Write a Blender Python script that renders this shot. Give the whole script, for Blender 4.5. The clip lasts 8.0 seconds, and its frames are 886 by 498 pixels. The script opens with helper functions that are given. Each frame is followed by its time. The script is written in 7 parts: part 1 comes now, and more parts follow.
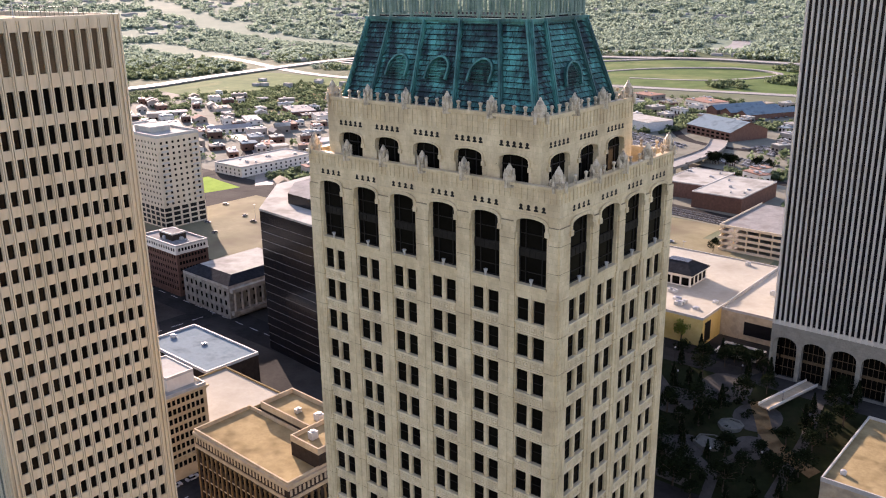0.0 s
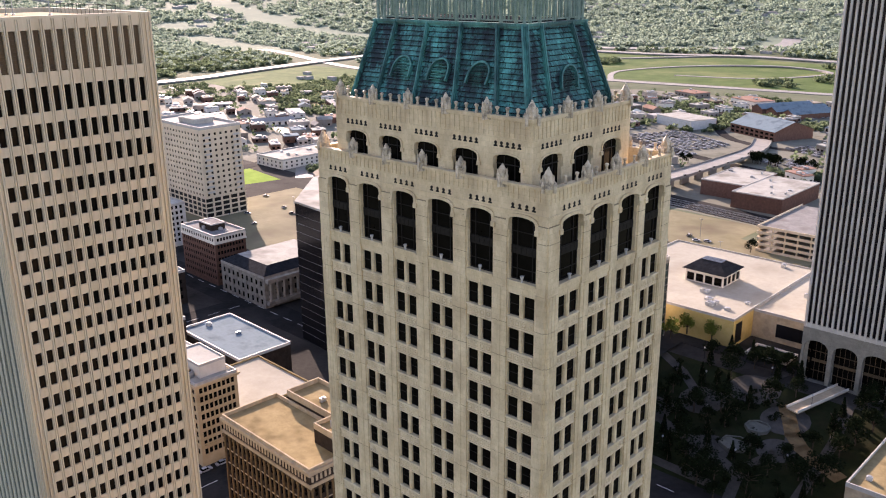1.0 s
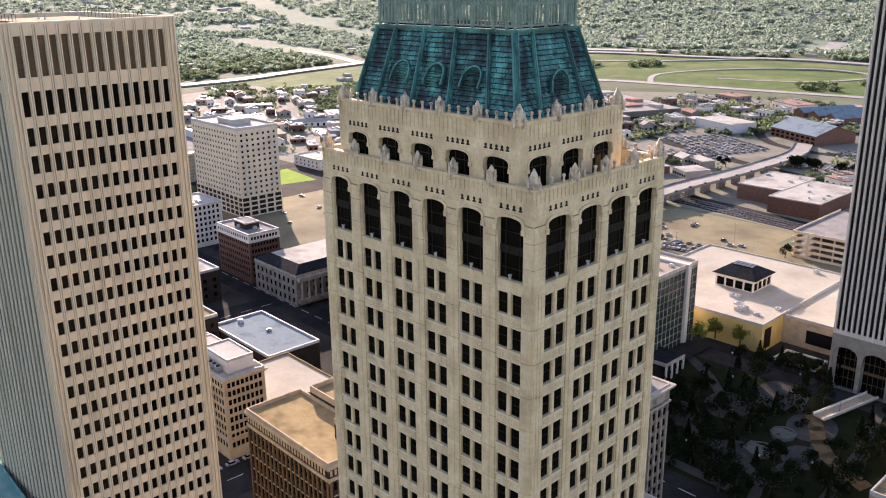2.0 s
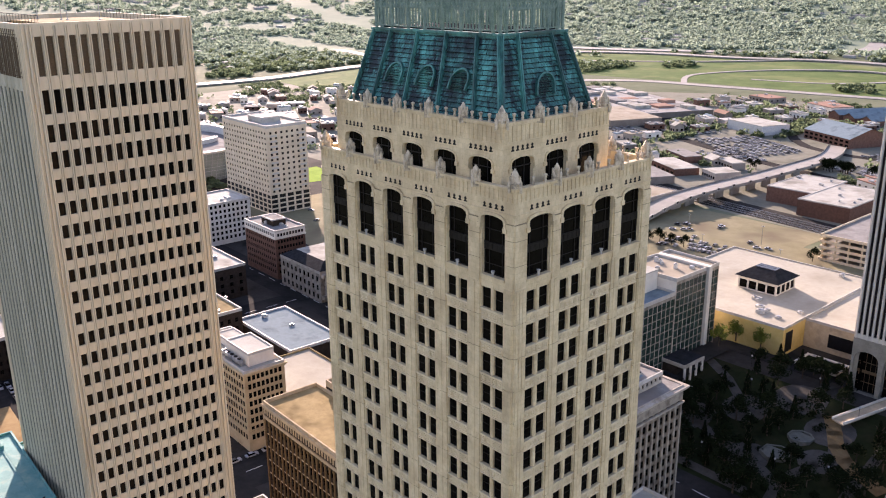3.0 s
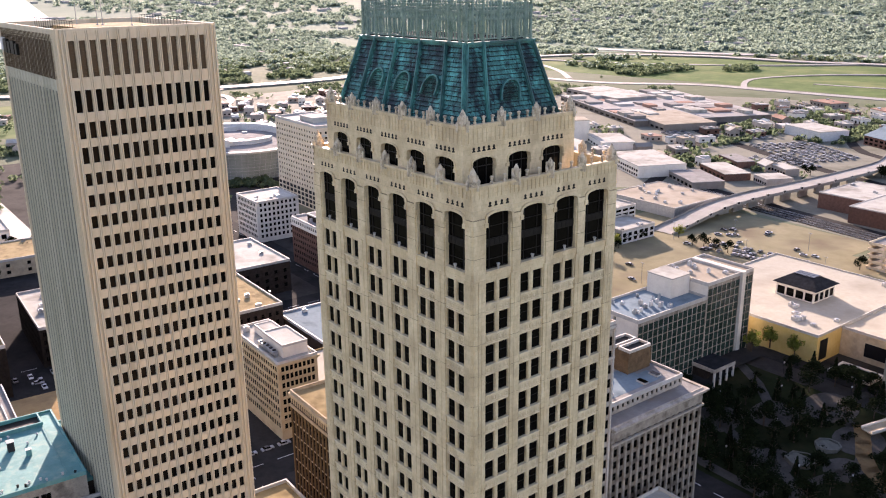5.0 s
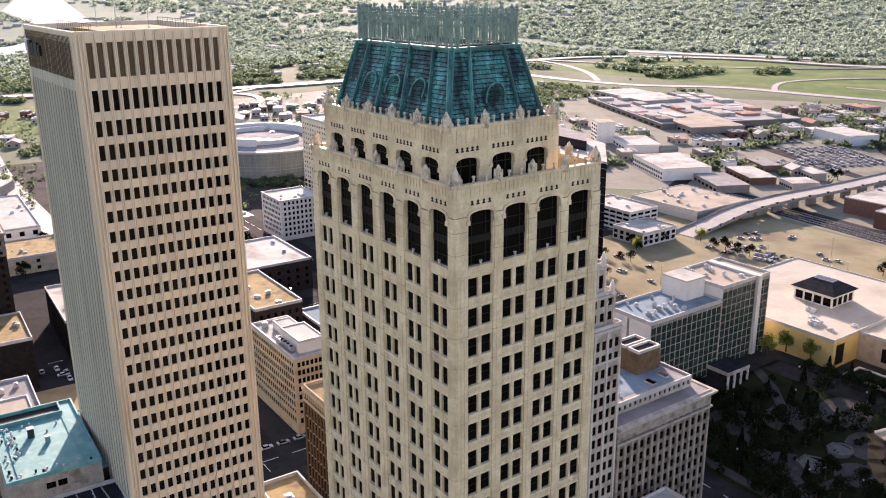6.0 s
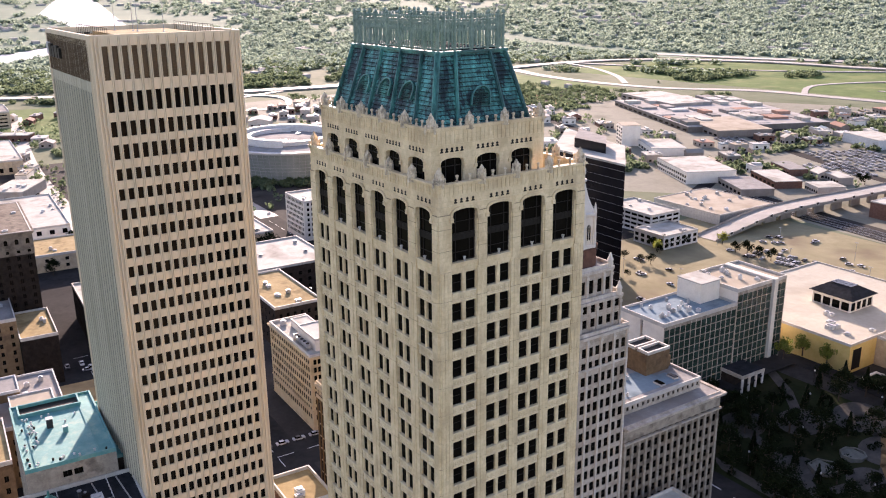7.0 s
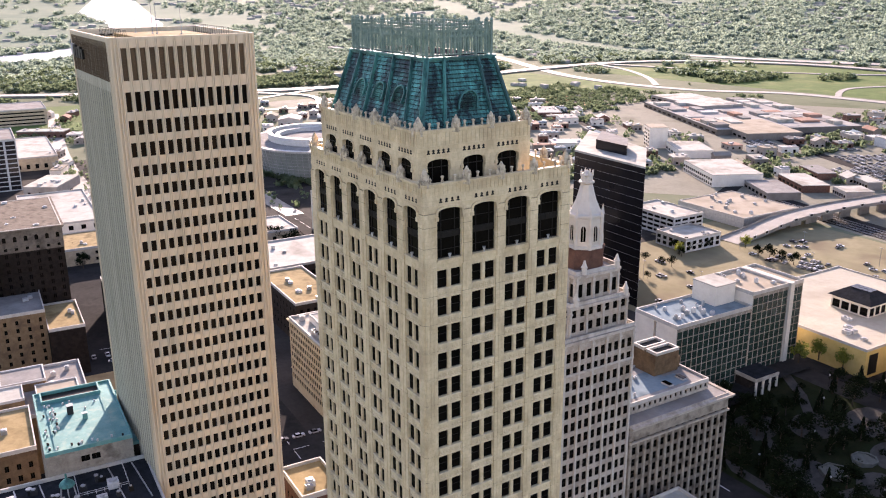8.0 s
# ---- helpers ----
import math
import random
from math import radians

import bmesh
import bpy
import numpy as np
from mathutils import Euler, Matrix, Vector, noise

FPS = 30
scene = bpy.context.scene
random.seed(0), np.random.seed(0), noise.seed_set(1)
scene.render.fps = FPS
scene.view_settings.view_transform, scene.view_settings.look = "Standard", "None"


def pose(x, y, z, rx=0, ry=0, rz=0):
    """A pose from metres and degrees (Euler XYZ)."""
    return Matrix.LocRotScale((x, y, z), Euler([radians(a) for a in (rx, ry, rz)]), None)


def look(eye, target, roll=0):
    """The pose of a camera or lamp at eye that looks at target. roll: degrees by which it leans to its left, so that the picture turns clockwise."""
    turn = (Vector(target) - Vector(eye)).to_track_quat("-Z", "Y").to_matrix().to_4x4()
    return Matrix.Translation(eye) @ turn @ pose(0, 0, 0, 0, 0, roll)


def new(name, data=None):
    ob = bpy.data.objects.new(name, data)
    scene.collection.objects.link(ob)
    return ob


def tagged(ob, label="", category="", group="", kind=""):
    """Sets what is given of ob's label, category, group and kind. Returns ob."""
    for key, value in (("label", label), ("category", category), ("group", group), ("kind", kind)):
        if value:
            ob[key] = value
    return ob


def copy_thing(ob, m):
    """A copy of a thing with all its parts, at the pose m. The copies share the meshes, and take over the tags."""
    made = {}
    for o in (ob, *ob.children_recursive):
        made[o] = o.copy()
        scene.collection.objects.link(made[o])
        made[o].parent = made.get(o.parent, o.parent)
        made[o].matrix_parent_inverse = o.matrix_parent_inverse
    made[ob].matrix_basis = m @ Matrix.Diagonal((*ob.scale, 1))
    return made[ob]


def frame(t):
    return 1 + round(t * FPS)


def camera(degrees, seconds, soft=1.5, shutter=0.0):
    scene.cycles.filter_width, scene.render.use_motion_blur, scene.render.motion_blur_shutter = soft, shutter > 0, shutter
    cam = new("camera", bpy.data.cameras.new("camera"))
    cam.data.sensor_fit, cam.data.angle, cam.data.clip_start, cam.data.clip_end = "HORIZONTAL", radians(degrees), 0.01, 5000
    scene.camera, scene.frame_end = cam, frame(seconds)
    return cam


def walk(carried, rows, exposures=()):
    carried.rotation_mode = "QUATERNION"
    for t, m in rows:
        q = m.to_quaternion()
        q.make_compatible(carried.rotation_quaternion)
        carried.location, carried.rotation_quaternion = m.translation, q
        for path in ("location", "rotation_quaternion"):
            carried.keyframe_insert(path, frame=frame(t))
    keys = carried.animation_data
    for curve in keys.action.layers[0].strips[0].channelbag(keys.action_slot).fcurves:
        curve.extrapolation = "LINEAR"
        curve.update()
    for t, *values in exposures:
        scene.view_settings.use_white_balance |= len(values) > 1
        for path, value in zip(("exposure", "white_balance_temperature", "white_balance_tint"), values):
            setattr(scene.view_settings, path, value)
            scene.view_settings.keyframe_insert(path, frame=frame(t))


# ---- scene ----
cam = camera(54.0, 8.0, soft=1.1)
PATH = [
    (0, (39.752, -63.145, 150.948), (38.526, -61.681, 150.353), -0.9),
    (0.5, (42.484, -62.893, 151.533), (41.222, -61.463, 150.931), -0.7),
    (1, (45.009, -62.319, 151.873), (43.712, -60.922, 151.268), -0.6),
    (1.5, (47.688, -61.72, 152.093), (46.356, -60.355, 151.491), -0.7),
    (3, (55.751, -59.639, 152.899), (54.336, -58.359, 152.298), -0.6),
    (3.5, (58.503, -58.91, 153.151), (57.066, -57.655, 152.55), -0.7),
    (4, (61.43, -58.139, 153.419), (59.97, -56.91, 152.82), -0.7),
    (4.5, (64.187, -57.216, 153.61), (62.705, -56.013, 153.013), -0.7),
    (6, (73.309, -54.837, 154.604), (71.764, -53.713, 154.011), -0.5),
    (6.5, (76.112, -53.802, 154.71), (74.547, -52.705, 154.12), -0.6),
    (7, (79.25, -52.849, 155.003), (77.666, -51.779, 154.416), -0.6),
    (7.5, (82.715, -52.023, 155.452), (81.113, -50.979, 154.868), -0.6),
    (8, (85.988, -50.844, 156.035), (84.365, -49.833, 155.448), -0.4),
]
walk(cam, [(t, look(e, g, r)) for t, e, g, r in PATH], exposures=[(0.0, 1.8, 6700, 35), (8.0, 1.95, 6700, 36)])

# ---- light ----
SUN_EL, SUN_AZ = 16.5, (-0.885, 0.465)
world = bpy.data.worlds.new("sky")
scene.world = world
world.use_nodes = True
wn = world.node_tree
sky = wn.nodes.new("ShaderNodeTexSky")
sky.sky_type = "NISHITA"
sky.sun_disc = False
sky.sun_elevation = radians(SUN_EL)
sky.sun_rotation = math.atan2(SUN_AZ[0], SUN_AZ[1])
sky.dust_density = 0.8
sky.air_density = 1.0
wn.links.new(sky.outputs[0], wn.nodes["Background"].inputs[0])
wn.nodes["Background"].inputs[1].default_value = 0.105
sun = new("sun", bpy.data.lights.new("sun", "SUN"))
sun.data.energy = 4.0
sun.data.angle = radians(0.6)
sun.data.color = (1.0, 0.90, 0.73)
sun.matrix_world = look((SUN_AZ[0], SUN_AZ[1], math.tan(radians(SUN_EL))), (0, 0, 0))


# ---- materials ----
def surface(name, dark, light, scale=0.6, rough=0.8, metal=0.0, bump=0.15, fine=6.0, stain=None, stain_scale=0.12,
            streak=0.0, vary=0.0, spec=0.4, island=0.0, glow_through=0.0, joints=None, sharp=(0.5, 1.0)):
    """A worn surface: two colours mixed by coarse and fine noise, stains, vertical streaks, and a fine relief."""
    m = bpy.data.materials.new(name)
    m.use_nodes = True
    nt = m.node_tree
    b = nt.nodes["Principled BSDF"]
    N, L = nt.nodes.new, nt.links.new
    geo = N("ShaderNodeNewGeometry")
    co = N("ShaderNodeMapping")
    L(geo.outputs["Position"], co.inputs["Vector"])
    if streak:
        co.inputs["Scale"].default_value = (1, 1, streak)

    def noise_at(s, detail, rough_=0.6):
        n = N("ShaderNodeTexNoise")
        n.inputs["Scale"].default_value = s
        n.inputs["Detail"].default_value = detail
        n.inputs["Roughness"].default_value = rough_
        L(co.outputs[0], n.inputs["Vector"])
        return n

    n1 = noise_at(scale, 4)
    n2 = noise_at(scale * fine, 3, 0.7)
    mix = N("ShaderNodeMix")
    mix.data_type = "RGBA"
    add = N("ShaderNodeMath")
    add.operation = "MULTIPLY_ADD"
    L(n2.outputs[0], add.inputs[0])
    add.inputs[1].default_value = 0.5
    L(n1.outputs[0], add.inputs[2])
    mr = N("ShaderNodeMapRange")
    mr.inputs[1].default_value, mr.inputs[2].default_value = sharp
    L(add.outputs[0], mr.inputs[0])
    L(mr.outputs[0], mix.inputs[0])
    mix.inputs[6].default_value = (*dark, 1)
    mix.inputs[7].default_value = (*light, 1)
    colour = mix.outputs[2]
    if stain:
        n3 = noise_at(stain_scale, 5)
        r3 = N("ShaderNodeMapRange")
        r3.inputs[1].default_value, r3.inputs[2].default_value = 0.5, 0.68
        L(n3.outputs[0], r3.inputs[0])
        m2 = N("ShaderNodeMix")
        m2.data_type = "RGBA"
        L(r3.outputs[0], m2.inputs[0])
        L(colour, m2.inputs[6])
        m2.inputs[7].default_value = (*stain, 1)
        colour = m2.outputs[2]
    if vary or island:
        src = N("ShaderNodeObjectInfo").outputs["Random"] if vary else geo.outputs["Random Per Island"]
        a = vary or island
        r4 = N("ShaderNodeMapRange")
        r4.inputs[3].default_value, r4.inputs[4].default_value = 1 - a, 1 + a * 0.6
        L(src, r4.inputs[0])
        hsv = N("ShaderNodeHueSaturation")
        L(r4.outputs[0], hsv.inputs["Value"])
        L(colour, hsv.inputs["Color"])
        colour = hsv.outputs[0]
    if joints:
        sep = N("ShaderNodeSeparateXYZ")
        L(geo.outputs["Position"], sep.inputs[0])
        along = N("ShaderNodeMath")
        L(sep.outputs[0], along.inputs[0])
        L(sep.outputs[1], along.inputs[1])
        uv = N("ShaderNodeCombineXYZ")
        L(along.outputs[0], uv.inputs[0])
        L(sep.outputs[2], uv.inputs[1])
        br = N("ShaderNodeTexBrick")
        L(uv.outputs[0], br.inputs["Vector"])
        br.inputs["Scale"].default_value = 1.0
        br.inputs["Brick Width"].default_value = joints[0]
        br.inputs["Row Height"].default_value = joints[1]
        br.inputs["Mortar Size"].default_value = joints[2]
        br.inputs["Color1"].default_value = (1, 1, 1, 1)
        br.inputs["Color2"].default_value = (joints[3],) * 3 + (1,)
        br.inputs["Mortar"].default_value = (joints[4],) * 3 + (1,)
        mj = N("ShaderNodeMix")
        mj.data_type, mj.blend_type = "RGBA", "MULTIPLY"
        mj.inputs[0].default_value = 1.0
        L(colour, mj.inputs[6])
        L(br.outputs[0], mj.inputs[7])
        colour = mj.outputs[2]
    L(colour, b.inputs["Base Color"])
    b.inputs["Roughness"].default_value = rough
    b.inputs["Metallic"].default_value = metal
    b.inputs["Specular IOR Level"].default_value = spec if rough < 0.85 else min(spec, 0.03)
    if glow_through:
        tr = N("ShaderNodeBsdfTranslucent")
        L(colour, tr.inputs["Color"])
        ms = N("ShaderNodeMixShader")
        ms.inputs[0].default_value = glow_through
        L(b.outputs[0], ms.inputs[1])
        L(tr.outputs[0], ms.inputs[2])
        L(ms.outputs[0], nt.nodes["Material Output"].inputs["Surface"])
    if bump:
        bp = N("ShaderNodeBump")
        bp.inputs["Strength"].default_value = bump
        bp.inputs["Distance"].default_value = 0.05
        L(n2.outputs[0], bp.inputs["Height"])
        L(bp.outputs[0], b.inputs["Normal"])
    return m


M = {}
M["terracotta"] = surface("cream_terracotta", (0.56, 0.42, 0.235), (0.81, 0.66, 0.415), 0.7, 0.55, stain=(0.53, 0.40, 0.235), streak=0.6, stain_scale=0.4, bump=0.12, sharp=(0.5, 1.0), joints=(0.95, 0.54, 0.012, 0.91, 0.76))
M["terracotta_pale"] = surface("pale_glazed_terracotta", (0.62, 0.49, 0.30), (0.85, 0.715, 0.48), 0.9, 0.5, stain=(0.52, 0.41, 0.26), streak=0.5, stain_scale=0.6, bump=0.1)
M["terracotta_dark"] = surface("recessed_brown_terracotta", (0.22, 0.17, 0.105), (0.34, 0.27, 0.175), 1.0, 0.9)
M["ornament"] = surface("weathered_terracotta", (0.42, 0.335, 0.22), (0.70, 0.585, 0.42), 1.5, 0.6, stain=(0.2, 0.165, 0.12), stain_scale=1.3, sharp=(0.55, 0.95))
M["glass"] = surface("dark_window_glass", (0.002, 0.0018, 0.0015), (0.007, 0.006, 0.005), 0.3, 0.08, bump=0.0, spec=0.05)
M["glass_blue"] = surface("pale_green_grey_glass", (0.16, 0.18, 0.17), (0.28, 0.31, 0.29), 0.05, 0.25, bump=0.0, spec=0.5)
M["frame_dark"] = surface("dark_bronze_frame", (0.006, 0.005, 0.004), (0.018, 0.015, 0.012), 2.0, 0.6, bump=0.0, spec=0.2)
M["frame_light"] = surface("pale_window_frame", (0.45, 0.42, 0.37), (0.6, 0.57, 0.5), 2.0, 0.6, bump=0.0)
M["copper"] = surface("green_copper_shingle", (0.008, 0.024, 0.027), (0.075, 0.37, 0.32), 0.5, 0.6, metal=0.1, stain=(0.008, 0.019, 0.022), stain_scale=0.26, streak=0.3, vary=0.4, bump=0.3, sharp=(0.66, 0.92))
M["copper_rib"] = surface("green_copper_rib", (0.018, 0.085, 0.08), (0.065, 0.29, 0.25), 0.6, 0.55, metal=0.1, streak=0.3, stain=(0.025, 0.07, 0.07), sharp=(0.6, 0.95))
M["fence"] = surface("weathered_copper_cresting", (0.085, 0.15, 0.12), (0.22, 0.30, 0.24), 1.2, 0.6, metal=0.1, bump=0.1)
M["precast"] = surface("warm_precast_concrete", (0.55, 0.45, 0.305), (0.71, 0.60, 0.425), 0.3, 0.8, streak=0.1, stain=(0.48, 0.39, 0.26), stain_scale=0.3, bump=0.08)
M["louvre"] = surface("brown_louvre", (0.07, 0.044, 0.02), (0.13, 0.085, 0.044), 0.8, 0.7, streak=0.15)
M["white_stone"] = surface("pale_stone_cladding", (0.50, 0.46, 0.39), (0.64, 0.60, 0.52), 0.2, 0.7, bump=0.05)
M["cream"] = surface("cream_painted_concrete", (0.62, 0.56, 0.47), (0.76, 0.70, 0.60), 0.2, 0.8)
M["limestone"] = surface("grey_limestone", (0.36, 0.31, 0.25), (0.50, 0.45, 0.38), 0.4, 0.85, stain=(0.28, 0.24, 0.19), stain_scale=0.25, joints=(1.2, 0.6, 0.02, 0.88, 0.7))
M["pale_limestone"] = surface("pale_limestone", (0.46, 0.42, 0.36), (0.62, 0.58, 0.51), 0.4, 0.85, stain=(0.36, 0.32, 0.27), stain_scale=0.3, streak=0.2, joints=(1.2, 0.6, 0.02, 0.88, 0.7))
M["brick_tan"] = surface("tan_brick", (0.15, 0.10, 0.055), (0.24, 0.165, 0.095), 0.6, 0.9, stain=(0.12, 0.08, 0.05), stain_scale=0.2)
M["tan_stone"] = surface("tan_stone", (0.40, 0.31, 0.20), (0.56, 0.45, 0.31), 0.4, 0.85, stain=(0.35, 0.28, 0.2), stain_scale=0.3)
M["brick_red"] = surface("red_brown_brick", (0.11, 0.06, 0.045), (0.20, 0.11, 0.08), 0.6, 0.9, vary=0.2)
M["brick_dark"] = surface("dark_brown_brick", (0.028, 0.021, 0.017), (0.06, 0.045, 0.035), 0.6, 0.9)
M["brick_orange"] = surface("orange_brown_brick", (0.30, 0.17, 0.07), (0.42, 0.26, 0.12), 0.6, 0.9)
M["black_glass"] = surface("black_curtain_wall", (0.008, 0.007, 0.008), (0.018, 0.016, 0.017), 0.05, 0.15, bump=0.0, spec=0.2)
M["roof_white"] = surface("white_membrane_roof", (0.33, 0.32, 0.275), (0.47, 0.455, 0.40), 0.16, 0.85, stain=(0.23, 0.215, 0.18), stain_scale=0.06)
M["roof_grey"] = surface("grey_gravel_roof", (0.187, 0.180, 0.166), (0.302, 0.288, 0.266), 0.15, 0.95, stain=(0.2, 0.18, 0.16), stain_scale=0.08, bump=0.3)
M["roof_tan"] = surface("tan_gravel_roof", (0.25, 0.185, 0.09), (0.385, 0.295, 0.155), 0.2, 0.95, stain=(0.19, 0.14, 0.07), stain_scale=0.15, bump=0.3)
M["roof_beige"] = surface("beige_membrane_roof", (0.29, 0.25, 0.185), (0.39, 0.34, 0.265), 0.08, 0.9, stain=(0.24, 0.2, 0.145), stain_scale=0.06)
M["roof_blue"] = surface("blue_grey_membrane_roof", (0.145, 0.20, 0.222), (0.235, 0.295, 0.32), 0.1, 0.9, stain=(0.11, 0.15, 0.17), stain_scale=0.1)
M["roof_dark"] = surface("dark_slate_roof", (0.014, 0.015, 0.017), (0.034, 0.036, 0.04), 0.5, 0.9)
M["roof_teal"] = surface("turquoise_coated_roof", (0.045, 0.20, 0.195), (0.10, 0.30, 0.285), 0.25, 0.75, stain=(0.16, 0.31, 0.27), stain_scale=0.3)
M["coping"] = surface("pale_coping", (0.36, 0.335, 0.29), (0.52, 0.49, 0.44), 0.5, 0.7, bump=0.0)
M["metal"] = surface("galvanised_metal", (0.30, 0.31, 0.31), (0.48, 0.48, 0.47), 0.8, 0.45, metal=0.5, vary=0.3)
M["metal_white"] = surface("white_painted_metal", (0.41, 0.41, 0.39), (0.56, 0.555, 0.535), 0.6, 0.6, vary=0.2)
M["yellow_wall"] = surface("yellow_rendered_wall", (0.55, 0.38, 0.12), (0.68, 0.50, 0.20), 0.15, 0.85)
M["asphalt"] = surface("asphalt", (0.016, 0.015, 0.015), (0.035, 0.033, 0.031), 0.08, 0.95, spec=0.15, stain=(0.045, 0.042, 0.038), stain_scale=0.03)
M["concrete"] = surface("concrete_paving", (0.20, 0.185, 0.16), (0.31, 0.29, 0.26), 0.1, 0.9, stain=(0.15, 0.14, 0.12), stain_scale=0.06)
M["lot"] = surface("sandy_parking_lot", (0.185, 0.163, 0.093), (0.27, 0.24, 0.148), 0.04, 0.9, stain=(0.16, 0.13, 0.085), stain_scale=0.03)
M["yard"] = surface("grey_gravel_yard", (0.165, 0.158, 0.118), (0.265, 0.255, 0.20), 0.02, 0.9, fine=12.0, stain=(0.13, 0.13, 0.095), stain_scale=0.02)
# Orange of the low sun put into the lot's base colour.
M["dusty"] = surface("orange_dusty_lot", (0.30, 0.20, 0.09), (0.40, 0.28, 0.14), 0.05, 0.95, stain=(0.24, 0.16, 0.08), stain_scale=0.06)
M["paint"] = surface("road_paint", (0.6, 0.6, 0.58), (0.75, 0.75, 0.72), 0.5, 0.8, bump=0.0)
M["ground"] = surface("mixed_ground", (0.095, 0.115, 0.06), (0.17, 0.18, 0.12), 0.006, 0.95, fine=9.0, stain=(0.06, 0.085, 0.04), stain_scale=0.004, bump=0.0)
M["grass"] = surface("mown_grass", (0.06, 0.10, 0.03), (0.12, 0.17, 0.055), 0.03, 0.95, stain=(0.17, 0.19, 0.075), stain_scale=0.012)
M["grass_bright"] = surface("bright_green_lawn", (0.15, 0.26, 0.02), (0.24, 0.36, 0.04), 0.08, 0.95)
# Leaf green far below natural tone: the park's shade in its colour.
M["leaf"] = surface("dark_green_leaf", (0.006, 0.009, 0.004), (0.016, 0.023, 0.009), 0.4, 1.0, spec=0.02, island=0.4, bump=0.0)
# Slightly lightened green, part of the far haze put into its colour.
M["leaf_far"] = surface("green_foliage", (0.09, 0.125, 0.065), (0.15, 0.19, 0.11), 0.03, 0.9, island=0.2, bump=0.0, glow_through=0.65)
# Haze painted into the far greens and fields as pale base colour.
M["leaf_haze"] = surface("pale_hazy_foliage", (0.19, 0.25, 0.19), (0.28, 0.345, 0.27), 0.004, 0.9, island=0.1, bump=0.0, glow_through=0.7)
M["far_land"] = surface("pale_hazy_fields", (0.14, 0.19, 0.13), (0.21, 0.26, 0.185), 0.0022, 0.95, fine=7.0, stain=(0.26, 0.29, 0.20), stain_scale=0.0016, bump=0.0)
M["leaf_lime"] = surface("lime_green_leaf", (0.14, 0.17, 0.02), (0.24, 0.26, 0.05), 0.4, 0.7, island=0.3, bump=0.0, glow_through=0.5)
M["bark"] = surface("bark", (0.05, 0.035, 0.025), (0.1, 0.075, 0.055), 3.0, 0.95)
M["water"] = surface("river_water", (0.28, 0.30, 0.295), (0.38, 0.40, 0.395), 0.01, 0.5, bump=0.02, spec=0.5)
M["car_paint"] = surface("car_paint", (0.25, 0.25, 0.26), (0.45, 0.45, 0.46), 0.5, 0.3, vary=0.95, bump=0.0, spec=0.6)
M["cars"] = surface("car_paint_mixed", (0.10, 0.10, 0.105), (0.32, 0.32, 0.32), 0.5, 0.4, island=0.95, bump=0.0, spec=0.4)
M["rubber"] = surface("black_rubber", (0.015, 0.015, 0.015), (0.03, 0.03, 0.03), 3.0, 0.8, bump=0.0)
M["pink_paving"] = surface("pink_brick_paving", (0.28, 0.18, 0.13), (0.38, 0.26, 0.19), 0.5, 0.9)
M["roofs_mixed"] = surface("mixed_flat_roofs", (0.281, 0.265, 0.242), (0.406, 0.390, 0.359), 0.03, 0.85, vary=0.5)
M["walls_mixed"] = surface("mixed_shed_walls", (0.26, 0.22, 0.18), (0.42, 0.37, 0.32), 0.05, 0.9, vary=0.55)

M["brick_brown"] = surface("brown_brick", (0.105, 0.066, 0.036), (0.18, 0.12, 0.07), 0.5, 0.9, stain=(0.07, 0.045, 0.028), stain_scale=0.2)
M["sooty_stone"] = surface("sooty_limestone", (0.13, 0.108, 0.083), (0.24, 0.20, 0.155), 0.4, 0.9, stain=(0.09, 0.075, 0.058), stain_scale=0.3, joints=(1.2, 0.6, 0.02, 0.88, 0.7))
M["hotel_glass"] = surface("greenish_balcony_glass", (0.010, 0.020, 0.016), (0.045, 0.075, 0.06), 0.35, 0.12, bump=0.0, spec=0.25)
M["cream_warm"] = surface("warm_cream_concrete", (0.60, 0.49, 0.33), (0.74, 0.62, 0.45), 0.2, 0.8, stain=(0.54, 0.44, 0.31), stain_scale=0.05)
# Path grey lowered so the park's shade sits in its colour.
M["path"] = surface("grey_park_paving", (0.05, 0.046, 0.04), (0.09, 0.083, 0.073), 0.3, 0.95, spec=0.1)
M["roof_rust"] = surface("reddish_metal_roof", (0.26, 0.15, 0.11), (0.36, 0.23, 0.17), 0.05, 0.85)
# Near-black tone puts the street shade into the paving's colour.
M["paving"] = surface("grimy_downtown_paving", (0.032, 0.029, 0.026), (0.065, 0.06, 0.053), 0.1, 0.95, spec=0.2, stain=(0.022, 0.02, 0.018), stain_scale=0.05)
# Darker copy of the lawn, carrying the park's shade as colour.
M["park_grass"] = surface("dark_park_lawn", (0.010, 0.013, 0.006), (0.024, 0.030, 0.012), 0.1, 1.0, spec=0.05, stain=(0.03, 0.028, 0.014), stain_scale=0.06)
M["road_concrete"] = surface("worn_road_concrete", (0.20, 0.185, 0.155), (0.29, 0.27, 0.235), 0.05, 0.7, stain=(0.16, 0.148, 0.125), stain_scale=0.05)
M["brick_black"] = surface("blackened_brick", (0.014, 0.011, 0.009), (0.032, 0.025, 0.02), 0.6, 0.95, spec=0.1)
# Sooty grey; on hotel and turquoise-roofed walls it stands in for shade.
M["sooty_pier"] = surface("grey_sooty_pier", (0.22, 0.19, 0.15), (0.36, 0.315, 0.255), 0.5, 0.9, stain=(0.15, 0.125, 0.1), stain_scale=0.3)
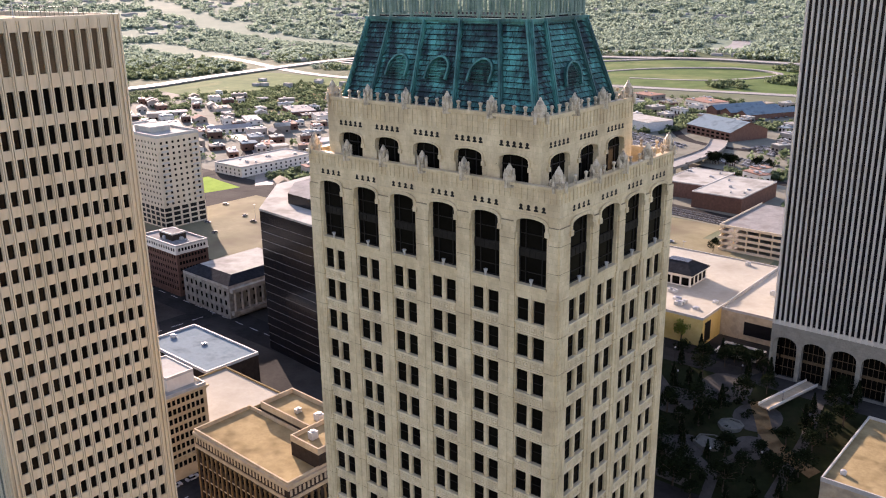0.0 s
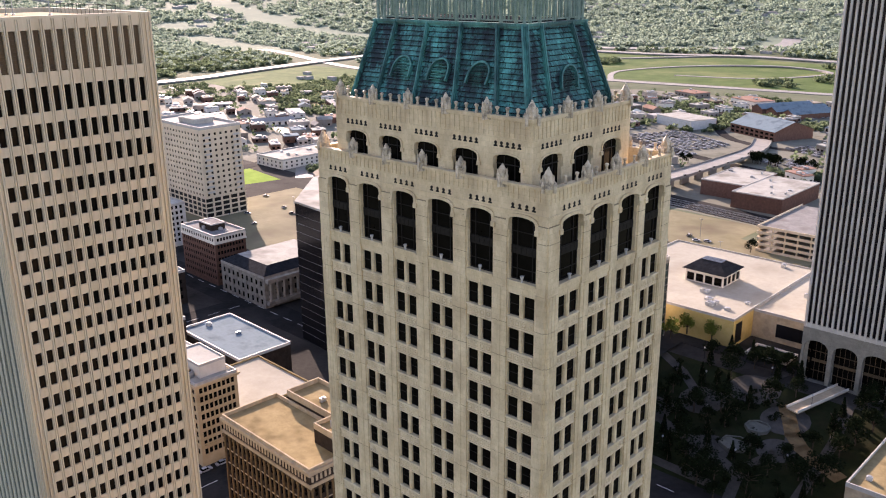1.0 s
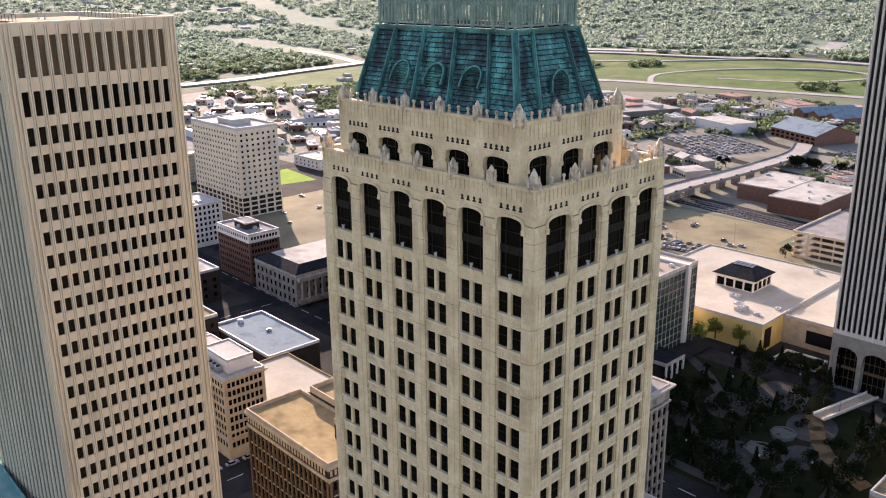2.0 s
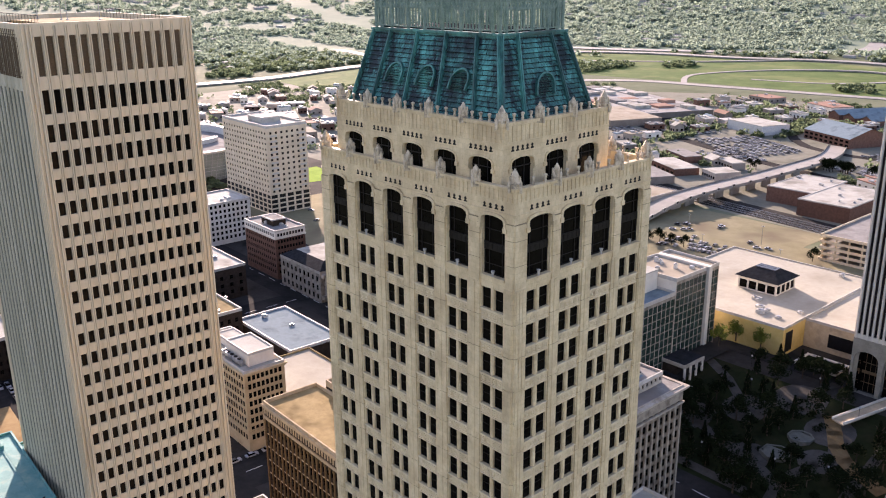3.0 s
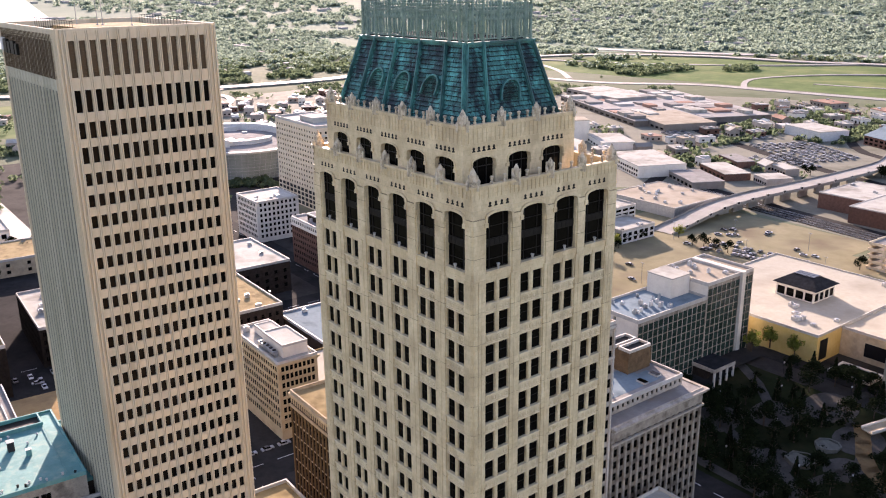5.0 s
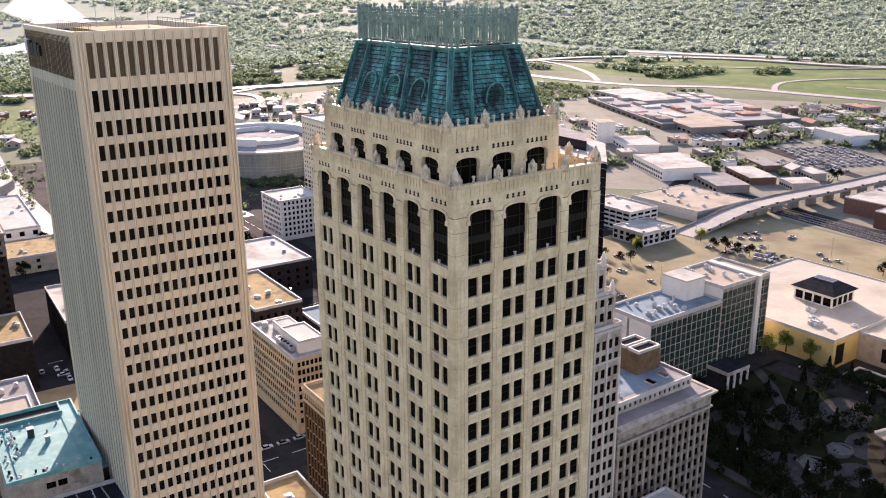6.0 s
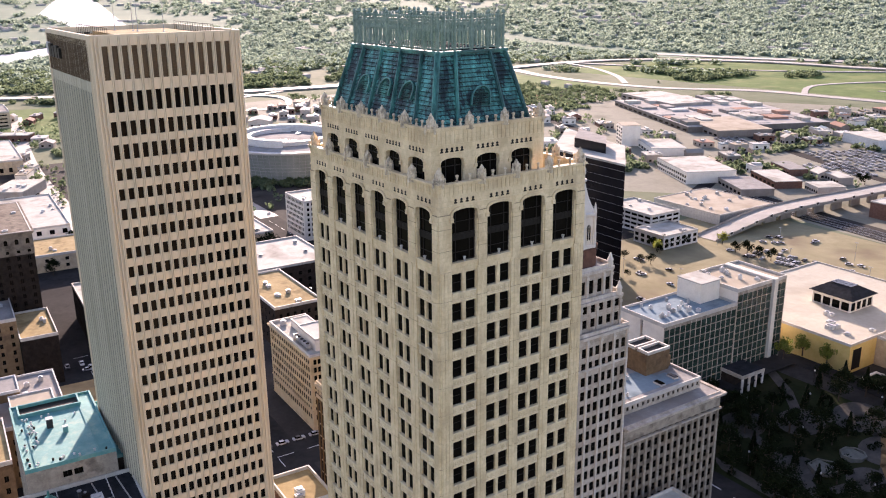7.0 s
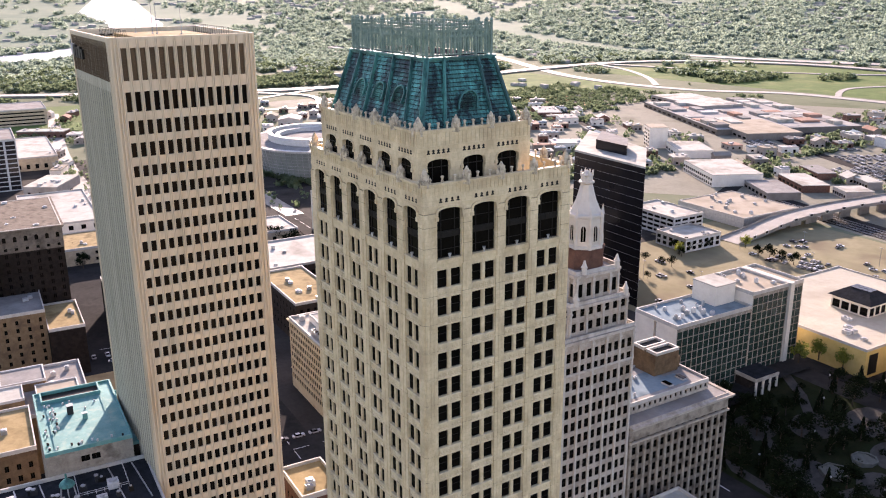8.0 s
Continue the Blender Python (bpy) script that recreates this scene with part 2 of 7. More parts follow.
# Arcade stone: a darker copy of the cladding, its deep shade as colour.
M["granite"] = surface("brown_grey_granite", (0.21, 0.19, 0.15), (0.30, 0.275, 0.225), 0.4, 0.85, joints=(1.8, 0.9, 0.02, 0.9, 0.7))
M["walk_brick"] = surface("tan_brick_walk", (0.13, 0.085, 0.04), (0.21, 0.145, 0.075), 0.4, 0.95)
# Darker copy of the precast: shade of the s and n faces as colour.
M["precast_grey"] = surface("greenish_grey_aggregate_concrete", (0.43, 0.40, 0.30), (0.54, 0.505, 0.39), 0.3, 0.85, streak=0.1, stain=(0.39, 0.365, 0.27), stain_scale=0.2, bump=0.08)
M["cream_brick"] = surface("cream_yellow_brick", (0.50, 0.375, 0.215), (0.64, 0.50, 0.31), 0.4, 0.85, stain=(0.42, 0.31, 0.18), stain_scale=0.2)
M["pool"] = surface("pale_pool_basin", (0.10, 0.10, 0.085), (0.16, 0.16, 0.135), 0.5, 0.9)
M["roof_hall"] = surface("warm_white_hall_roof", (0.345, 0.32, 0.255), (0.455, 0.425, 0.35), 0.08, 0.9, stain=(0.30, 0.275, 0.215), stain_scale=0.04)
# Slot tone lowered so the shaded faces read darker; shade in the colour.
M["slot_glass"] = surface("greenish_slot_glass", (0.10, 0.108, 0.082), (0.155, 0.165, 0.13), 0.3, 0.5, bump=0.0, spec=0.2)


# ---- mesh helpers ----
class Build:
    """Collects faces of one mesh."""

    def __init__(self):
        self.v, self.f, self.m = [], [], []

    def face(self, pts, m=0):
        i = len(self.v)
        self.v.extend(tuple(p) for p in pts)
        self.f.append(tuple(range(i, i + len(pts))))
        self.m.append(m)

    def box(self, x0, y0, z0, x1, y1, z1, m=0, top=None):
        i = len(self.v)
        self.v.extend([(x0, y0, z0), (x1, y0, z0), (x1, y1, z0), (x0, y1, z0), (x0, y0, z1), (x1, y0, z1), (x1, y1, z1), (x0, y1, z1)])
        self.f.extend([(i + 3, i + 2, i + 1, i), (i + 4, i + 5, i + 6, i + 7), (i, i + 1, i + 5, i + 4), (i + 1, i + 2, i + 6, i + 5), (i + 2, i + 3, i + 7, i + 6), (i + 3, i, i + 4, i + 7)])
        self.m.extend([m, m if top is None else top, m, m, m, m])

    def beam(self, a, b, w, h, m=0, up=(0, 0, 1)):
        """A bar from a to b, w wide and h high."""
        a, b = Vector(a), Vector(b)
        d = (b - a).normalized()
        s = d.cross(Vector(up))
        s = (s if s.length > 1e-6 else Vector((1, 0, 0))).normalized()
        t = s.cross(d)
        i = len(self.v)
        for p in (a, b):
            for q, r in ((-1, -1), (1, -1), (1, 1), (-1, 1)):
                self.v.append(tuple(p + s * (q * w / 2) + t * (r * h / 2)))
        self.f.extend([(i, i + 1, i + 2, i + 3), (i + 7, i + 6, i + 5, i + 4)] + [(i + k, i + 4 + k, i + 4 + (k + 1) % 4, i + (k + 1) % 4) for k in range(4)])
        self.m.extend([m] * 6)

    def turn(self, profile, n=10, at=(0, 0, 0), m=0, square=False):
        """A body of revolution round z through (radius, height) pairs."""
        i = len(self.v)
        for r, z in profile:
            for k in range(n):
                a = 2 * math.pi * (k + 0.5) / n
                q = r * (1.0 / max(abs(math.cos(a)), abs(math.sin(a))) if square else 1.0)
                self.v.append((at[0] + q * math.cos(a), at[1] + q * math.sin(a), at[2] + z))
        for j in range(len(profile) - 1):
            for k in range(n):
                a, b = i + j * n + k, i + j * n + (k + 1) % n
                self.f.append((a, b, b + n, a + n))
                self.m.append(m)
        self.f.append(tuple(i + (len(profile) - 1) * n + k for k in range(n)))
        self.f.append(tuple(i + k for k in reversed(range(n))))
        self.m.extend([m, m])

    def prism(self, pts, z0, z1, m=0, top=None):
        """An upright body over a plan given anticlockwise."""
        i, n = len(self.v), len(pts)
        self.v.extend([(x, y, z0) for x, y in pts] + [(x, y, z1) for x, y in pts])
        for k in range(n):
            self.f.append((i + k, i + (k + 1) % n, i + n + (k + 1) % n, i + n + k))
            self.m.append(m)
        self.f.append(tuple(range(i + n, i + 2 * n)))
        self.f.append(tuple(reversed(range(i, i + n))))
        self.m.extend([m if top is None else top, m])

    def mesh(self, name, *mats):
        me = bpy.data.meshes.new(name)
        me.from_pydata(self.v, [], self.f)
        for mt in mats:
            me.materials.append(M[mt])
        me.polygons.foreach_set("material_index", self.m)
        me.update()
        return me


def part(name, built, mats, parent=None, label="", kind=""):
    mats = (mats,) if isinstance(mats, str) else mats
    ob = new(name, built.mesh(name, *mats) if isinstance(built, Build) else built)
    if parent is not None:
        ob.parent = parent
    return tagged(ob, label, "", "", kind)


def thing(name, label, category, group="", kind=""):
    return tagged(new(name), label, category, group, kind)


SIDES = {"s": (Vector((1, 0, 0)), Vector((0, -1, 0))), "e": (Vector((0, 1, 0)), Vector((1, 0, 0))),
         "n": (Vector((-1, 0, 0)), Vector((0, 1, 0))), "w": (Vector((0, -1, 0)), Vector((-1, 0, 0)))}
UP = Vector((0, 0, 1))


def side_origin(side, x0, x1, y0, y1):
    return {"s": Vector((x0, y0, 0)), "e": Vector((x1, y0, 0)), "n": Vector((x1, y1, 0)), "w": Vector((x0, y1, 0))}[side]


def on_wall(o, side, u, z, out=0.0):
    """A matrix whose x runs along the wall, y into it and z up."""
    d, n = SIDES[side]
    p = o + d * u + UP * z + n * out
    return Matrix(((d.x, -n.x, 0, p.x), (d.y, -n.y, 0, p.y), (0, 0, 1, p.z), (0, 0, 0, 1)))


def wall_box(b, o, side, u0, u1, z0, z1, d0, d1, m=0):
    """A box on a wall, from d0 to d1 metres out of its face."""
    d, n = SIDES[side]
    p, q = o + d * u0 + n * d0, o + d * u1 + n * d1
    b.box(min(p.x, q.x), min(p.y, q.y), z0, max(p.x, q.x), max(p.y, q.y), z1, m)


def pierced(b, o, side, U, z0, z1, cols, rows, depth, m=0, back=None):
    """A wall face with a grid of openings and their reveals; back: the material of a blind back."""
    d, n = SIDES[side]

    def P(u, z, k=0.0):
        return o + d * u + UP * z - n * k

    def Q(ua, ub, za, zb):
        b.face((P(ua, za), P(ub, za), P(ub, zb), P(ua, zb)), m)

    edge = 0.0
    for u0, u1 in cols:
        if u0 > edge:
            Q(edge, u0, z0, z1)
        low = z0
        for r0, r1 in rows:
            if r0 > low:
                Q(u0, u1, low, r0)
            low = r1
            b.face((P(u0, r0), P(u1, r0), P(u1, r0, depth), P(u0, r0, depth)), m)
            b.face((P(u0, r1, depth), P(u1, r1, depth), P(u1, r1), P(u0, r1)), m)
            b.face((P(u0, r0), P(u0, r0, depth), P(u0, r1, depth), P(u0, r1)), m)
            b.face((P(u1, r0, depth), P(u1, r0), P(u1, r1), P(u1, r1, depth)), m)
            if back is not None:
                b.face((P(u0, r0, depth), P(u1, r0, depth), P(u1, r1, depth), P(u0, r1, depth)), back)
        if low < z1:
            Q(u0, u1, low, z1)
        edge = u1
    if edge < U:
        Q(edge, U, z0, z1)


def pane_mesh(name, w, h, glass, frame_m, bar=0.07, cross=True):
    """A window: a pane with its frame and a meeting rail, in the xz plane, from its lower left corner."""
    b = Build()
    b.face(((0, 0.06, 0), (w, 0.06, 0), (w, 0.06, h), (0, 0.06, h)), 0)
    for x0, z0, x1, z1 in ((0, 0, bar, h), (w - bar, 0, w, h), (bar, 0, w - bar, bar), (bar, h - bar, w - bar, h)) + (((bar, h * 0.5 - bar / 2, w - bar, h * 0.5 + bar / 2),) if cross else ()):
        b.box(x0, 0, z0, x1, 0.05, z1, 1)
    return b.mesh(name, glass, frame_m)


def put_windows(parent, o, side, cols, rows, depth, glass="glass", frame_m="frame_dark", name="window", single=True, cross=True):
    """One window object in each opening, all on shared meshes; or, with single off, one joined part."""
    if single:
        store = {}
        for r0, r1 in rows:
            for u0, u1 in cols:
                key = (round(u1 - u0, 3), round(r1 - r0, 3))
                if key not in store:
                    store[key] = pane_mesh(name, key[0], key[1], glass, frame_m, cross=cross)
                ob = new(name, store[key])
                ob.parent = parent
                ob.matrix_basis = on_wall(o, side, u0, r0, 0.05 - depth)
    else:
        b = Build()
        d, n = SIDES[side]
        for r0, r1 in rows:
            for u0, u1 in cols:
                k = o - n * depth
                b.face((k + d * u0 + UP * r0, k + d * u1 + UP * r0, k + d * u1 + UP * r1, k + d * u0 + UP * r1), 0)
                c = (u0 + u1) / 2
                wall_box(b, o, side, c - 0.05, c + 0.05, r0, r1, -depth, 0.05 - depth, 1)
        part("window_rest", b, (glass, frame_m), parent, kind="stuff")


def spread(U, n, w, margin):
    """n openings w wide, evenly over a wall U long with the given margins."""
    pitch = (U - 2 * margin - w) / (n - 1) if n > 1 else 0
    return [(margin + k * pitch, margin + k * pitch + w) for k in range(n)]


def flat_roof(parent, x0, x1, y0, y1, z, roof_m, lip=0.9, t=0.35, lip_m="coping", name="roof"):
    b = Build()
    b.box(x0 + t, y0 + t, z - 0.5, x1 - t, y1 - t, z)
    part(name, b, roof_m, parent)
    b = Build()
    for q in ((x0 - .05, y0 - .05, x1 + .05, y0 + t), (x0 - .05, y1 - t, x1 + .05, y1 + .05), (x0 - .05, y0 + t, x0 + t, y1 - t), (x1 - t, y0 + t, x1 + .05, y1 - t)):
        b.box(q[0], q[1], z - 0.5, q[2], q[3], z + lip)
    part("parapet", b, lip_m, parent)


def roof_units(x0, x1, y0, y1, z, n, seed, size=(1.0, 2.6), mats=("metal", "metal_white")):
    """Air handlers, hatches and vents standing about on a flat roof, each a thing."""
    rnd = random.Random(seed)
    for k in range(n):
        w, d, h = rnd.uniform(*size), rnd.uniform(*size), rnd.uniform(0.7, 1.8)
        x, y = rnd.uniform(x0 + w, x1 - w), rnd.uniform(y0 + d, y1 - d)
        t = thing("rooftop_unit", "grey metal ventilation unit standing on a flat roof", "ventilation unit", "rooftop units")
        b = Build()
        b.box(x - w / 2, y - d / 2, z, x + w / 2, y + d / 2, z + h)
        part("casing", b, mats[k % len(mats)], t)
        b = Build()
        b.turn([(0.35 * w, 0), (0.35 * w, 0.25), (0.28 * w, 0.3)], 10, (x, y, z + h))
        part("fan_cowl", b, "metal", t)


def block(name, label, x0, x1, y0, y1, z, wall_m, roof_m, fac, category="building", lip=0.9, base=0.0, lip_m="coping", single=True, glass="glass",
          frame_m="frame_dark", depth=0.14, units=0, seed=1):
    """A flat-roofed house. fac: for each side the number of bays, the window's width, the margin, the storeys, the sill's height,
    the storey's height and the window's height."""
    t = thing(name, label, category)
    for side in "senw":
        U = (x1 - x0) if side in "sn" else (y1 - y0)
        o = side_origin(side, x0, x1, y0, y1)
        b = Build()
        if side in fac:
            n, w, mar, floors, z0, fh, wh = fac[side]
            cols = spread(U, n, w, mar)
            rows = [(z0 + k * fh, z0 + k * fh + wh) for k in range(floors)]
            pierced(b, o, side, U, base, z, cols, rows, depth)
            if single and side in "se":
                put_windows(t, o, side, cols, rows, depth, glass, frame_m)
            else:
                put_windows(t, o, side, cols, rows, depth, glass, frame_m, single=False)
        else:
            pierced(b, o, side, U, base, z, [], [], 0)
        part("wall", b, wall_m, t)
    flat_roof(t, x0, x1, y0, y1, z, roof_m, lip, lip_m=lip_m)
    if units:
        roof_units(x0 + 1.5, x1 - 1.5, y0 + 1.5, y1 - 1.5, z, units, seed)
    return t

# ---- the copper-roofed tower ----
TX0, TX1, TY0, TY1 = -31.9, 0.45, -0.25, 22.05
FLOOR = 3.66


def arch_curve(u0, u1, spring, crown, n=12):
    c, w = (u0 + u1) / 2, (u1 - u0) / 2
    pts = []
    for k in range(n + 1):
        a = math.pi * k / n
        pts.append((c - w * math.cos(a), spring + (crown - spring) * math.sin(a) ** 0.6))
    return pts


def arched_wall(b, o, side, U, z0, z1, cols, sill, spring, crown, depth, m=0):
    """A wall face with round-headed openings and their reveals."""
    d, n = SIDES[side]

    def P(u, z, k=0.0):
        return o + d * u + UP * z - n * k

    edge = 0.0
    for u0, u1 in cols:
        b.face((P(edge, z0), P(u0, z0), P(u0, z1), P(edge, z1)), m)
        if sill > z0:
            b.face((P(u0, z0), P(u1, z0), P(u1, sill), P(u0, sill)), m)
        b.face((P(u0, sill), P(u1, sill), P(u1, sill, depth), P(u0, sill, depth)), m)
        ring = [(u0, sill)] + arch_curve(u0, u1, spring, crown) + [(u1, sill)]
        for (ua, za), (ub, zb) in zip(ring, ring[1:]):
            b.face((P(ua, za), P(ua, za, depth), P(ub, zb, depth), P(ub, zb)), m)
        for (ua, za), (ub, zb) in zip(ring[1:-1], ring[2:-1]):
            b.face((P(ua, za), P(ub, zb), P(ub, z1), P(ua, z1)), m)
        edge = u1
    b.face((P(edge, z0), P(U, z0), P(U, z1), P(edge, z1)), m)


def hood(b, o, side, u0, u1, spring, crown, drop, w, out, m=0):
    """A moulding round an arch's head."""
    d, n = SIDES[side]
    ring = [(u0, spring - drop)] + arch_curve(u0, u1, spring, crown) + [(u1, spring - drop)]
    for (ua, za), (ub, zb) in zip(ring, ring[1:]):
        b.beam(o + d * ua + UP * za + n * out / 2, o + d * ub + UP * zb + n * out / 2, out, w, m, up=n)


def arched_window(w, h, spring):
    """A two-storey arched window: glass, dark mullions, and a panelled transom. Origin at the sill's left end."""
    g = Build()
    ring = [(0, 0)] + arch_curve(0, w, spring, h) + [(w, 0)]
    g.face([(u, 0.1, z) for u, z in reversed(ring)], 0)
    f = Build()
    for u in (0.05, w * 0.22, w * 0.78, w - 0.05):
        top = spring + (h - spring) * (0.1 if u < 0.1 or u > w - 0.1 else 0.8)
        f.box(u - 0.05, 0, 0, u + 0.05, 0.09, top)
    f.box(0, 0.01, 0, w, 0.09, 0.12)
    for z in (h * 0.17, h * 0.74):
        f.box(0, 0.02, z - 0.04, w, 0.09, z + 0.04)
    for (ua, za), (ub, zb) in zip(ring[1:-1], ring[2:-1]):
        f.beam((ua, 0.04, za - 0.04), (ub, 0.04, zb - 0.04), 0.08, 0.12, up=(0, 1, 0))
    p = Build()
    p.box(0, -0.05, h * 0.40, w, 0.08, h * 0.53)
    for k in range(5):
        u = w * (k + 0.5) / 5
        p.box(u - w * 0.075, -0.09, h * 0.42, u + w * 0.075, -0.05, h * 0.51)
    return g.mesh("glazing", "glass"), f.mesh("frame", "frame_dark"), p.mesh("transom_panel", "frame_dark")


def pinnacle_mesh(s=1.0):
    """A stepped terracotta pinnacle with a domed head and two shoulders."""
    b = Build()
    b.turn([(0.42, 0), (0.42, 0.9), (0.46, 0.95), (0.46, 1.05), (0.36, 1.1), (0.34, 1.75), (0.38, 1.8), (0.30, 2.0), (0.22, 2.2), (0.12, 2.32), (0.13, 2.4), (0.05, 2.5)], 8)
    for a in range(4):
        c, q = math.cos(a * math.pi / 2), math.sin(a * math.pi / 2)
        b.turn([(0.16, 0), (0.16, 1.1), (0.2, 1.15), (0.12, 1.45), (0.05, 1.55)], 6, (0.5 * c, 0.5 * q, 0))
        b.turn([(0.1, 1.2), (0.1, 1.75), (0.04, 1.95)], 5, (0.3 * (c - q), 0.3 * (c + q), 0))
    b.v = [(x * s * 0.98, y * s * 0.98, z * s * 0.88) for x, y, z in b.v]
    return b.mesh("pinnacle", "ornament")


def corner_pinnacle_mesh():
    b = Build()
    b.turn([(0.6, 0), (0.6, 0.9), (0.66, 0.95), (0.66, 1.05), (0.52, 1.15), (0.48, 1.8), (0.52, 1.86), (0.42, 2.1), (0.28, 2.35), (0.15, 2.5), (0.16, 2.58), (0.05, 2.7)], 8)
    for a in range(4):
        c, q = math.cos(a * math.pi / 2), math.sin(a * math.pi / 2)
        b.turn([(0.2, 0), (0.2, 0.8), (0.26, 0.86), (0.14, 1.15), (0.05, 1.25)], 6, (1.0 * c, 1.0 * q, 0))
        b.turn([(0.14, 0), (0.14, 1.45), (0.18, 1.5), (0.05, 1.85)], 6, (0.42 * (c - q), 0.42 * (c + q), 0))
    b.v = [(x * 0.78, y * 0.78, z * 0.85) for x, y, z in b.v]
    return b.mesh("corner_pinnacle", "ornament")


def finial_mesh():
    b = Build()
    b.turn([(0.16, 0), (0.16, 0.25), (0.1, 0.3), (0.13, 0.5), (0.22, 0.72), (0.2, 0.78), (0.06, 0.85)], 6)
    return b.mesh("finial", "ornament")


def club_mesh():
    """A trefoil vent with its stem: a flat dark plate standing in for the shaded hole."""
    b = Build()

    def disc(cx, cz, r, y, m):
        b.face([(cx + r * math.cos(-2 * math.pi * k / 9), y, cz + r * math.sin(-2 * math.pi * k / 9)) for k in range(9)], m)

    disc(0, 0.38, 0.19, -0.012, 0)
    b.face([(-0.24, -0.012, -0.02), (0.24, -0.012, -0.02), (0.26, -0.012, 0.1), (0.1, -0.012, 0.22), (-0.1, -0.012, 0.22), (-0.26, -0.012, 0.1)], 0)
    b.v = [(x * 0.95, y, z * 0.95) for x, y, z in b.v]
    return b.mesh("trefoil_vent", "frame_dark")


def put(mesh, parent, matrix, name=None):
    ob = new(name or mesh.name.split(".")[0], mesh)
    ob.parent = parent
    ob.matrix_basis = matrix
    return ob


tower = thing("office_tower", "cream terracotta office tower with green copper mansard roof", "skyscraper")
S_COLS, E_COLS = [], []
for k in range(6):
    x = -4.05 - 5.22 * (5 - k) - TX0
    S_COLS += [(x, x + 1.35), (x + 1.83, x + 3.18)]
for k in range(4):
    y = 1.58 + 5.09 * k - TY0
    E_COLS += [(y, y + 1.46), (y + 2.0, y + 3.46)]
ROWS = [(120.12 - FLOOR * k, 122.42 - FLOOR * k) for k in range(32)][::-1]
A_SILL, A_SPRING, A_CROWN, A_TOP, PAR_TOP = 123.8, 129.55, 130.25, 130.8, 133.3
S_ARCH = [(S_COLS[2 * k][0] + 0.02, S_COLS[2 * k + 1][1] + 0.06) for k in range(6)]
E_ARCH = [(E_COLS[2 * k][0] + 0.06, E_COLS[2 * k + 1][1] + 0.1) for k in range(4)]
pin_m, cpin_m, fin_m, club_m = pinnacle_mesh(), corner_pinnacle_mesh(), finial_mesh(), club_mesh()
upper_pin_m = pinnacle_mesh(0.95)


for side in "senw":
    U = TX1 - TX0 if side in "sn" else TY1 - TY0
    o = side_origin(side, TX0, TX1, TY0, TY1)
    cols = S_COLS if side in "sn" else E_COLS
    arch = S_ARCH if side in "sn" else E_ARCH
    if side in "nw":
        cols = [(U - v, U - u) for u, v in reversed(cols)]
        arch = [(U - v, U - u) for u, v in reversed(arch)]
    b = Build()
    pierced(b, o, side, U, 0, 122.9, cols, ROWS, 0.30)
    arched_wall(b, o, side, U, 122.9, A_TOP, arch, A_SILL, A_SPRING, A_CROWN, 0.42)
    d, n = SIDES[side]
    b.face([o + UP * A_TOP, o + d * U + UP * A_TOP, o + d * U + UP * PAR_TOP, o + UP * PAR_TOP])
    part("wall", b, "terracotta", tower)
    # piers, mullions and spandrels, course by course
    gaps = [(0, cols[0][0])] + [(cols[k][1], cols[k + 1][0]) for k in range(1, len(cols) - 1, 2)] + [(cols[-1][1], U)]
    shared = {}
    for j, (g0, g1) in enumerate(gaps):
        first, last = j == 0, j == len(gaps) - 1
        a0, a1 = g0 + (0.0 if first else 0.12), g1 - (0.0 if last else 0.12)
        split = 122.9 - 17 * FLOOR if side in "se" else 122.9
        b = Build()
        wall_box(b, o, side, a0, a1, 0.0, split, 0.0, 0.20)
        pier = part("pier", b, "terracotta", tower)
        if side not in "se":
            continue
        w = a1 - a0
        key = (round(w, 3), first or last)
        if key not in shared:
            q = Build()
            q.box(0, -0.20, 0.05, w, 0.0, FLOOR - 0.01)
            q.box(0.01, -0.18, -0.01, w - 0.01, 0.0, 0.05, 1)
            for c in ((0.5,) if not key[1] else (0.22, 0.5, 0.78)):
                q.box(w * c - 0.2, -0.27, 0.06, w * c + 0.2, -0.20, FLOOR - 0.02)
            shared[key] = q.mesh("block", "terracotta", "terracotta_dark")
        for k in range(17):
            put(shared[key], pier, on_wall(o, side, a0, 122.9 - FLOOR * (k + 1)))
        a0, a1 = (0 if first else arch[j - 1][1] + 0.2), (U if last else arch[j][0] - 0.2)
        for za, zb in ((122.91, 125.4), (125.46, 128.0), (128.06, 129.65)):
            b = Build()
            wall_box(b, o, side, a0, a1, za, zb, 0.0, 0.17)
            part("block", b, "terracotta", pier)
            b = Build()
            wall_box(b, o, side, a0 + 0.01, a1 - 0.01, zb, zb + 0.06, 0.0, 0.15)
            part("joint", b, "terracotta_dark", pier)
    wp = cols[1][1] - cols[0][0]
    s = Build()
    s.box(-0.05, -0.2, 1.16, wp + 0.05, 0.05, 1.30)
    s.box(-0.02, -0.1, 1.02, wp + 0.02, 0.0, 1.10)
    s.box(-0.02, -0.1, 0.05, wp + 0.02, 0.0, 0.17)
    for q in range(4):
        c = wp * (q + 0.5) / 4
        s.box(c - wp * 0.105, -0.09, 0.28, c - wp * 0.085, 0.0, 0.94)
        s.box(c + wp * 0.085, -0.09, 0.28, c + wp * 0.105, 0.0, 0.94)
        s.box(c - wp * 0.085, -0.09, 0.28, c + wp * 0.085, 0.0, 0.36)
        s.box(c - wp * 0.085, -0.09, 0.86, c + wp * 0.085, 0.0, 0.94)
        s.turn([(0.16, 0.0), (0.16, 0.05), (0.07, 0.09)], 8)
        s.v[-24:] = [(c + x, -0.05 - z, 0.65 + y) for x, y, z in s.v[-24:]]
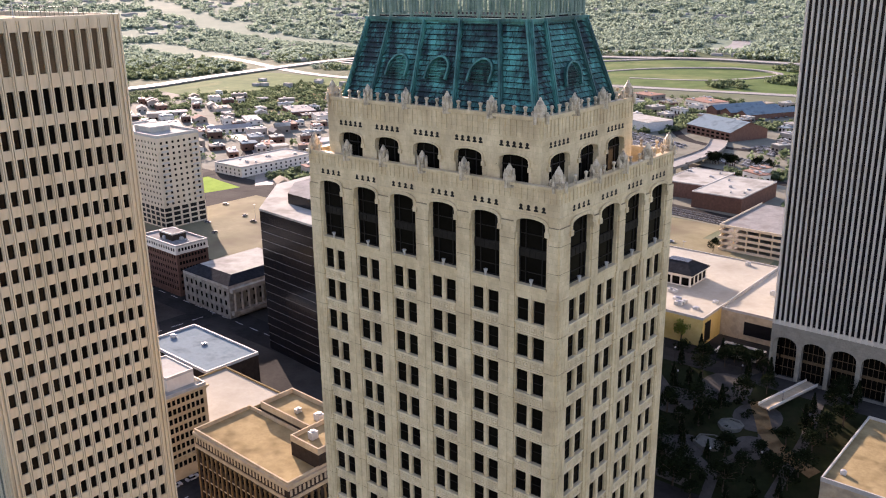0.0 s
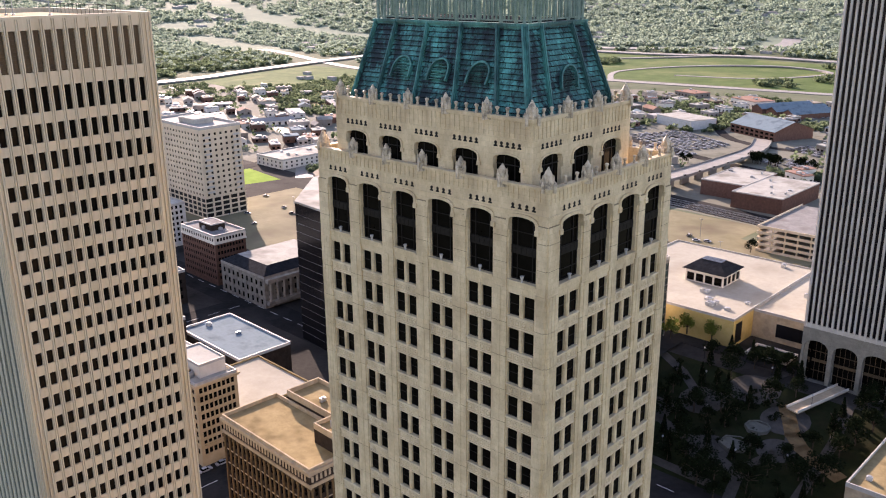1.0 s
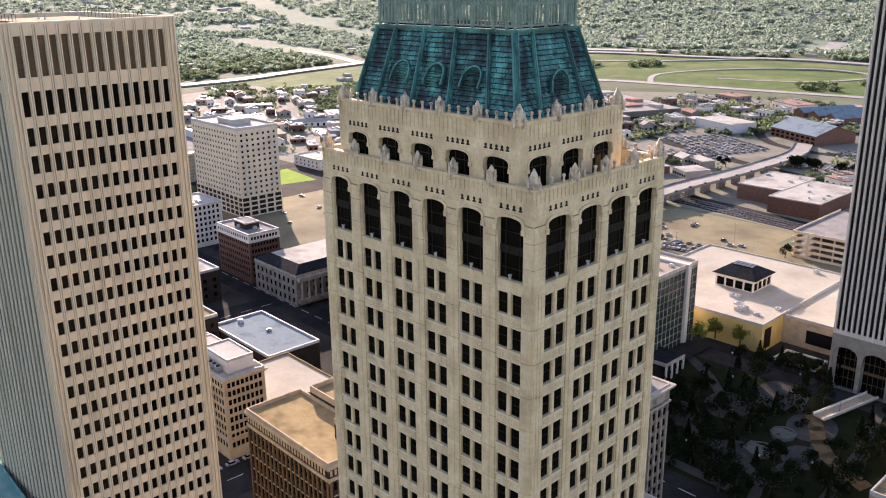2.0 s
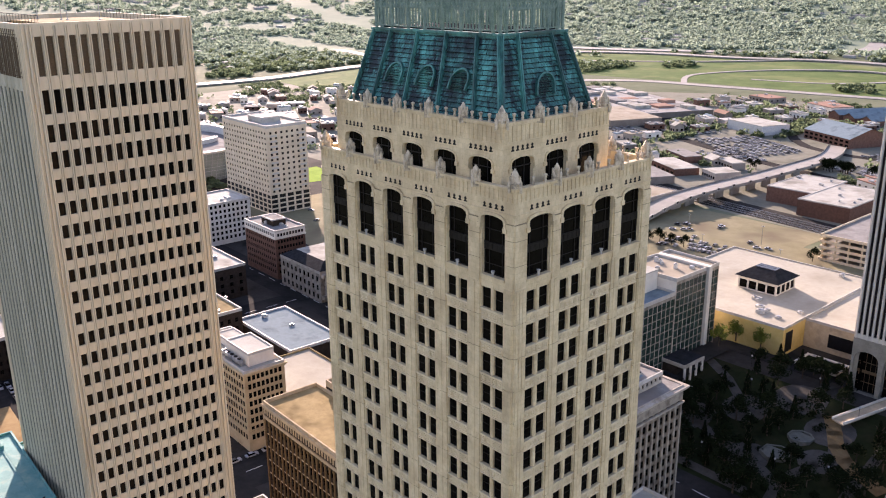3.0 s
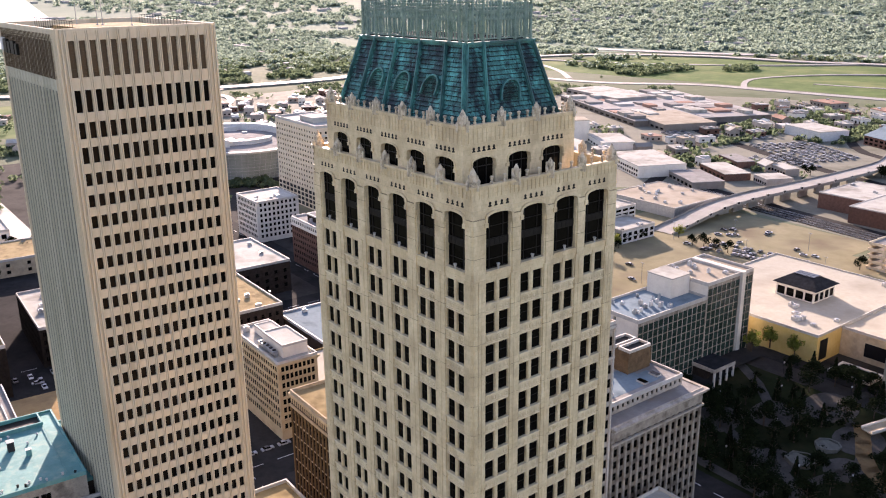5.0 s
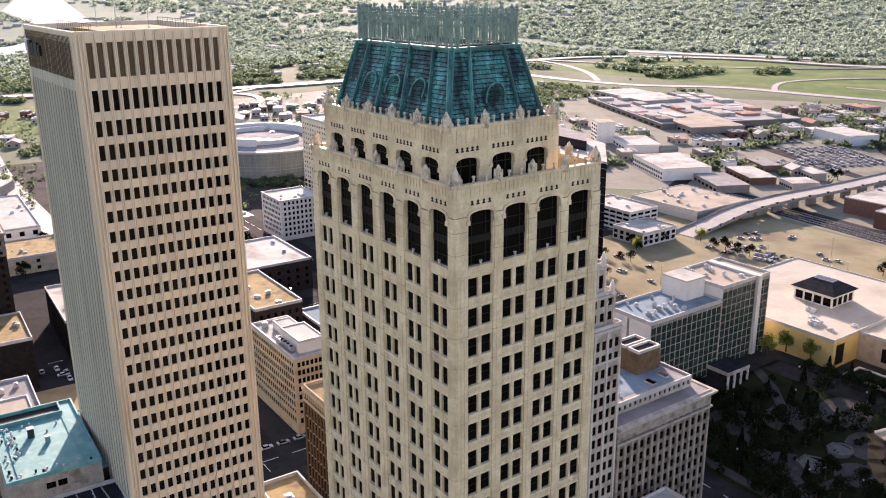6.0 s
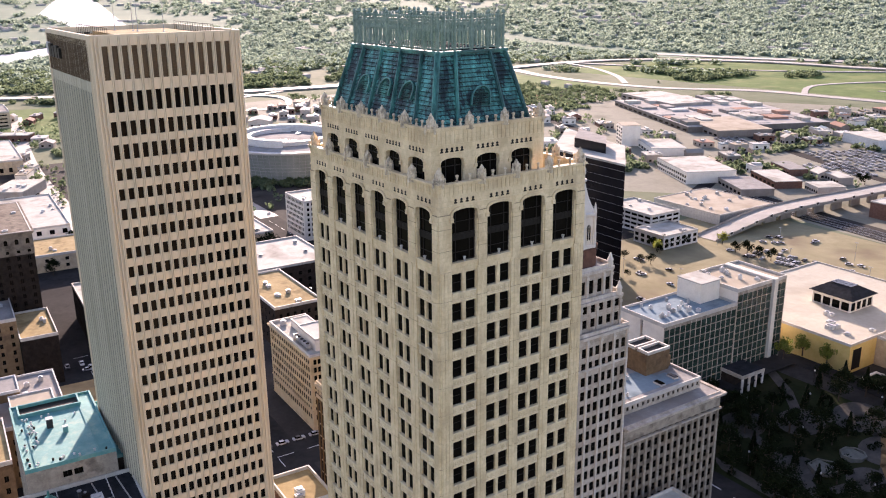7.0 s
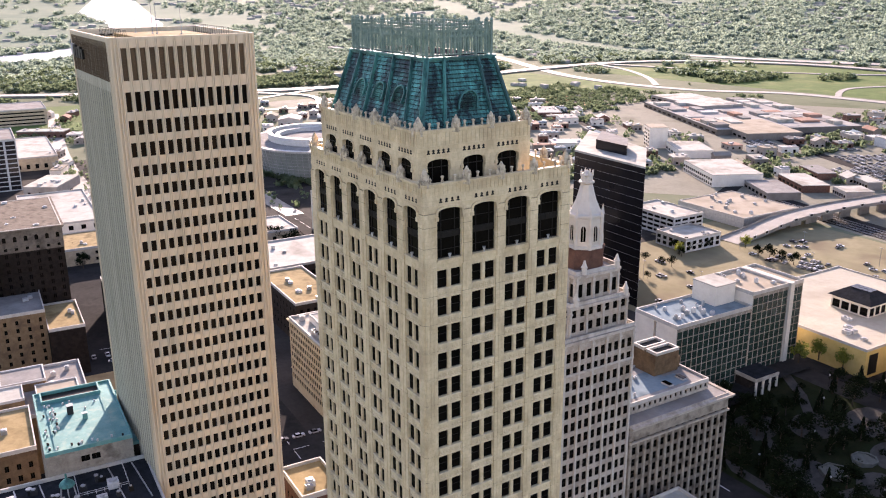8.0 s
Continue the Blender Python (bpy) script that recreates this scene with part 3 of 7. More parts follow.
    s.box(0.0, -0.02, 0.2, wp, 0.0, 1.0, 1)
    span_m = s.mesh("spandrel", "terracotta_pale", "terracotta")
    low = Build()
    for k in range(0, len(cols), 2):
        b = Build()
        wall_box(b, o, side, cols[k][1] + 0.1, cols[k + 1][0] - 0.1, 4.0, 122.9, 0.0, 0.07)
        part("mullion", b, "terracotta", tower)
        for i, (r0, r1) in enumerate(ROWS):
            if side in "se" and i > 15:
                put(span_m, tower, on_wall(o, side, cols[k][0], r0 - 1.3))
            else:
                wall_box(low, o, side, cols[k][0] - 0.05, cols[k + 1][1] + 0.05, r0 - 0.16, r0, -0.05, 0.12)
                wall_box(low, o, side, cols[k][0] + 0.3, cols[k + 1][1] - 0.3, r0 - 0.94, r0 - 0.36, 0.0, 0.05)
    part("spandrel_rest", low, "terracotta", tower, "panelled terracotta spandrel courses", "stuff")
    # windows
    if side in "se":
        near = ROWS[-15:]
        put_windows(tower, o, side, cols, near, 0.30)
        put_windows(tower, o, side, cols, ROWS[:-15], 0.30, single=False)
    else:
        put_windows(tower, o, side, cols, ROWS, 0.30, single=False)
    glz, frm, tra = arched_window(arch[0][1] - arch[0][0], A_CROWN - A_SILL, A_SPRING - A_SILL)
    for u0, u1 in arch:
        w = put(glz, tower, on_wall(o, side, u0, A_SILL, -0.38), "arched_window")
        put(frm, w, Matrix())
        put(tra, w, Matrix())
        s = Build()
        wall_box(s, o, side, u0 - 0.1, u1 + 0.1, A_SILL - 0.22, A_SILL, 0.0, 0.2)
        part("sill", s, "terracotta", tower)
        s = Build()
        hood(s, o, side, u0 - 0.12, u1 + 0.12, A_SPRING, A_CROWN + 0.12, 0.5, 0.2, 0.3)
        for u in (u0 - 0.2, u1 + 0.2):
            wall_box(s, o, side, u - 0.24, u + 0.24, A_SPRING - 0.8, A_SPRING - 0.3, 0.0, 0.36)
        part("hood_moulding", s, "terracotta", tower)
        lamp = Build()
        lamp.turn([(0.1, 0), (0.1, 0.15), (0.2, 0.55), (0.22, 0.6), (0.1, 0.62)], 8)
        put(lamp.mesh("sill_lamp", "coping"), tower, on_wall(o, side, (u0 + u1) / 2, A_SILL, 0.02))
    # parapet: fluting, string courses, coping
    b = Build()
    k = 0
    while 0.35 + k * 0.62 < U - 0.2:
        u = 0.35 + k * 0.62
        wall_box(b, o, side, u - 0.07, u + 0.07, 131.9, 133.05, 0.0, 0.09)
        k += 1
    wall_box(b, o, side, 0, U, 130.5, 130.72, 0.0, 0.1)
    wall_box(b, o, side, -0.2 if side in "sn" else 0.5, U + 0.2 if side in "sn" else U - 0.5, 133.05, PAR_TOP, -0.5, 0.2)
    wall_box(b, o, side, 0.55, U - 0.55, 131.15, 133.05, -0.5, -0.03)
    part("parapet", b, "terracotta", tower)
    for u0, u1 in arch:
        for q in range(4):
            c = (u0 + u1) / 2 + (q - 1.5) * 0.82
            put(club_m, tower, on_wall(o, side, c, 130.9, 0.004))
    for k in range(len(arch) - 1):
        c = (arch[k][1] + arch[k + 1][0]) / 2
        put(pin_m, tower, on_wall(o, side, c, PAR_TOP - 0.55, -0.1))
    if side in "en":
        for k in range(len(arch)):
            for q in (-0.9, 0.9):
                put(fin_m, tower, on_wall(o, side, (arch[k][0] + arch[k][1]) / 2 + q, PAR_TOP, -0.15))
for x, y in ((TX0 + 0.5, TY0 + 0.5), (TX1 - 0.5, TY0 + 0.5), (TX1 - 0.5, TY1 - 0.5), (TX0 + 0.5, TY1 - 0.5)):
    put(cpin_m, tower, pose(x, y, PAR_TOP - 0.4))
b = Build()
b.box(TX0 + 0.5, TY0 + 0.5, 130.75, TX1 - 0.5, TY1 - 0.5, 131.25)
part("terrace", b, "roof_tan", tower, "tan roof terrace behind the parapet")
b = Build()
for k in range(30):
    b.box(TX0 + 1.5, TY0 + 1.5, 3 + FLOOR * k, TX1 - 1.5, TY1 - 1.5, 3.3 + FLOOR * k)
part("floor_slabs", b, "frame_dark", tower, kind="stuff")

# ---- upper tier ----
UX0, UX1, UY0, UY1 = -29.3, -2.1, 0.5, 17.3
U_BASE, U_SPRING, U_CROWN, U_TOP = 131.25, 134.9, 135.6, 139.2
for side in "senw":
    U = UX1 - UX0 if side in "sn" else UY1 - UY0
    o = side_origin(side, UX0, UX1, UY0, UY1)
    nb = 5 if side in "sn" else 3
    first_u, pitch_u, w_u = (1.8, 5.23, 3.2) if side in "sn" else (1.35, 5.15, 3.25)
    arch = [(first_u + pitch_u * k, first_u + pitch_u * k + w_u) for k in range(nb)]
    if side in "nw":
        arch = [(U - v, U - u) for u, v in reversed(arch)]
    d, n = SIDES[side]
    b = Build()
    arched_wall(b, o, side, U, U_BASE, U_TOP - 2.4, arch, U_BASE + 0.02, U_SPRING, U_CROWN, 0.4)
    b.face([o + UP * (U_TOP - 2.4), o + d * U + UP * (U_TOP - 2.4), o + d * U + UP * U_TOP, o + UP * U_TOP])
    part("upper_wall", b, "terracotta", tower)
    b = Build()
    for u0, u1 in arch:
        hood(b, o, side, u0 - 0.12, u1 + 0.12, U_SPRING, U_CROWN + 0.12, 0.5, 0.15, 0.16)
        for u in (u0 - 0.2, u1 + 0.2):
            wall_box(b, o, side, u - 0.2, u + 0.2, U_SPRING - 0.7, U_SPRING - 0.3, 0.0, 0.22)
    k = 0
    while 0.3 + k * 0.62 < U - 0.15:
        u = 0.3 + k * 0.62
        wall_box(b, o, side, u - 0.07, u + 0.07, 137.3, 138.8, 0.0, 0.08)
        k += 1
    wall_box(b, o, side, 0, U, 137.05, 137.22, 0.0, 0.06)
    wall_box(b, o, side, -0.16 if side in "sn" else 0.45, U + 0.16 if side in "sn" else U - 0.45, 138.9, U_TOP, -0.45, 0.16)
    wall_box(b, o, side, 0.5, U - 0.5, 137.22, 138.9, -0.45, -0.03)
    part("upper_parapet", b, "terracotta", tower)
    # Dark panes fill the open arches, standing in for the loggia's shade.
    for u0, u1 in arch:
        b = Build()
        ring = [(u0, U_BASE)] + arch_curve(u0, u1, U_SPRING, U_CROWN) + [(u1, U_BASE)]
        b.face([o + d * u + UP * z - n * 0.4 for u, z in ring])
        pane = part("loggia_window", b, "glass", tower, "dark pane filling the open loggia arch in place of its shaded inside")
        b = Build()
        for q in (0.3, 0.7):
            u = u0 + (u1 - u0) * q
            wall_box(b, o, side, u - 0.05, u + 0.05, U_BASE, U_CROWN - 0.25, -0.39, -0.32)
        wall_box(b, o, side, u0, u1, U_SPRING - 0.35, U_SPRING - 0.25, -0.39, -0.31)
        part("frame", b, "frame_dark", pane)
    for u0, u1 in arch:
        for q in range(5):
            put(club_m, tower, on_wall(o, side, (u0 + u1) / 2 + (q - 2) * 0.71, 136.3, 0.004))
    bounds = [(arch[k][1] + arch[k + 1][0]) / 2 for k in range(nb - 1)]
    for c in bounds:
        put(upper_pin_m, tower, on_wall(o, side, c, U_TOP - 0.5, -0.1))
    edges = [0.6] + bounds + [U - 0.6]
    for a, c in zip(edges, edges[1:]):
        for q in (0.25, 0.5, 0.75):
            put(fin_m, tower, on_wall(o, side, a + (c - a) * q, U_TOP, -0.15))
for x, y in ((UX0 + 0.45, UY0 + 0.45), (UX1 - 0.45, UY0 + 0.45), (UX1 - 0.45, UY1 - 0.45), (UX0 + 0.45, UY1 - 0.45)):
    put(cpin_m, tower, pose(x, y, U_TOP - 0.6))
b = Build()
b.box(UX0 + 0.46, UY0 + 0.46, 136.9, UX1 - 0.46, UY1 - 0.46, 137.2)
part("upper_deck", b, "roof_tan", tower)

# ---- copper mansard ----
RB, RT = (-28.5, -3.2, 1.6, 16.3, 137.2), (-26.35, -6.35, 4.55, 14.15, 147.1)


def mansard(side):
    """The four corners of one slope: bottom left, bottom right, top right, top left."""
    def c(R, k):
        x0, x1, y0, y1, z = R
        p = {"s": ((x0, y0), (x1, y0)), "e": ((x1, y0), (x1, y1)), "n": ((x1, y1), (x0, y1)), "w": ((x0, y1), (x0, y0))}[side]
        return Vector((*p[k], z))
    return c(RB, 0), c(RB, 1), c(RT, 1), c(RT, 0)


rnd = random.Random(5)
for side in "senw":
    bl, br, tr, tl = mansard(side)
    nrm = (br - bl).cross(tl - bl).normalized()

    def S(s, t, k=0.0):
        return (bl * (1 - s) + br * s) * (1 - t) + (tl * (1 - s) + tr * s) * t + nrm * k

    # Dark sheet shows between courses, standing in for the shingles' overlap shade.
    b = Build()
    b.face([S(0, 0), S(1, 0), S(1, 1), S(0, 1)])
    slope = part("roof_slope", b, "roof_dark", tower, "green patinated copper mansard slope over a dark sheet for shingle shade")
    b = Build()
    n_c = 20
    for j in range(n_c):
        t0, t1 = j / n_c, (j + 1) / n_c
        q = 0.0
        while q < 1.0:
            e = min(1.0, q + rnd.uniform(0.045, 0.10) * (1.0 if side in "sn" else 1.8))
            if 1.0 - e < 0.03:
                e = 1.0
            lift = rnd.uniform(0.13, 0.22)
            if side in "se":
                b = Build()
            # Gap left so the dark sheet draws a shade line.
            t0 = (j + 0.13) / n_c
            p = [S(q + 0.001, t0, lift), S(e - 0.001, t0, lift), S(e - 0.001, t1, 0.012), S(q + 0.001, t1, 0.012)]
            b.face(p)
            b.face([S(q + 0.001, t0, 0.005), S(e - 0.001, t0, 0.005), p[1], p[0]])
            if side in "se":
                part("shingle", b, "copper", slope)
            q = e
    if side in "nw":
        part("shingle_rest", b, "copper", slope, "overlapping copper shingles, streaked green", "stuff")
    ribs = (0.0, 0.155, 0.385, 0.615, 0.845, 1.0) if side in "sn" else (0.0, 0.24, 0.76, 1.0)
    for s in ribs:
        b = Build()
        b.beam(S(s, 0, 0.16), S(s, 1, 0.16), 0.4, 0.36, up=nrm)
        b.beam(S(s, 0, 0.38), S(s, 1, 0.38), 0.18, 0.14, up=nrm)
        part("rib", b, "copper_rib", slope)
    vents = (0.27, 0.5, 0.73) if side in "sn" else (0.5,)
    w = 1.3 if side in "sn" else 1.35
    d = (br - bl).normalized()
    for s in vents:
        base = S(s, 0.43 if side in "sn" else 0.38, 0.05)
        v = Build()
        ring = [(-w, 0)] + [(-w * math.cos(math.pi * k / 12), 0.9 + w * 1.05 * math.sin(math.pi * k / 12)) for k in range(13)] + [(w, 0)]
        up = (tl - bl).normalized()
        out = (nrm + Vector((0, 0, -0.0))).normalized()
        for (ua, za), (ub, zb) in zip(ring, ring[1:]):
            v.beam(base + d * ua + up * za + out * 0.2, base + d * ub + up * zb + out * 0.2, 0.2, 0.34, up=out)
        vent = part("dormer_vent", v, "copper_rib", slope)
        v = Build()
        for k in range(7):
            z = 0.12 + k * 0.27
            half = w * 0.86 if z < 0.9 else math.sqrt(max(0.05, (w * 0.86) ** 2 - ((z - 0.9) / 1.05) ** 2))
            v.beam(base + d * -half + up * z + out * 0.2, base + d * half + up * z + out * 0.2, 0.05, 0.22, up=out)
        part("louvre", v, "copper", vent)
b = Build()
for z, q, h in ((146.8, 0.25, 0.22), (147.02, 0.42, 0.25)):
    b.box(RT[0] - q, RT[2] - q, z, RT[1] + q, RT[3] + q, z + h)
part("roof_cornice", b, "copper_rib", tower)
b = Build()
b.box(RT[0] + 0.6, RT[2] + 0.6, 147.27, RT[1] - 0.6, RT[3] - 0.6, 147.4)
part("roof_deck", b, "roof_dark", tower)

# ---- cresting on the roof's edge ----
cresting = part("cresting", Build(), "fence", tower)
FZ0 = 147.27
post_b = Build()
post_b.turn([(0.2, 0), (0.2, 3.9), (0.25, 3.95), (0.14, 4.05), (0.25, 4.2), (0.22, 4.32), (0.14, 4.46), (0.03, 4.55)], 7)
post_m = post_b.mesh("post", "fence")
bal_b = Build()
bal_b.box(-0.085, -0.06, 0.3, 0.085, 0.06, 3.5)
bal_b.beam((-0.24, 0, 2.2), (0, 0, 2.7), 0.1, 0.13)
bal_b.beam((0.24, 0, 2.2), (0, 0, 2.7), 0.1, 0.13)
bal_b.beam((-0.24, 0, 2.9), (0, 0, 3.4), 0.1, 0.13)
bal_b.beam((0.24, 0, 2.9), (0, 0, 3.4), 0.1, 0.13)
bal_b.turn([(0.06, 3.5), (0.07, 3.65), (0.14, 3.8), (0.14, 3.92), (0.04, 4.05)], 6)
bal_m = bal_b.mesh("baluster", "fence")
fx0, fx1, fy0, fy1 = RT[0] + 0.05, RT[1] - 0.05, RT[2] + 0.05, RT[3] - 0.05
for side in "senw":
    o = side_origin(side, fx0, fx1, fy0, fy1)
    U = fx1 - fx0 if side in "sn" else fy1 - fy0
    n_p = 7 if side in "sn" else 4
    for k in range(n_p):
        put(post_m, cresting, on_wall(o, side, U * k / n_p, FZ0))
        if k in (0, n_p - 1):
            put(post_m, cresting, on_wall(o, side, U * (k / n_p + (0.35 if k == 0 else 0.65) / n_p), FZ0))
    k = 1
    while k * 0.5 < U - 0.2:
        put(bal_m, cresting, on_wall(o, side, k * 0.5, FZ0))
        k += 1
    for z in (0.25, 3.2, 3.55):
        b = Build()
        wall_box(b, o, side, 0, U, FZ0 + z - 0.07, FZ0 + z + 0.07, -0.09, 0.09)
        part("rail", b, "fence", cresting)

# ---- the tall precast concrete tower ----
PX0, PX1, PY0, PY1, PZ = -126.0, -88.3, -20.7, 7.3, 147.7
precast = thing("concrete_tower", "tall warm-grey precast concrete office tower with vertical fins and slot windows", "skyscraper")
PF = 3.845
P_ROWS = ([(133.7, 137.5), (129.2, 132.05), (124.9, 127.75)] + [(120.95 - PF * k, 123.2 - PF * k) for k in range(31)])[::-1]
for side in "senw":
    U = PX1 - PX0 if side in "sn" else PY1 - PY0
    o = side_origin(side, PX0, PX1, PY0, PY1)
    n_c = 14 if side in "ew" else 17
    shift = 0.45 if side in "ew" else -0.35
    cols = [(u + shift, v + shift) for u, v in spread(27.0 if side in "ew" else U, n_c, 1.08, 2.0 if side in "sn" else 1.6 if side == "e" else 2.0)]
    rows_here = P_ROWS if side in "ew" else [(4.0, 137.4)]
    b = Build()
    deep = 0.36 if side in "ew" else 0.10
    pierced(b, o, side, U, 0, 138.6, cols, rows_here, deep)
    pierced(b, o, side, U, 138.6, PZ, cols, [(139.6, 146.6)], 0.5)
    # Faces s and n take the copy with shade in its colour.
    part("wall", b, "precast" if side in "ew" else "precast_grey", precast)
    proud = 0.3 if side in "ew" else 0.05
    f = Build()
    f.box(-0.09, -proud, 4.0, 0.09, 0.0, PZ - 0.4)
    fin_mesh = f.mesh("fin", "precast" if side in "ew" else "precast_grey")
    f = Build()
    f.box(-0.12, -proud - 0.06, 0, 0.12, 0.0, PZ - 0.2)
    edge_mesh = f.mesh("fin", "precast")
    for u0, u1 in cols:
        for u in (u0 - 0.17, u1 + 0.17):
            put(fin_mesh, precast, on_wall(o, side, u, 0))
    for u in (0.3, 0.95, 1.6, U - 0.3, U - 1.0, U - 1.7):
        put(edge_mesh, precast, on_wall(o, side, u, 0))
    b = Build()
    for u0, u1 in cols:
        wall_box(b, o, side, u0, u1, 139.6, 146.6, -0.5, -0.45)
        for k in range(12):
            wall_box(b, o, side, u0, u1, 139.7 + k * 0.57, 139.85 + k * 0.57, -0.45, -0.3)
    if side in "sn":
        wall_box(b, o, side, 1.4, U - 1.4, 139.4, 146.8, 0.01, 0.04)
        k = 0
        while 1.6 + k * 0.9 < U - 1.6:
            wall_box(b, o, side, 1.6 + k * 0.9, 1.75 + k * 0.9, 139.4, 146.8, 0.04, 0.16)
            k += 1
        for k in range(12):
            wall_box(b, o, side, 1.4, U - 1.4, 139.7 + k * 0.57, 139.8 + k * 0.57, 0.04, 0.1)
    part("louvre_band", b, "louvre", precast, "brown louvre panels under the roof edge")
    if side == "e":
        put_windows(precast, o, side, cols, P_ROWS[-20:], deep, cross=False)
        put_windows(precast, o, side, cols, P_ROWS[:-20], deep, single=False)
    else:
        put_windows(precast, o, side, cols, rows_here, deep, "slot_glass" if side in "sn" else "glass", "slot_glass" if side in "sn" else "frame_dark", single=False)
flat_roof(precast, PX0, PX1, PY0, PY1, PZ - 1.5, "roof_tan", 1.5, 0.5, "precast")
b = Build()
b.box(-114, -14, PZ - 1.5, -93, 1, PZ - 0.4)
part("penthouse", b, "roof_tan", precast, "low tan rooftop plant room")
rail = part("roof_railing", Build(), "frame_dark", precast)
for k in range(17):
    for y in (-16.5, 3.5):
        b = Build()
        b.box(-116 + k * 1.5 - 0.03, y - 0.03, PZ - 1.5, -116 + k * 1.5 + 0.03, y + 0.03, PZ + 1.0)
        part("post", b, "frame_dark", rail)
for y in (-16.5, 3.5):
    b = Build()
    b.box(-116, y - 0.04, PZ + 0.95, -92, y + 0.04, PZ + 1.05)
    part("rail", b, "frame_dark", rail)
for x, y, h in ((-106, -8, 9.0), (-104.5, -7.5, 7.0), (-99, -4, 6.0), (-112, -10, 5.0)):
    a = thing("antenna", "thin whip antenna on the tower roof", "antenna", "roof antennas")
    b = Build()
    b.turn([(0.09, 0), (0.06, h * 0.6), (0.03, h)], 6, (x, y, PZ - 0.4))
    part("mast", b, "metal", a)
    b = Build()
    b.turn([(0.25, 0), (0.25, 0.2)], 8, (x, y, PZ - 0.4))
    part("mount", b, "metal", a)
sign = thing("wall_sign", "dark wall sign with plain unreadable bars on the louvre band", "sign")
o = side_origin("s", PX0, PX1, PY0, PY1)
for k, (u, w, z0, z1) in enumerate(((2.0, 1.6, 142.6, 145.0), (4.2, 2.2, 142.2, 144.8), (7.0, 1.8, 142.2, 144.4), (9.4, 2.4, 142.2, 144.6), (12.4, 1.5, 142.2, 144.2))):
    b = Build()
    wall_box(b, o, "s", u, u + w, z0, z1, 0.0, 0.6)
    part("letter_bar", b, "frame_dark" if k else "metal_white", sign)

# ---- the striped tower ----
BX0, BX1, BY0, BY1 = -52.0, -2.0, 222.5, 272.5
stripes = thing("striped_tower", "tall tower of narrow pale piers and black windows over an arcade", "skyscraper")
for side in "sw":
    U = BX1 - BX0
    o = side_origin(side, BX0, BX1, BY0, BY1)
    n_c = 27
    b = Build()
    pierced(b, o, side, U, 31.5, 205, spread(U, n_c, 1.05, 0.9), [(33.0, 203.0)], 0.6)
    part("wall", b, "white_stone", stripes)
    b = Build()
    arches = spread(U, 5, 8.5, 0.8)
    arched_wall(b, o, side, U, 0, 31.5, arches, 11.1, 22.5, 27.0, 2.2)
    part("arcade_wall", b, "granite", stripes, "brown-grey stone arcade with its deep shade put into the colour")
    b = Build()
    for u0, u1 in spread(U, n_c, 1.05, 0.9):
        wall_box(b, o, side, u0, u1, 33, 203, -0.6, -0.55)
        wall_box(b, o, side, u0 - 0.28, u0 - 0.02, 31.5, 205, 0.0, 0.45, 1)
    part("window_strip", b, ("black_glass", "white_stone"), stripes, kind="stuff")
    for u0, u1 in arches:
        b = Build()
        wall_box(b, o, side, u0, u1, 11.1, 27.5, -3.2, -3.1)
        pane = part("arcade_window", b, "glass", stripes)
        bars = [(u0 + (u1 - u0) * k / 5 - 0.06, u0 + (u1 - u0) * k / 5 + 0.06, 11.1, 26.5) for k in range(1, 5)] + [(u0, u1, z - 0.1, z + (1.0 if z == 18 else 0.1)) for z in (14.5, 18, 22)]
        for k, (ua, ub, za, zb) in enumerate(bars):
            b = Build()
            wall_box(b, o, side, ua, ub, za, zb, -3.1, -2.9 if k < 4 else -2.85)
            part("glazing_bar", b, "louvre", pane)
b = Build()
b.box(BX0 + 4, BY0 + 4, 0, BX1, BY1, 204.5)
part("core", b, "white_stone", stripes)

# ---- two black glass office houses ----
def black_house(plan, z):
    t = thing("black_office", "black glass office building with thin white floor lines", "office building", "black glass offices")
    b = Build()
    b.prism(plan, 0, z, 0)
    part("curtain_wall", b, "black_glass", t)
    n = len(plan)
    k = 0
    while 4 + 3.9 * k < z - 1:
        b = Build()
        for j in range(n):
            a, c = plan[j], plan[(j + 1) % n]
            b.beam((*a, 4 + 3.9 * k), (*c, 4 + 3.9 * k), 0.09, 0.09)
        part("floor_line", b, "metal", t)
        k += 1
    cx, cy = sum(p[0] for p in plan) / n, sum(p[1] for p in plan) / n
    b = Build()
    b.prism([(cx + (x - cx) * 1.005, cy + (y - cy) * 1.005) for x, y in plan], z, z + 0.9)
    part("roof", b, "roof_white", t)
    b = Build()
    q = [(cx + (x - cx) * 0.45, cy + (y - cy) * 0.45) for x, y in plan]
    b.prism(q, z + 0.9, z + 5.5, 0, 1)
    part("penthouse", b, ("black_glass", "roof_grey"), t)


black_house([(-236, 135), (-192, 132), (-192, 168), (-268, 188), (-266, 167)], 63.5)
black_house([(-281, 250.5), (-223, 250.5), (-262, 288), (-330, 302)], 65)

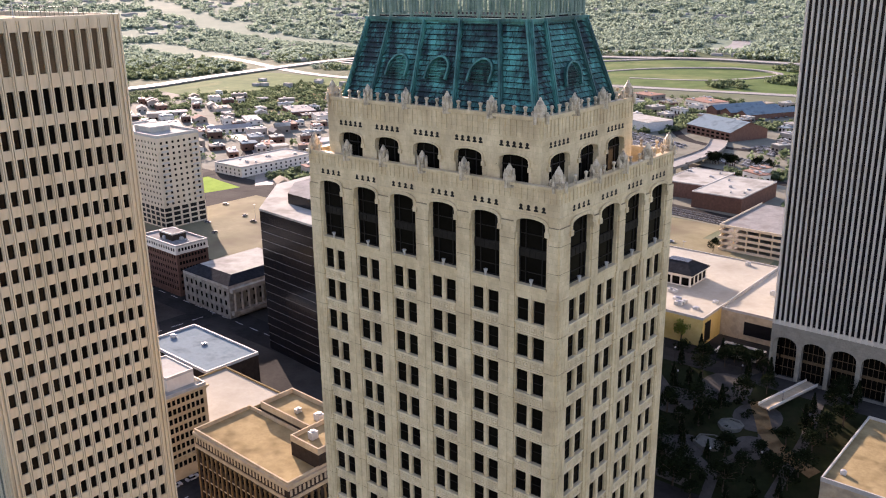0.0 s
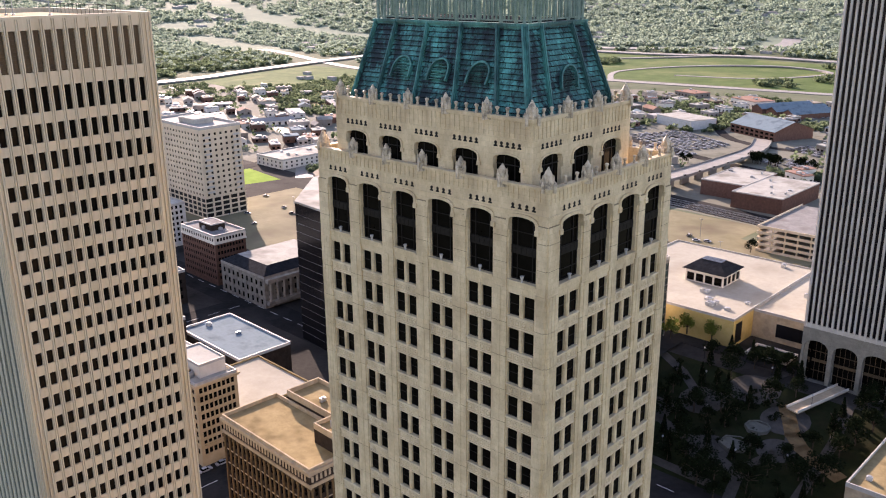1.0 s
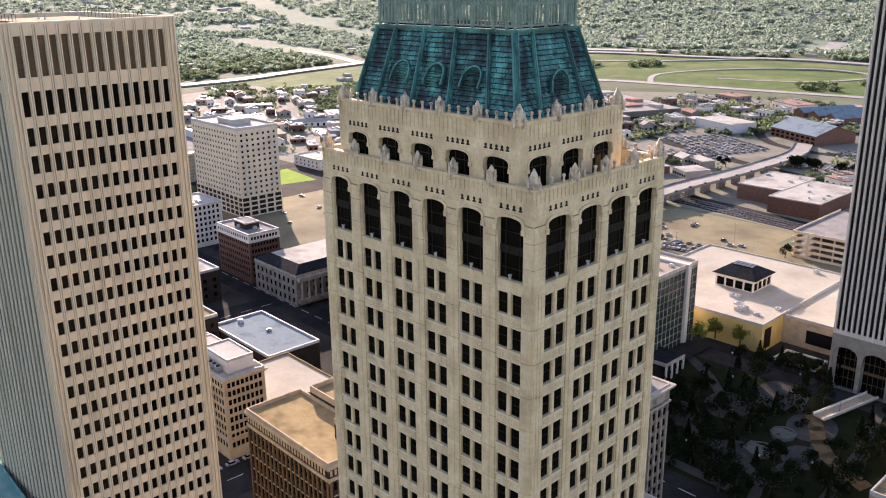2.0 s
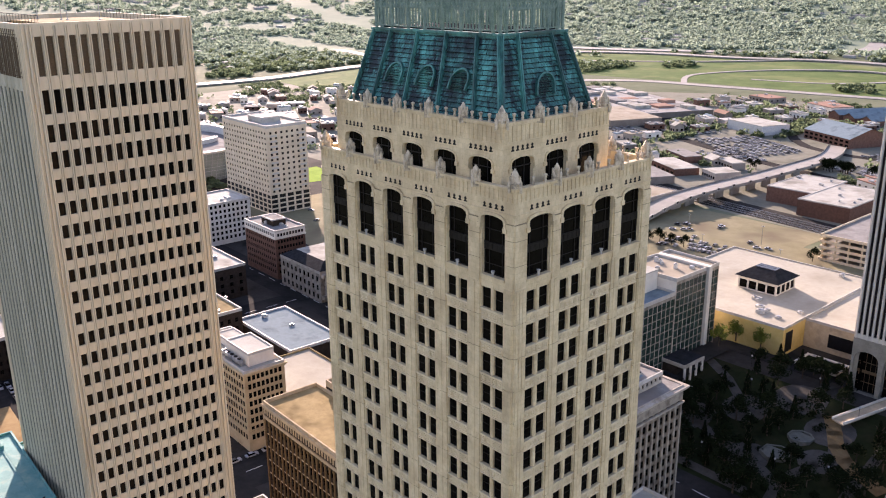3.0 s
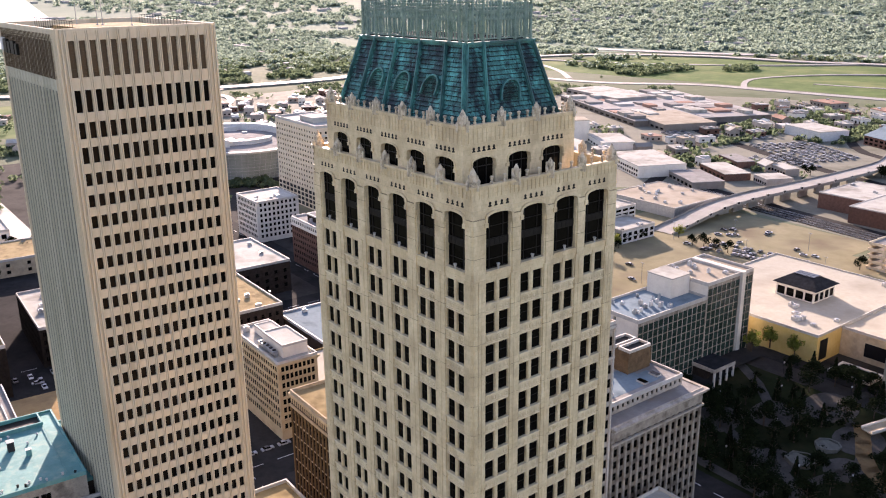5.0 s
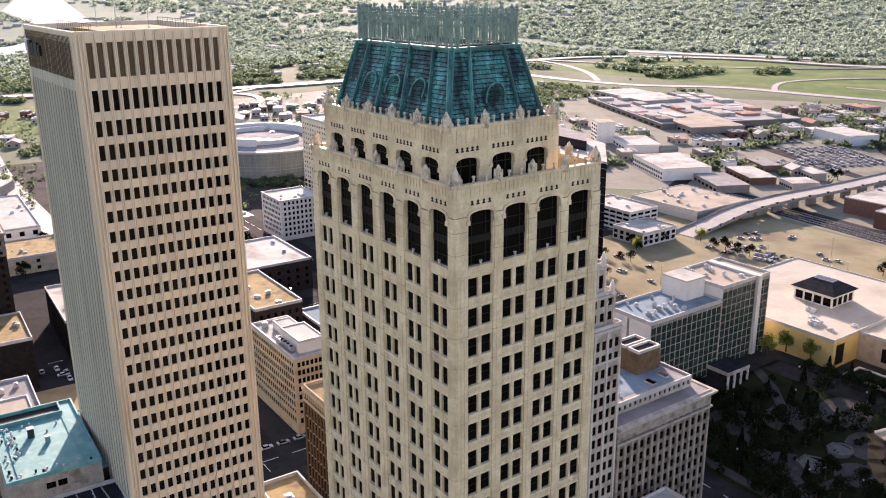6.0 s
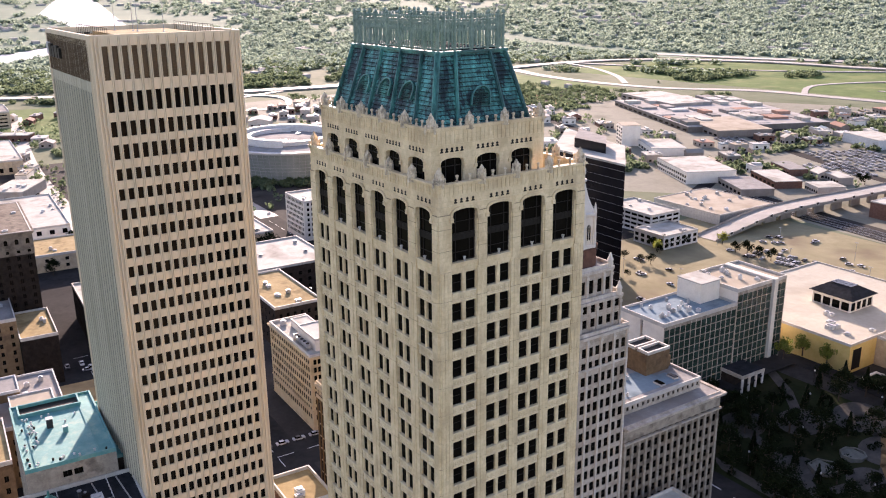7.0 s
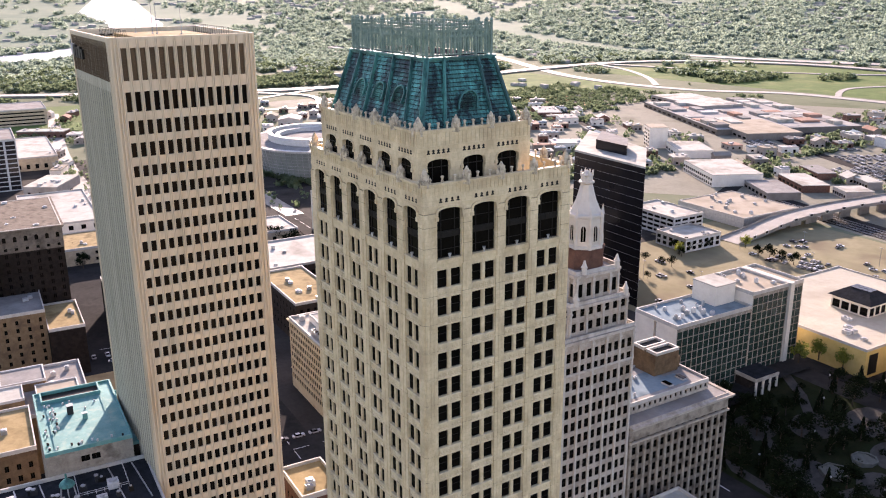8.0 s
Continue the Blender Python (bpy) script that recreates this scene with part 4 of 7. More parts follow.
# ---- hotel ----
def hotel_wing(label, x0, x1, y0, y1, z, n, floors, roof_m, base, slot):
    t = thing("hotel_wing", label, "hotel")
    for side in "senw":
        o = side_origin(side, x0, x1, y0, y1)
        U = x1 - x0 if side in "sn" else y1 - y0
        b = Build()
        if side in "ew":
            cols = spread(U, n, U / n * 0.92, 0.3)
            fh = (z - base - 4.6) / floors
            rows = [(base + 3.2 + k * fh, base + 3.2 + (k + 0.91) * fh) for k in range(floors)]
            pierced(b, o, side, U, 0, z, cols, rows, 0.22)
            put_windows(t, o, side, cols, rows, 0.22, "hotel_glass", "frame_dark", single=side == "e")
            f = Build()
            f.box(-0.14, -0.06, base + 3, -0.02, 0.0, z - 1.0)
            fin = f.mesh("fin", "pale_limestone")
            for u0, u1 in cols:
                put(fin, t, on_wall(o, side, u0, 0))
        elif side == "s" and slot:
            pierced(b, o, side, U, 0, z, [(U * 0.46, U * 0.46 + 1.3)], [(base, z - 0.8)], 1.2, 0, 1)
        else:
            pierced(b, o, side, U, 0, z, [], [], 0)
        # East and west walls darker than the ends: shade put into colour.
        part("wall", b, ("sooty_pier" if side in "ew" else "cream", "frame_dark"), t)
        if side == "e":
            rail = Build()
            for r0, r1 in rows:
                wall_box(rail, o, side, 0.3, U - 0.3, r0 + 0.85, r0 + 0.93, -0.06, 0.02)
            part("balcony_rail", rail, "hotel_glass", t, kind="stuff")
    flat_roof(t, x0, x1, y0, y1, z, roof_m, 0.8)
    return t


hotel_wing("pale concrete hotel slab with blue-grey roof and dark greenish balcony windows", -135.5, -113.5, 165, 205.5, 34.8, 14, 10, "roof_blue", 3.0, True)
hotel_wing("pale concrete hotel wing with tan roof and dark greenish balcony windows", -138, -113.5, 205.6, 226.5, 39.4, 7, 10, "roof_beige", 7.0, False)
hotel_wing("pale concrete hotel wing with tan roof and dark greenish balcony windows", -138, -113.5, 229.0, 235.5, 39.4, 2, 10, "roof_beige", 7.0, False)
stair = thing("stair_tower", "pale stair tower standing between two hotel wings", "stair tower")
b = Build()
b.box(-137.5, 226.6, 0, -112.4, 228.9, 40.3)
part("body", b, "white_stone", stair)
stair = thing("lift_tower", "plain white lift tower on the hotel roof", "lift tower")
b = Build()
b.box(-134, 194, 34.3, -122, 205.0, 41.5)
part("body", b, "cream", stair)
b = Build()
b.box(-134.2, 193.8, 41.5, -121.8, 205.2, 41.9)
part("roof", b, "roof_white", stair)
roof_units(-134, -115, 167, 192, 34.8, 16, 11, (0.7, 1.8))
roof_units(-136, -116, 208, 225, 39.4, 8, 12, (0.8, 2.0))
canopy = thing("hotel_canopy", "dark flat entrance canopy beside the hotel", "canopy")
b = Build()
b.box(-113.3, 199, 12.6, -103, 212, 13.4)
part("roof", b, "roof_dark", canopy)
b = Build()
b.box(-113.2, 198.6, 12.3, -102.6, 199, 13.5)
b.box(-103, 199, 12.3, -102.6, 212, 13.5)
part("fascia", b, "limestone", canopy)
for k in range(4):
    b = Build()
    b.box(-103.5, 199.2 + k * 4.0, 6, -102.8, 199.9 + k * 4.0, 12.6)
    part("pillar", b, "cream", canopy)
podium = thing("hotel_podium", "low dark-glazed hotel lobby under the canopy", "building")
b = Build()
b.box(-113.3, 199.5, 4, -106.5, 211.5, 12.4, 0, 1)
part("wall", b, ("brick_dark", "roof_grey"), podium)

# ---- old stone block with a cornice, and the spired tower beside it ----
old = block("stone_office", "weathered limestone office block with a heavy cornice and paired windows", -84.5, -60.5, 92.6, 130.5, 42.6, "sooty_stone", "roof_grey",
            {"e": (14, 1.35, 1.3, 10, 5.2, 3.55, 2.3), "n": (9, 1.15, 1.4, 10, 5.2, 3.55, 2.1), "s": (9, 1.15, 1.4, 10, 5.2, 3.55, 2.1)}, "office building", lip=0.2, depth=0.2, lip_m="limestone")
for z, q, h in ((37.2, 0.5, 0.5), (41.5, 0.9, 0.5), (42.02, 1.3, 0.5)):
    b = Build()
    b.prism([(-60.8, 92.7), (-60.5 + q, 92.7), (-60.5 + q, 130.5 + q), (-84.6, 130.5 + q), (-84.6, 130.2), (-60.8, 130.2)], z, z + h)
    part("cornice", b, "limestone", old)
f = Build()
f.box(-0.36, -0.22, 4.6, 0.36, 0.0, 33.4)
f.box(-0.46, -0.3, 33.4, 0.46, 0.0, 34.0)
f.box(-0.36, -0.22, 34.0, 0.36, 0.0, 37.1)
pier_m = f.mesh("pilaster", "sooty_pier")
for side, n_b, U in (("e", 14, 37.9), ("s", 14, 24.0), ("n", 14, 24.0)):
    o = side_origin(side, -84.5, -60.5, 92.6, 130.5)
    cols = spread(U, n_b, 1.35, 1.3)
    for k in range(n_b + 1):
        u = 0.6 if k == 0 else (U - 0.6 if k == n_b else (cols[k - 1][1] + cols[k][0]) / 2)
        if k % 2 == 0 or U > 30:
            put(pier_m, old, on_wall(o, side, u, 0))
    b = Build()
    wall_box(b, o, side, 0, U, 38.2, 41.45, 0.0, 0.1)
    part("frieze", b, "sooty_pier", old)
b = Build()
pierced(b, Vector((-65.5, 93.5, 0)), "e", 34.0, 42.7, 45.6, spread(34, 17, 0.9, 0.7), [(43.6, 44.8)], 0.3, 0, 1)
pierced(b, Vector((-65.5, 127.5, 0)), "n", 18.0, 42.7, 45.6, spread(18, 9, 0.9, 0.7), [(43.6, 44.8)], 0.3, 0, 1)
pierced(b, Vector((-83.5, 93.5, 0)), "s", 18.0, 42.7, 45.6, [], [], 0.3)
pierced(b, Vector((-83.5, 127.5, 0)), "w", 34.0, 42.7, 45.6, [], [], 0.3)
part("attic", b, ("limestone", "glass"), old, "attic storey with small dark windows")
flat_roof(old, -83.5, -65.5, 93.5, 127.5, 45.6, "roof_grey", 0.6, name="attic_roof")
b = Build()
b.prism([(-79, 100), (-68, 100), (-68, 122), (-74, 122), (-74, 118), (-79, 118)], 45.5, 45.64)
part("roof_sheet", b, "roof_blue", old, "blue-grey membrane patch")
for x, y in ((-70.5, 121.5), (-69.5, 115)):
    s = thing("skylight", "small dark glazed skylight on the blue-grey roof", "skylight", "skylights")
    b = Build()
    b.box(x - 1.6, y - 0.9, 45.6, x + 1.6, y + 0.9, 46.1)
    part("curb", b, "coping", s)
    for k in range(4):
        b = Build()
        b.box(x - 1.5 + k * 0.76, y - 0.75, 46.1, x - 0.86 + k * 0.76, y + 0.75, 46.25)
        part("pane", b, "glass", s)
roof_units(-80, -68, 95, 112, 45.64, 6, 14, (0.5, 1.1))
pent = thing("brick_penthouse", "brown brick penthouse with two white-rimmed shafts, dark sheets for their inner shade", "penthouse")
b = Build()
b.box(-85, 115.5, 42.6, -75.3, 125, 52)
b.box(-83, 125, 42.6, -76.5, 127, 49)
part("body", b, "brick_brown", pent)
for x0, y0, x1, y1, z in ((-85, 116, -80.6, 125, 52), (-79.7, 116, -75.3, 125, 52)):
    b = Build()
    for q in ((x0, y0, x1, y0 + .5), (x0, y1 - .5, x1, y1), (x0, y0 + .5, x0 + .5, y1 - .5), (x1 - .5, y0 + .5, x1, y1 - .5)):
        b.box(q[0], q[1], z, q[2], q[3], z + 0.9)
    part("rim", b, "coping", pent)
    # Dark sheet closes the open shaft, standing in for its inner shade.
    b = Build()
    b.box(x0 + .5, y0 + .5, z + 0.004, x1 - .5, y1 - .5, z + 0.15)
    part("grille", b, "frame_dark", pent)

spire = thing("spired_tower", "grey stone setback tower with arched lantern and pale pointed spire", "skyscraper")
def tier(x0, x1, y0, y1, z0, z1, n_e, n_s, floors, fh, wh, first):
    for side in "senw":
        o = side_origin(side, x0, x1, y0, y1)
        U = x1 - x0 if side in "sn" else y1 - y0
        n = n_e if side in "ew" else n_s
        b = Build()
        cols = spread(U, n, 1.45, 0.8)
        rows = [(first + k * fh, first + k * fh + wh) for k in range(floors)]
        pierced(b, o, side, U, z0, z1, cols, rows, 0.2)
        part("wall", b, "limestone", spire)
        f = Build()
        f.box(-0.3, -0.28, z0, 0.3, 0.0, z1 - 0.9)
        f.box(-0.42, -0.4, z1 - 2.2, 0.42, 0.0, z1 - 1.6)
        pil = f.mesh("pilaster", "pale_limestone")
        if side in "se":
            for k in range(0, n + 1):
                u = 0.35 if k == 0 else (U - 0.35 if k >= n else (cols[k - 1][1] + cols[k][0]) / 2)
                if k % 2 == 0 or k == n:
                    put(pil, spire, on_wall(o, side, u, 0))
        for za, zb, q in ((z1 - 0.9, z1 - 0.5, 0.35), (z1 - 0.5, z1, 0.6)) + (((z1 - 9.2, z1 - 8.7, 0.35),) if z0 == 0 else ()):
            b = Build()
            wall_box(b, o, side, 0, U, za, zb, 0.0, q)
            part("cornice", b, "pale_limestone", spire)
        put_windows(spire, o, side, cols, rows, 0.2, single=side == "e")
    flat_roof(spire, x0, x1, y0, y1, z1, "roof_grey", 0.9, lip_m="pale_limestone")
tier(-80.5, -61.0, 69.5, 92.5, 0, 72.0, 10, 9, 17, 3.9, 2.5, 4)
tier(-78.5, -62.5, 72.0, 91.0, 72.0, 80.5, 7, 6, 2, 3.9, 2.3, 73.5)
tier(-76.5, -63.5, 74.5, 88.5, 80.5, 88.0, 5, 5, 1, 3.9, 3.5, 82.0)
b = Build()
b.turn([(5.2, 88.0), (5.2, 93.0), (5.5, 93.2)], 8, (-69.8, 82, 0))
part("lantern_base", b, "brick_red", spire, "rusty red brick lantern base")
b = Build()
b.turn([(4.9, 93.2), (4.9, 93.8), (4.4, 94.0), (4.3, 101.0), (4.8, 101.3), (4.8, 101.9), (4.0, 102.2), (3.5, 103.2), (2.7, 105.0), (2.1, 107.0), (1.7, 108.6), (1.5, 109.2)], 8, (-69.8, 82, 0))
part("lantern", b, "white_stone", spire, "pale stone lantern under a flared octagonal cap")
b = Build()
b.turn([(1.5, 109.2), (1.95, 109.5), (1.95, 109.9), (1.5, 110.0), (1.4, 111.2), (1.7, 111.4), (1.6, 111.7), (0.8, 111.9), (0.3, 112.6)], 12, (-69.8, 82, 0))
for k in range(8):
    a = math.pi * (k + 0.5) / 4
    b.turn([(0.2, 111.2), (0.22, 112.3), (0.05, 112.7)], 6, (-69.8 + 1.5 * math.cos(a), 82 + 1.5 * math.sin(a), 0))
part("crown", b, "white_stone", spire, "pale crown of small knobs on the cap")
for k in range(8):
    a = math.pi * k / 4
    c, w = math.cos(a), math.sin(a)
    r = 4.05
    g = Build()
    g.face([(-69.8 + r * c - w * u, 82 + r * w + c * u, z) for u, z in ((-0.6, 94.6), (0.6, 94.6), (0.6, 98.4), (0.42, 98.95), (0.0, 99.2), (-0.42, 98.95), (-0.6, 98.4))])
    part("lantern_window", g, "glass", spire)
    g = Build()
    for u in (-0.72, 0.0, 0.72):
        p = Vector((-69.8 + (r + 0.05) * c - w * u, 82 + (r + 0.05) * w + c * u, 0))
        g.beam(p + UP * 94.4, p + UP * (98.6 if u else 99.2), 0.2 if u else 0.1, 0.2, up=(c, w, 0))
    part("window_surround", g, "white_stone", spire)
    a = math.pi * (k + 0.5) / 4
    c, w = math.cos(a), math.sin(a)
    g = Build()
    g.turn([(0.55, 93.2), (0.5, 96.0), (0.4, 96.4), (0.38, 100.9), (0.5, 101.2), (0.3, 102.6), (0.05, 103.8)], 8, (-69.8 + 4.5 * c, 82 + 4.5 * w, 0))
    part("buttress", g, "white_stone", spire)
for x, y in ((-62.5, 90), (-62.5, 74), (-77, 90), (-77, 74), (-63.5, 87.5), (-63.5, 77)):
    b = Build()
    z = 80.4 if abs(x + 63.5) > 0.5 else 88.0
    b.turn([(0.7, 0), (0.7, 1.6), (0.9, 1.8), (0.5, 2.6), (0.2, 3.6)], 6, (x, y, z))
    part("urn", b, "white_stone", spire)

# ---- ground ----
b = Build()
b.box(-32000, -9000, -2.0, 9000, 32000, 0.0)
part("ground", b, "ground", label="dry grass and earth reaching to the horizon", kind="structure")


def sheet(name, label, pts, z, m, kind="structure"):
    b = Build()
    b.prism(pts, z - 0.3, z)
    return part(name, b, m, None, label, kind)


def rect(x0, x1, y0, y1):
    return [(x0, y0), (x1, y0), (x1, y1), (x0, y1)]


sheet("pavement", "downtown paving, coloured dark to stand in for street shade", rect(-760, 140, -160, 330), 0.06, "paving")
sheet("parking_lot", "sandy parking lot with few cars", rect(-290, -150, 318, 425), 0.07, "lot")
sheet("parking_lot", "sandy parking lot behind the hotel", rect(-278, -158, 212, 316), 0.135, "lot")
sheet("parking_lot", "sandy parking lot beside the railway", rect(-250, -100, 300, 392), 0.10, "lot")
sheet("parking_lot", "pale parking lot by the office house", rect(-470, -290, 190, 300), 0.10, "lot")
for k, x in enumerate((-290, -164, -48, 62)):
    sheet("road", "asphalt downtown street", rect(x - 10, x + 10, -160, 330), 0.10, "asphalt")
for k, y in enumerate((-66, 32, 143)):
    sheet("road", "asphalt downtown street", rect(-470, 140, y - 9, y + 9), 0.105, "asphalt")
sheet("road", "asphalt yard among the old houses", rect(-470, -150, -60, 20), 0.11, "asphalt")
sheet("parking_lot", "lot beside the tall tower, its orange sunlight put into the colour", rect(-272, -168, -24, -3), 0.13, "dusty")
sheet("lawn", "bright green lawn by the lot", [(-560, 268), (-512, 275), (-505, 312), (-560, 318)], 0.12, "grass_bright")
sheet("road", "railway cutting with dark ballast", [(-330, 448), (60, 400), (60, 420), (-330, 476)], 0.08, "asphalt")
# ---- park on its slope ----
def rise(x, y):
    """The ground's height: a terrace beyond the park, reached by a slope."""
    if not (-152 < x < 60 and y > 150):
        return 0.0
    k = min(1.0, (y - 150) / 62.0)
    return 11.0 * k


def draped(name, label, pts, m, lift=0.1, kind="structure", step=4.0):
    """A ground patch over a convex plan that follows the slope."""
    b = Build()
    y0, y1 = min(p[1] for p in pts), max(p[1] for p in pts)
    cuts = [y0] + [c for c in (150.0, 212.0) if y0 < c < y1] + [y1]
    for ya, yb in zip(cuts, cuts[1:]):
        poly = pts
        for lim, keep in ((ya, 1), (yb, -1)):
            out = []
            for (px, py), (qx, qy) in zip(poly, poly[1:] + poly[:1]):
                a_in, b_in = (py - lim) * keep >= -1e-9, (qy - lim) * keep >= -1e-9
                if a_in:
                    out.append((px, py))
                if a_in != b_in:
                    f = (lim - py) / (qy - py)
                    out.append((px + (qx - px) * f, lim))
            poly = out
        if len(poly) > 2:
            top = [(x, y, rise(x, y) + lift) for x, y in poly]
            b.face(top)
            for p, q in zip(top, top[1:] + top[:1]):
                b.face([p, (p[0], p[1], p[2] - 0.3), (q[0], q[1], q[2] - 0.3), q])
    return part(name, b, m, None, label, kind)


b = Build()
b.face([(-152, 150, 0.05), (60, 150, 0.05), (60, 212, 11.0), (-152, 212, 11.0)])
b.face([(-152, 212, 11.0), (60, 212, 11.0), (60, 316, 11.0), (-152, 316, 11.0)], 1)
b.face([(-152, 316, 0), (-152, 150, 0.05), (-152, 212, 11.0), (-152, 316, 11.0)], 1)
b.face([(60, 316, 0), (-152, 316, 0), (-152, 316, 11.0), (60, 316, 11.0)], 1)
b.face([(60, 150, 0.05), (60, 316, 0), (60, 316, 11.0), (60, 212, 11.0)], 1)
part("park_ground", b, ("park_grass", "paving"), None, "park lawn coloured dark for its shade, sloping up to a paved terrace", "structure")
for k, (x, y, r) in enumerate(((-60, 205, 9), (-44, 194, 8), (-72, 190, 8), (-40, 178, 6), (-85, 176, 8), (-58, 168, 7))):
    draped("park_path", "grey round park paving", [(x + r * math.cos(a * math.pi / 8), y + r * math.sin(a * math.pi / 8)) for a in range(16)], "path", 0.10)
WAYS = ([(-100, 168), (-86, 176), (-72, 190), (-60, 205), (-56, 222)], [(-60, 205), (-50, 200), (-42, 194), (-38, 184), (-40, 176), (-45, 164), (-42, 150)], [(-86, 176), (-70, 170), (-58, 168), (-46, 162)], [(-100, 210), (-86, 202), (-72, 190)], [(-108, 152), (-80, 154), (-50, 153)], [(-30, 212), (-27, 190), (-26, 160)])
for way in WAYS:
    for (xa, ya), (xb, yb) in zip(way, way[1:]):
        d = Vector((xb - xa, yb - ya)).normalized() * 1.0
        s = Vector((d.y, -d.x)) * 1.7
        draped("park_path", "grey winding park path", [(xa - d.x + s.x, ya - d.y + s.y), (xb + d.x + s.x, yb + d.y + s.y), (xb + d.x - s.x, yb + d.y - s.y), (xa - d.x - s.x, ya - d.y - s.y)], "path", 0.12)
for label, q in (("street beside the park", rect(-113, -103, 150, 232)), ("forecourt drive by the hall", rect(-103, -52.5, 222, 232))):
    draped("road", "asphalt " + label, q, "asphalt", 0.08)

# ---- convention hall ----
hall = thing("convention_hall", "low exhibition hall with white roof and yellow walls", "hall")
b = Build()
b.box(-152, 233.5, 0, -82, 315, 20.0)
part("wall", b, "yellow_wall", hall)
flat_roof(hall, -152, -82, 233.5, 315, 20.6, "roof_hall", 0.5)
b = Build()
b.box(-81.9, 251, 0, -52.3, 315, 19.6)
part("annex_wall", b, "tan_stone", hall)
flat_roof(hall, -81.9, -52.3, 251, 315, 20.2, "roof_hall", 0.5)
b = Build()
b.box(-81.95, 235.5, 11.1, -81.85, 241, 18.6)
part("door", b, "frame_dark", hall, "tall dark doorway in the yellow wall")
b = Build()
b.box(-72, 250.85, 12, -54, 250.95, 17)
part("window", b, "black_glass", hall)
roof_units(-110, -84, 235, 262, 20.6, 8, 21, (1.5, 3.2), ("metal_white",))
roof_units(-100, -55, 268, 312, 20.6, 12, 22, (1.2, 2.6), ("metal_white",))
pav = thing("roof_pavilion", "square white pavilion with dark hipped roof and skylight", "pavilion")
b = Build()
pierced(b, Vector((-120.3, 264.6, 0)), "s", 18.0, 20.5, 25.6, spread(18, 4, 3.6, 0.7), [(20.9, 24.2)], 0.4)
pierced(b, Vector((-102.3, 264.6, 0)), "e", 16.5, 20.5, 25.6, spread(16.5, 4, 3.2, 0.7), [(20.9, 24.2)], 0.4)
pierced(b, Vector((-102.3, 281.1, 0)), "n", 18.0, 20.5, 25.6, [], [], 0.4)
pierced(b, Vector((-120.3, 281.1, 0)), "w", 16.5, 20.5, 25.6, [], [], 0.4)
part("wall", b, "cream", pav)
put_windows(pav, Vector((-120.3, 264.6, 0)), "s", spread(18, 4, 3.6, 0.7), [(20.9, 24.2)], 0.4)
put_windows(pav, Vector((-102.3, 264.6, 0)), "e", spread(16.5, 4, 3.2, 0.7), [(20.9, 24.2)], 0.4)
b = Build()
e, r = (-121.6, -101.0, 263.3, 282.4), (-116.5, -106.5, 270, 276)
ev = [(e[0], e[2], 25.6), (e[1], e[2], 25.6), (e[1], e[3], 25.6), (e[0], e[3], 25.6)]
rv = [(r[0], r[2], 28.6), (r[1], r[2], 28.6), (r[1], r[3], 28.6), (r[0], r[3], 28.6)]
for k in range(4):
    b.face([ev[k], ev[(k + 1) % 4], rv[(k + 1) % 4], rv[k]])
b.face(rv)
b.face(ev[::-1])
part("roof", b, "roof_dark", pav)
for i in range(2):
    for j in range(5):
        b = Build()
        b.box(-116 + j * 1.95, 270.3 + i * 2.8, 28.6, -114.3 + j * 1.95, 272.8 + i * 2.8, 28.9)
        part("skylight_pane", b, "black_glass", pav)

# ---- multi-storey car park ----
garage = thing("car_park", "open-sided concrete car park with four decks", "car park")
for k in range(5):
    b = Build()
    b.box(-134, 377, 3.4 * k, -95, 440, 3.4 * k + 0.5, 0, 1)
    b.box(-134, 377, 3.4 * k + 0.5, -95, 377.4, 3.4 * k + 1.5, 0)
    b.box(-95.4, 377.4, 3.4 * k + 0.5, -95, 440, 3.4 * k + 1.5, 0)
    b.box(-134, 377.4, 3.4 * k + 0.5, -133.6, 440, 3.4 * k + 1.5, 0)
    part("deck", b, ("cream_warm", "roof_grey"), garage)
for x in range(6):
    for y in (378.0, 398, 418, 438):
        b = Build()
        b.box(-133 + x * 7.3, y, 0, -132.2 + x * 7.3, y + 0.8, 14)
        part("column", b, "cream_warm", garage)

# ---- brick warehouse with white roofs ----
block("brick_warehouse", "dark red brick warehouse with a broad white roof", -189, -154, 458, 520, 11, "brick_red", "roof_white", {}, "warehouse", lip=0.3, units=5, seed=31)
block("brick_warehouse", "dark red brick warehouse with a broad white roof", -222, -189.1, 478, 530, 11, "brick_red", "roof_white", {}, "warehouse", lip=0.3, units=4, seed=32)

# ---- court house ----
court = block("court_house", "grey stone court house with dark mansard roof and colonnade", -315, -277, 143.5, 190, 16, "sooty_pier", "roof_white",
              {"s": (9, 1.6, 2.2, 3, 1.8, 4.7, 2.6), "e": (12, 1.4, 2.2, 3, 1.8, 4.7, 2.6)}, "court house", lip=0.8, lip_m="limestone")
b = Build()
q0, q1 = (-315, -277, 143.5, 190, 16.9), (-309, -283, 149.5, 184, 20.0)
a0 = [(q0[0], q0[2], q0[4]), (q0[1], q0[2], q0[4]), (q0[1], q0[3], q0[4]), (q0[0], q0[3], q0[4])]
a1 = [(q1[0], q1[2], q1[4]), (q1[1], q1[2], q1[4]), (q1[1], q1[3], q1[4]), (q1[0], q1[3], q1[4])]
for k in range(4):
    b.face([a0[k], a0[(k + 1) % 4], a1[(k + 1) % 4], a1[k]], 0)
b.face(a1, 1)
part("mansard", b, ("roof_dark", "roof_white"), court)
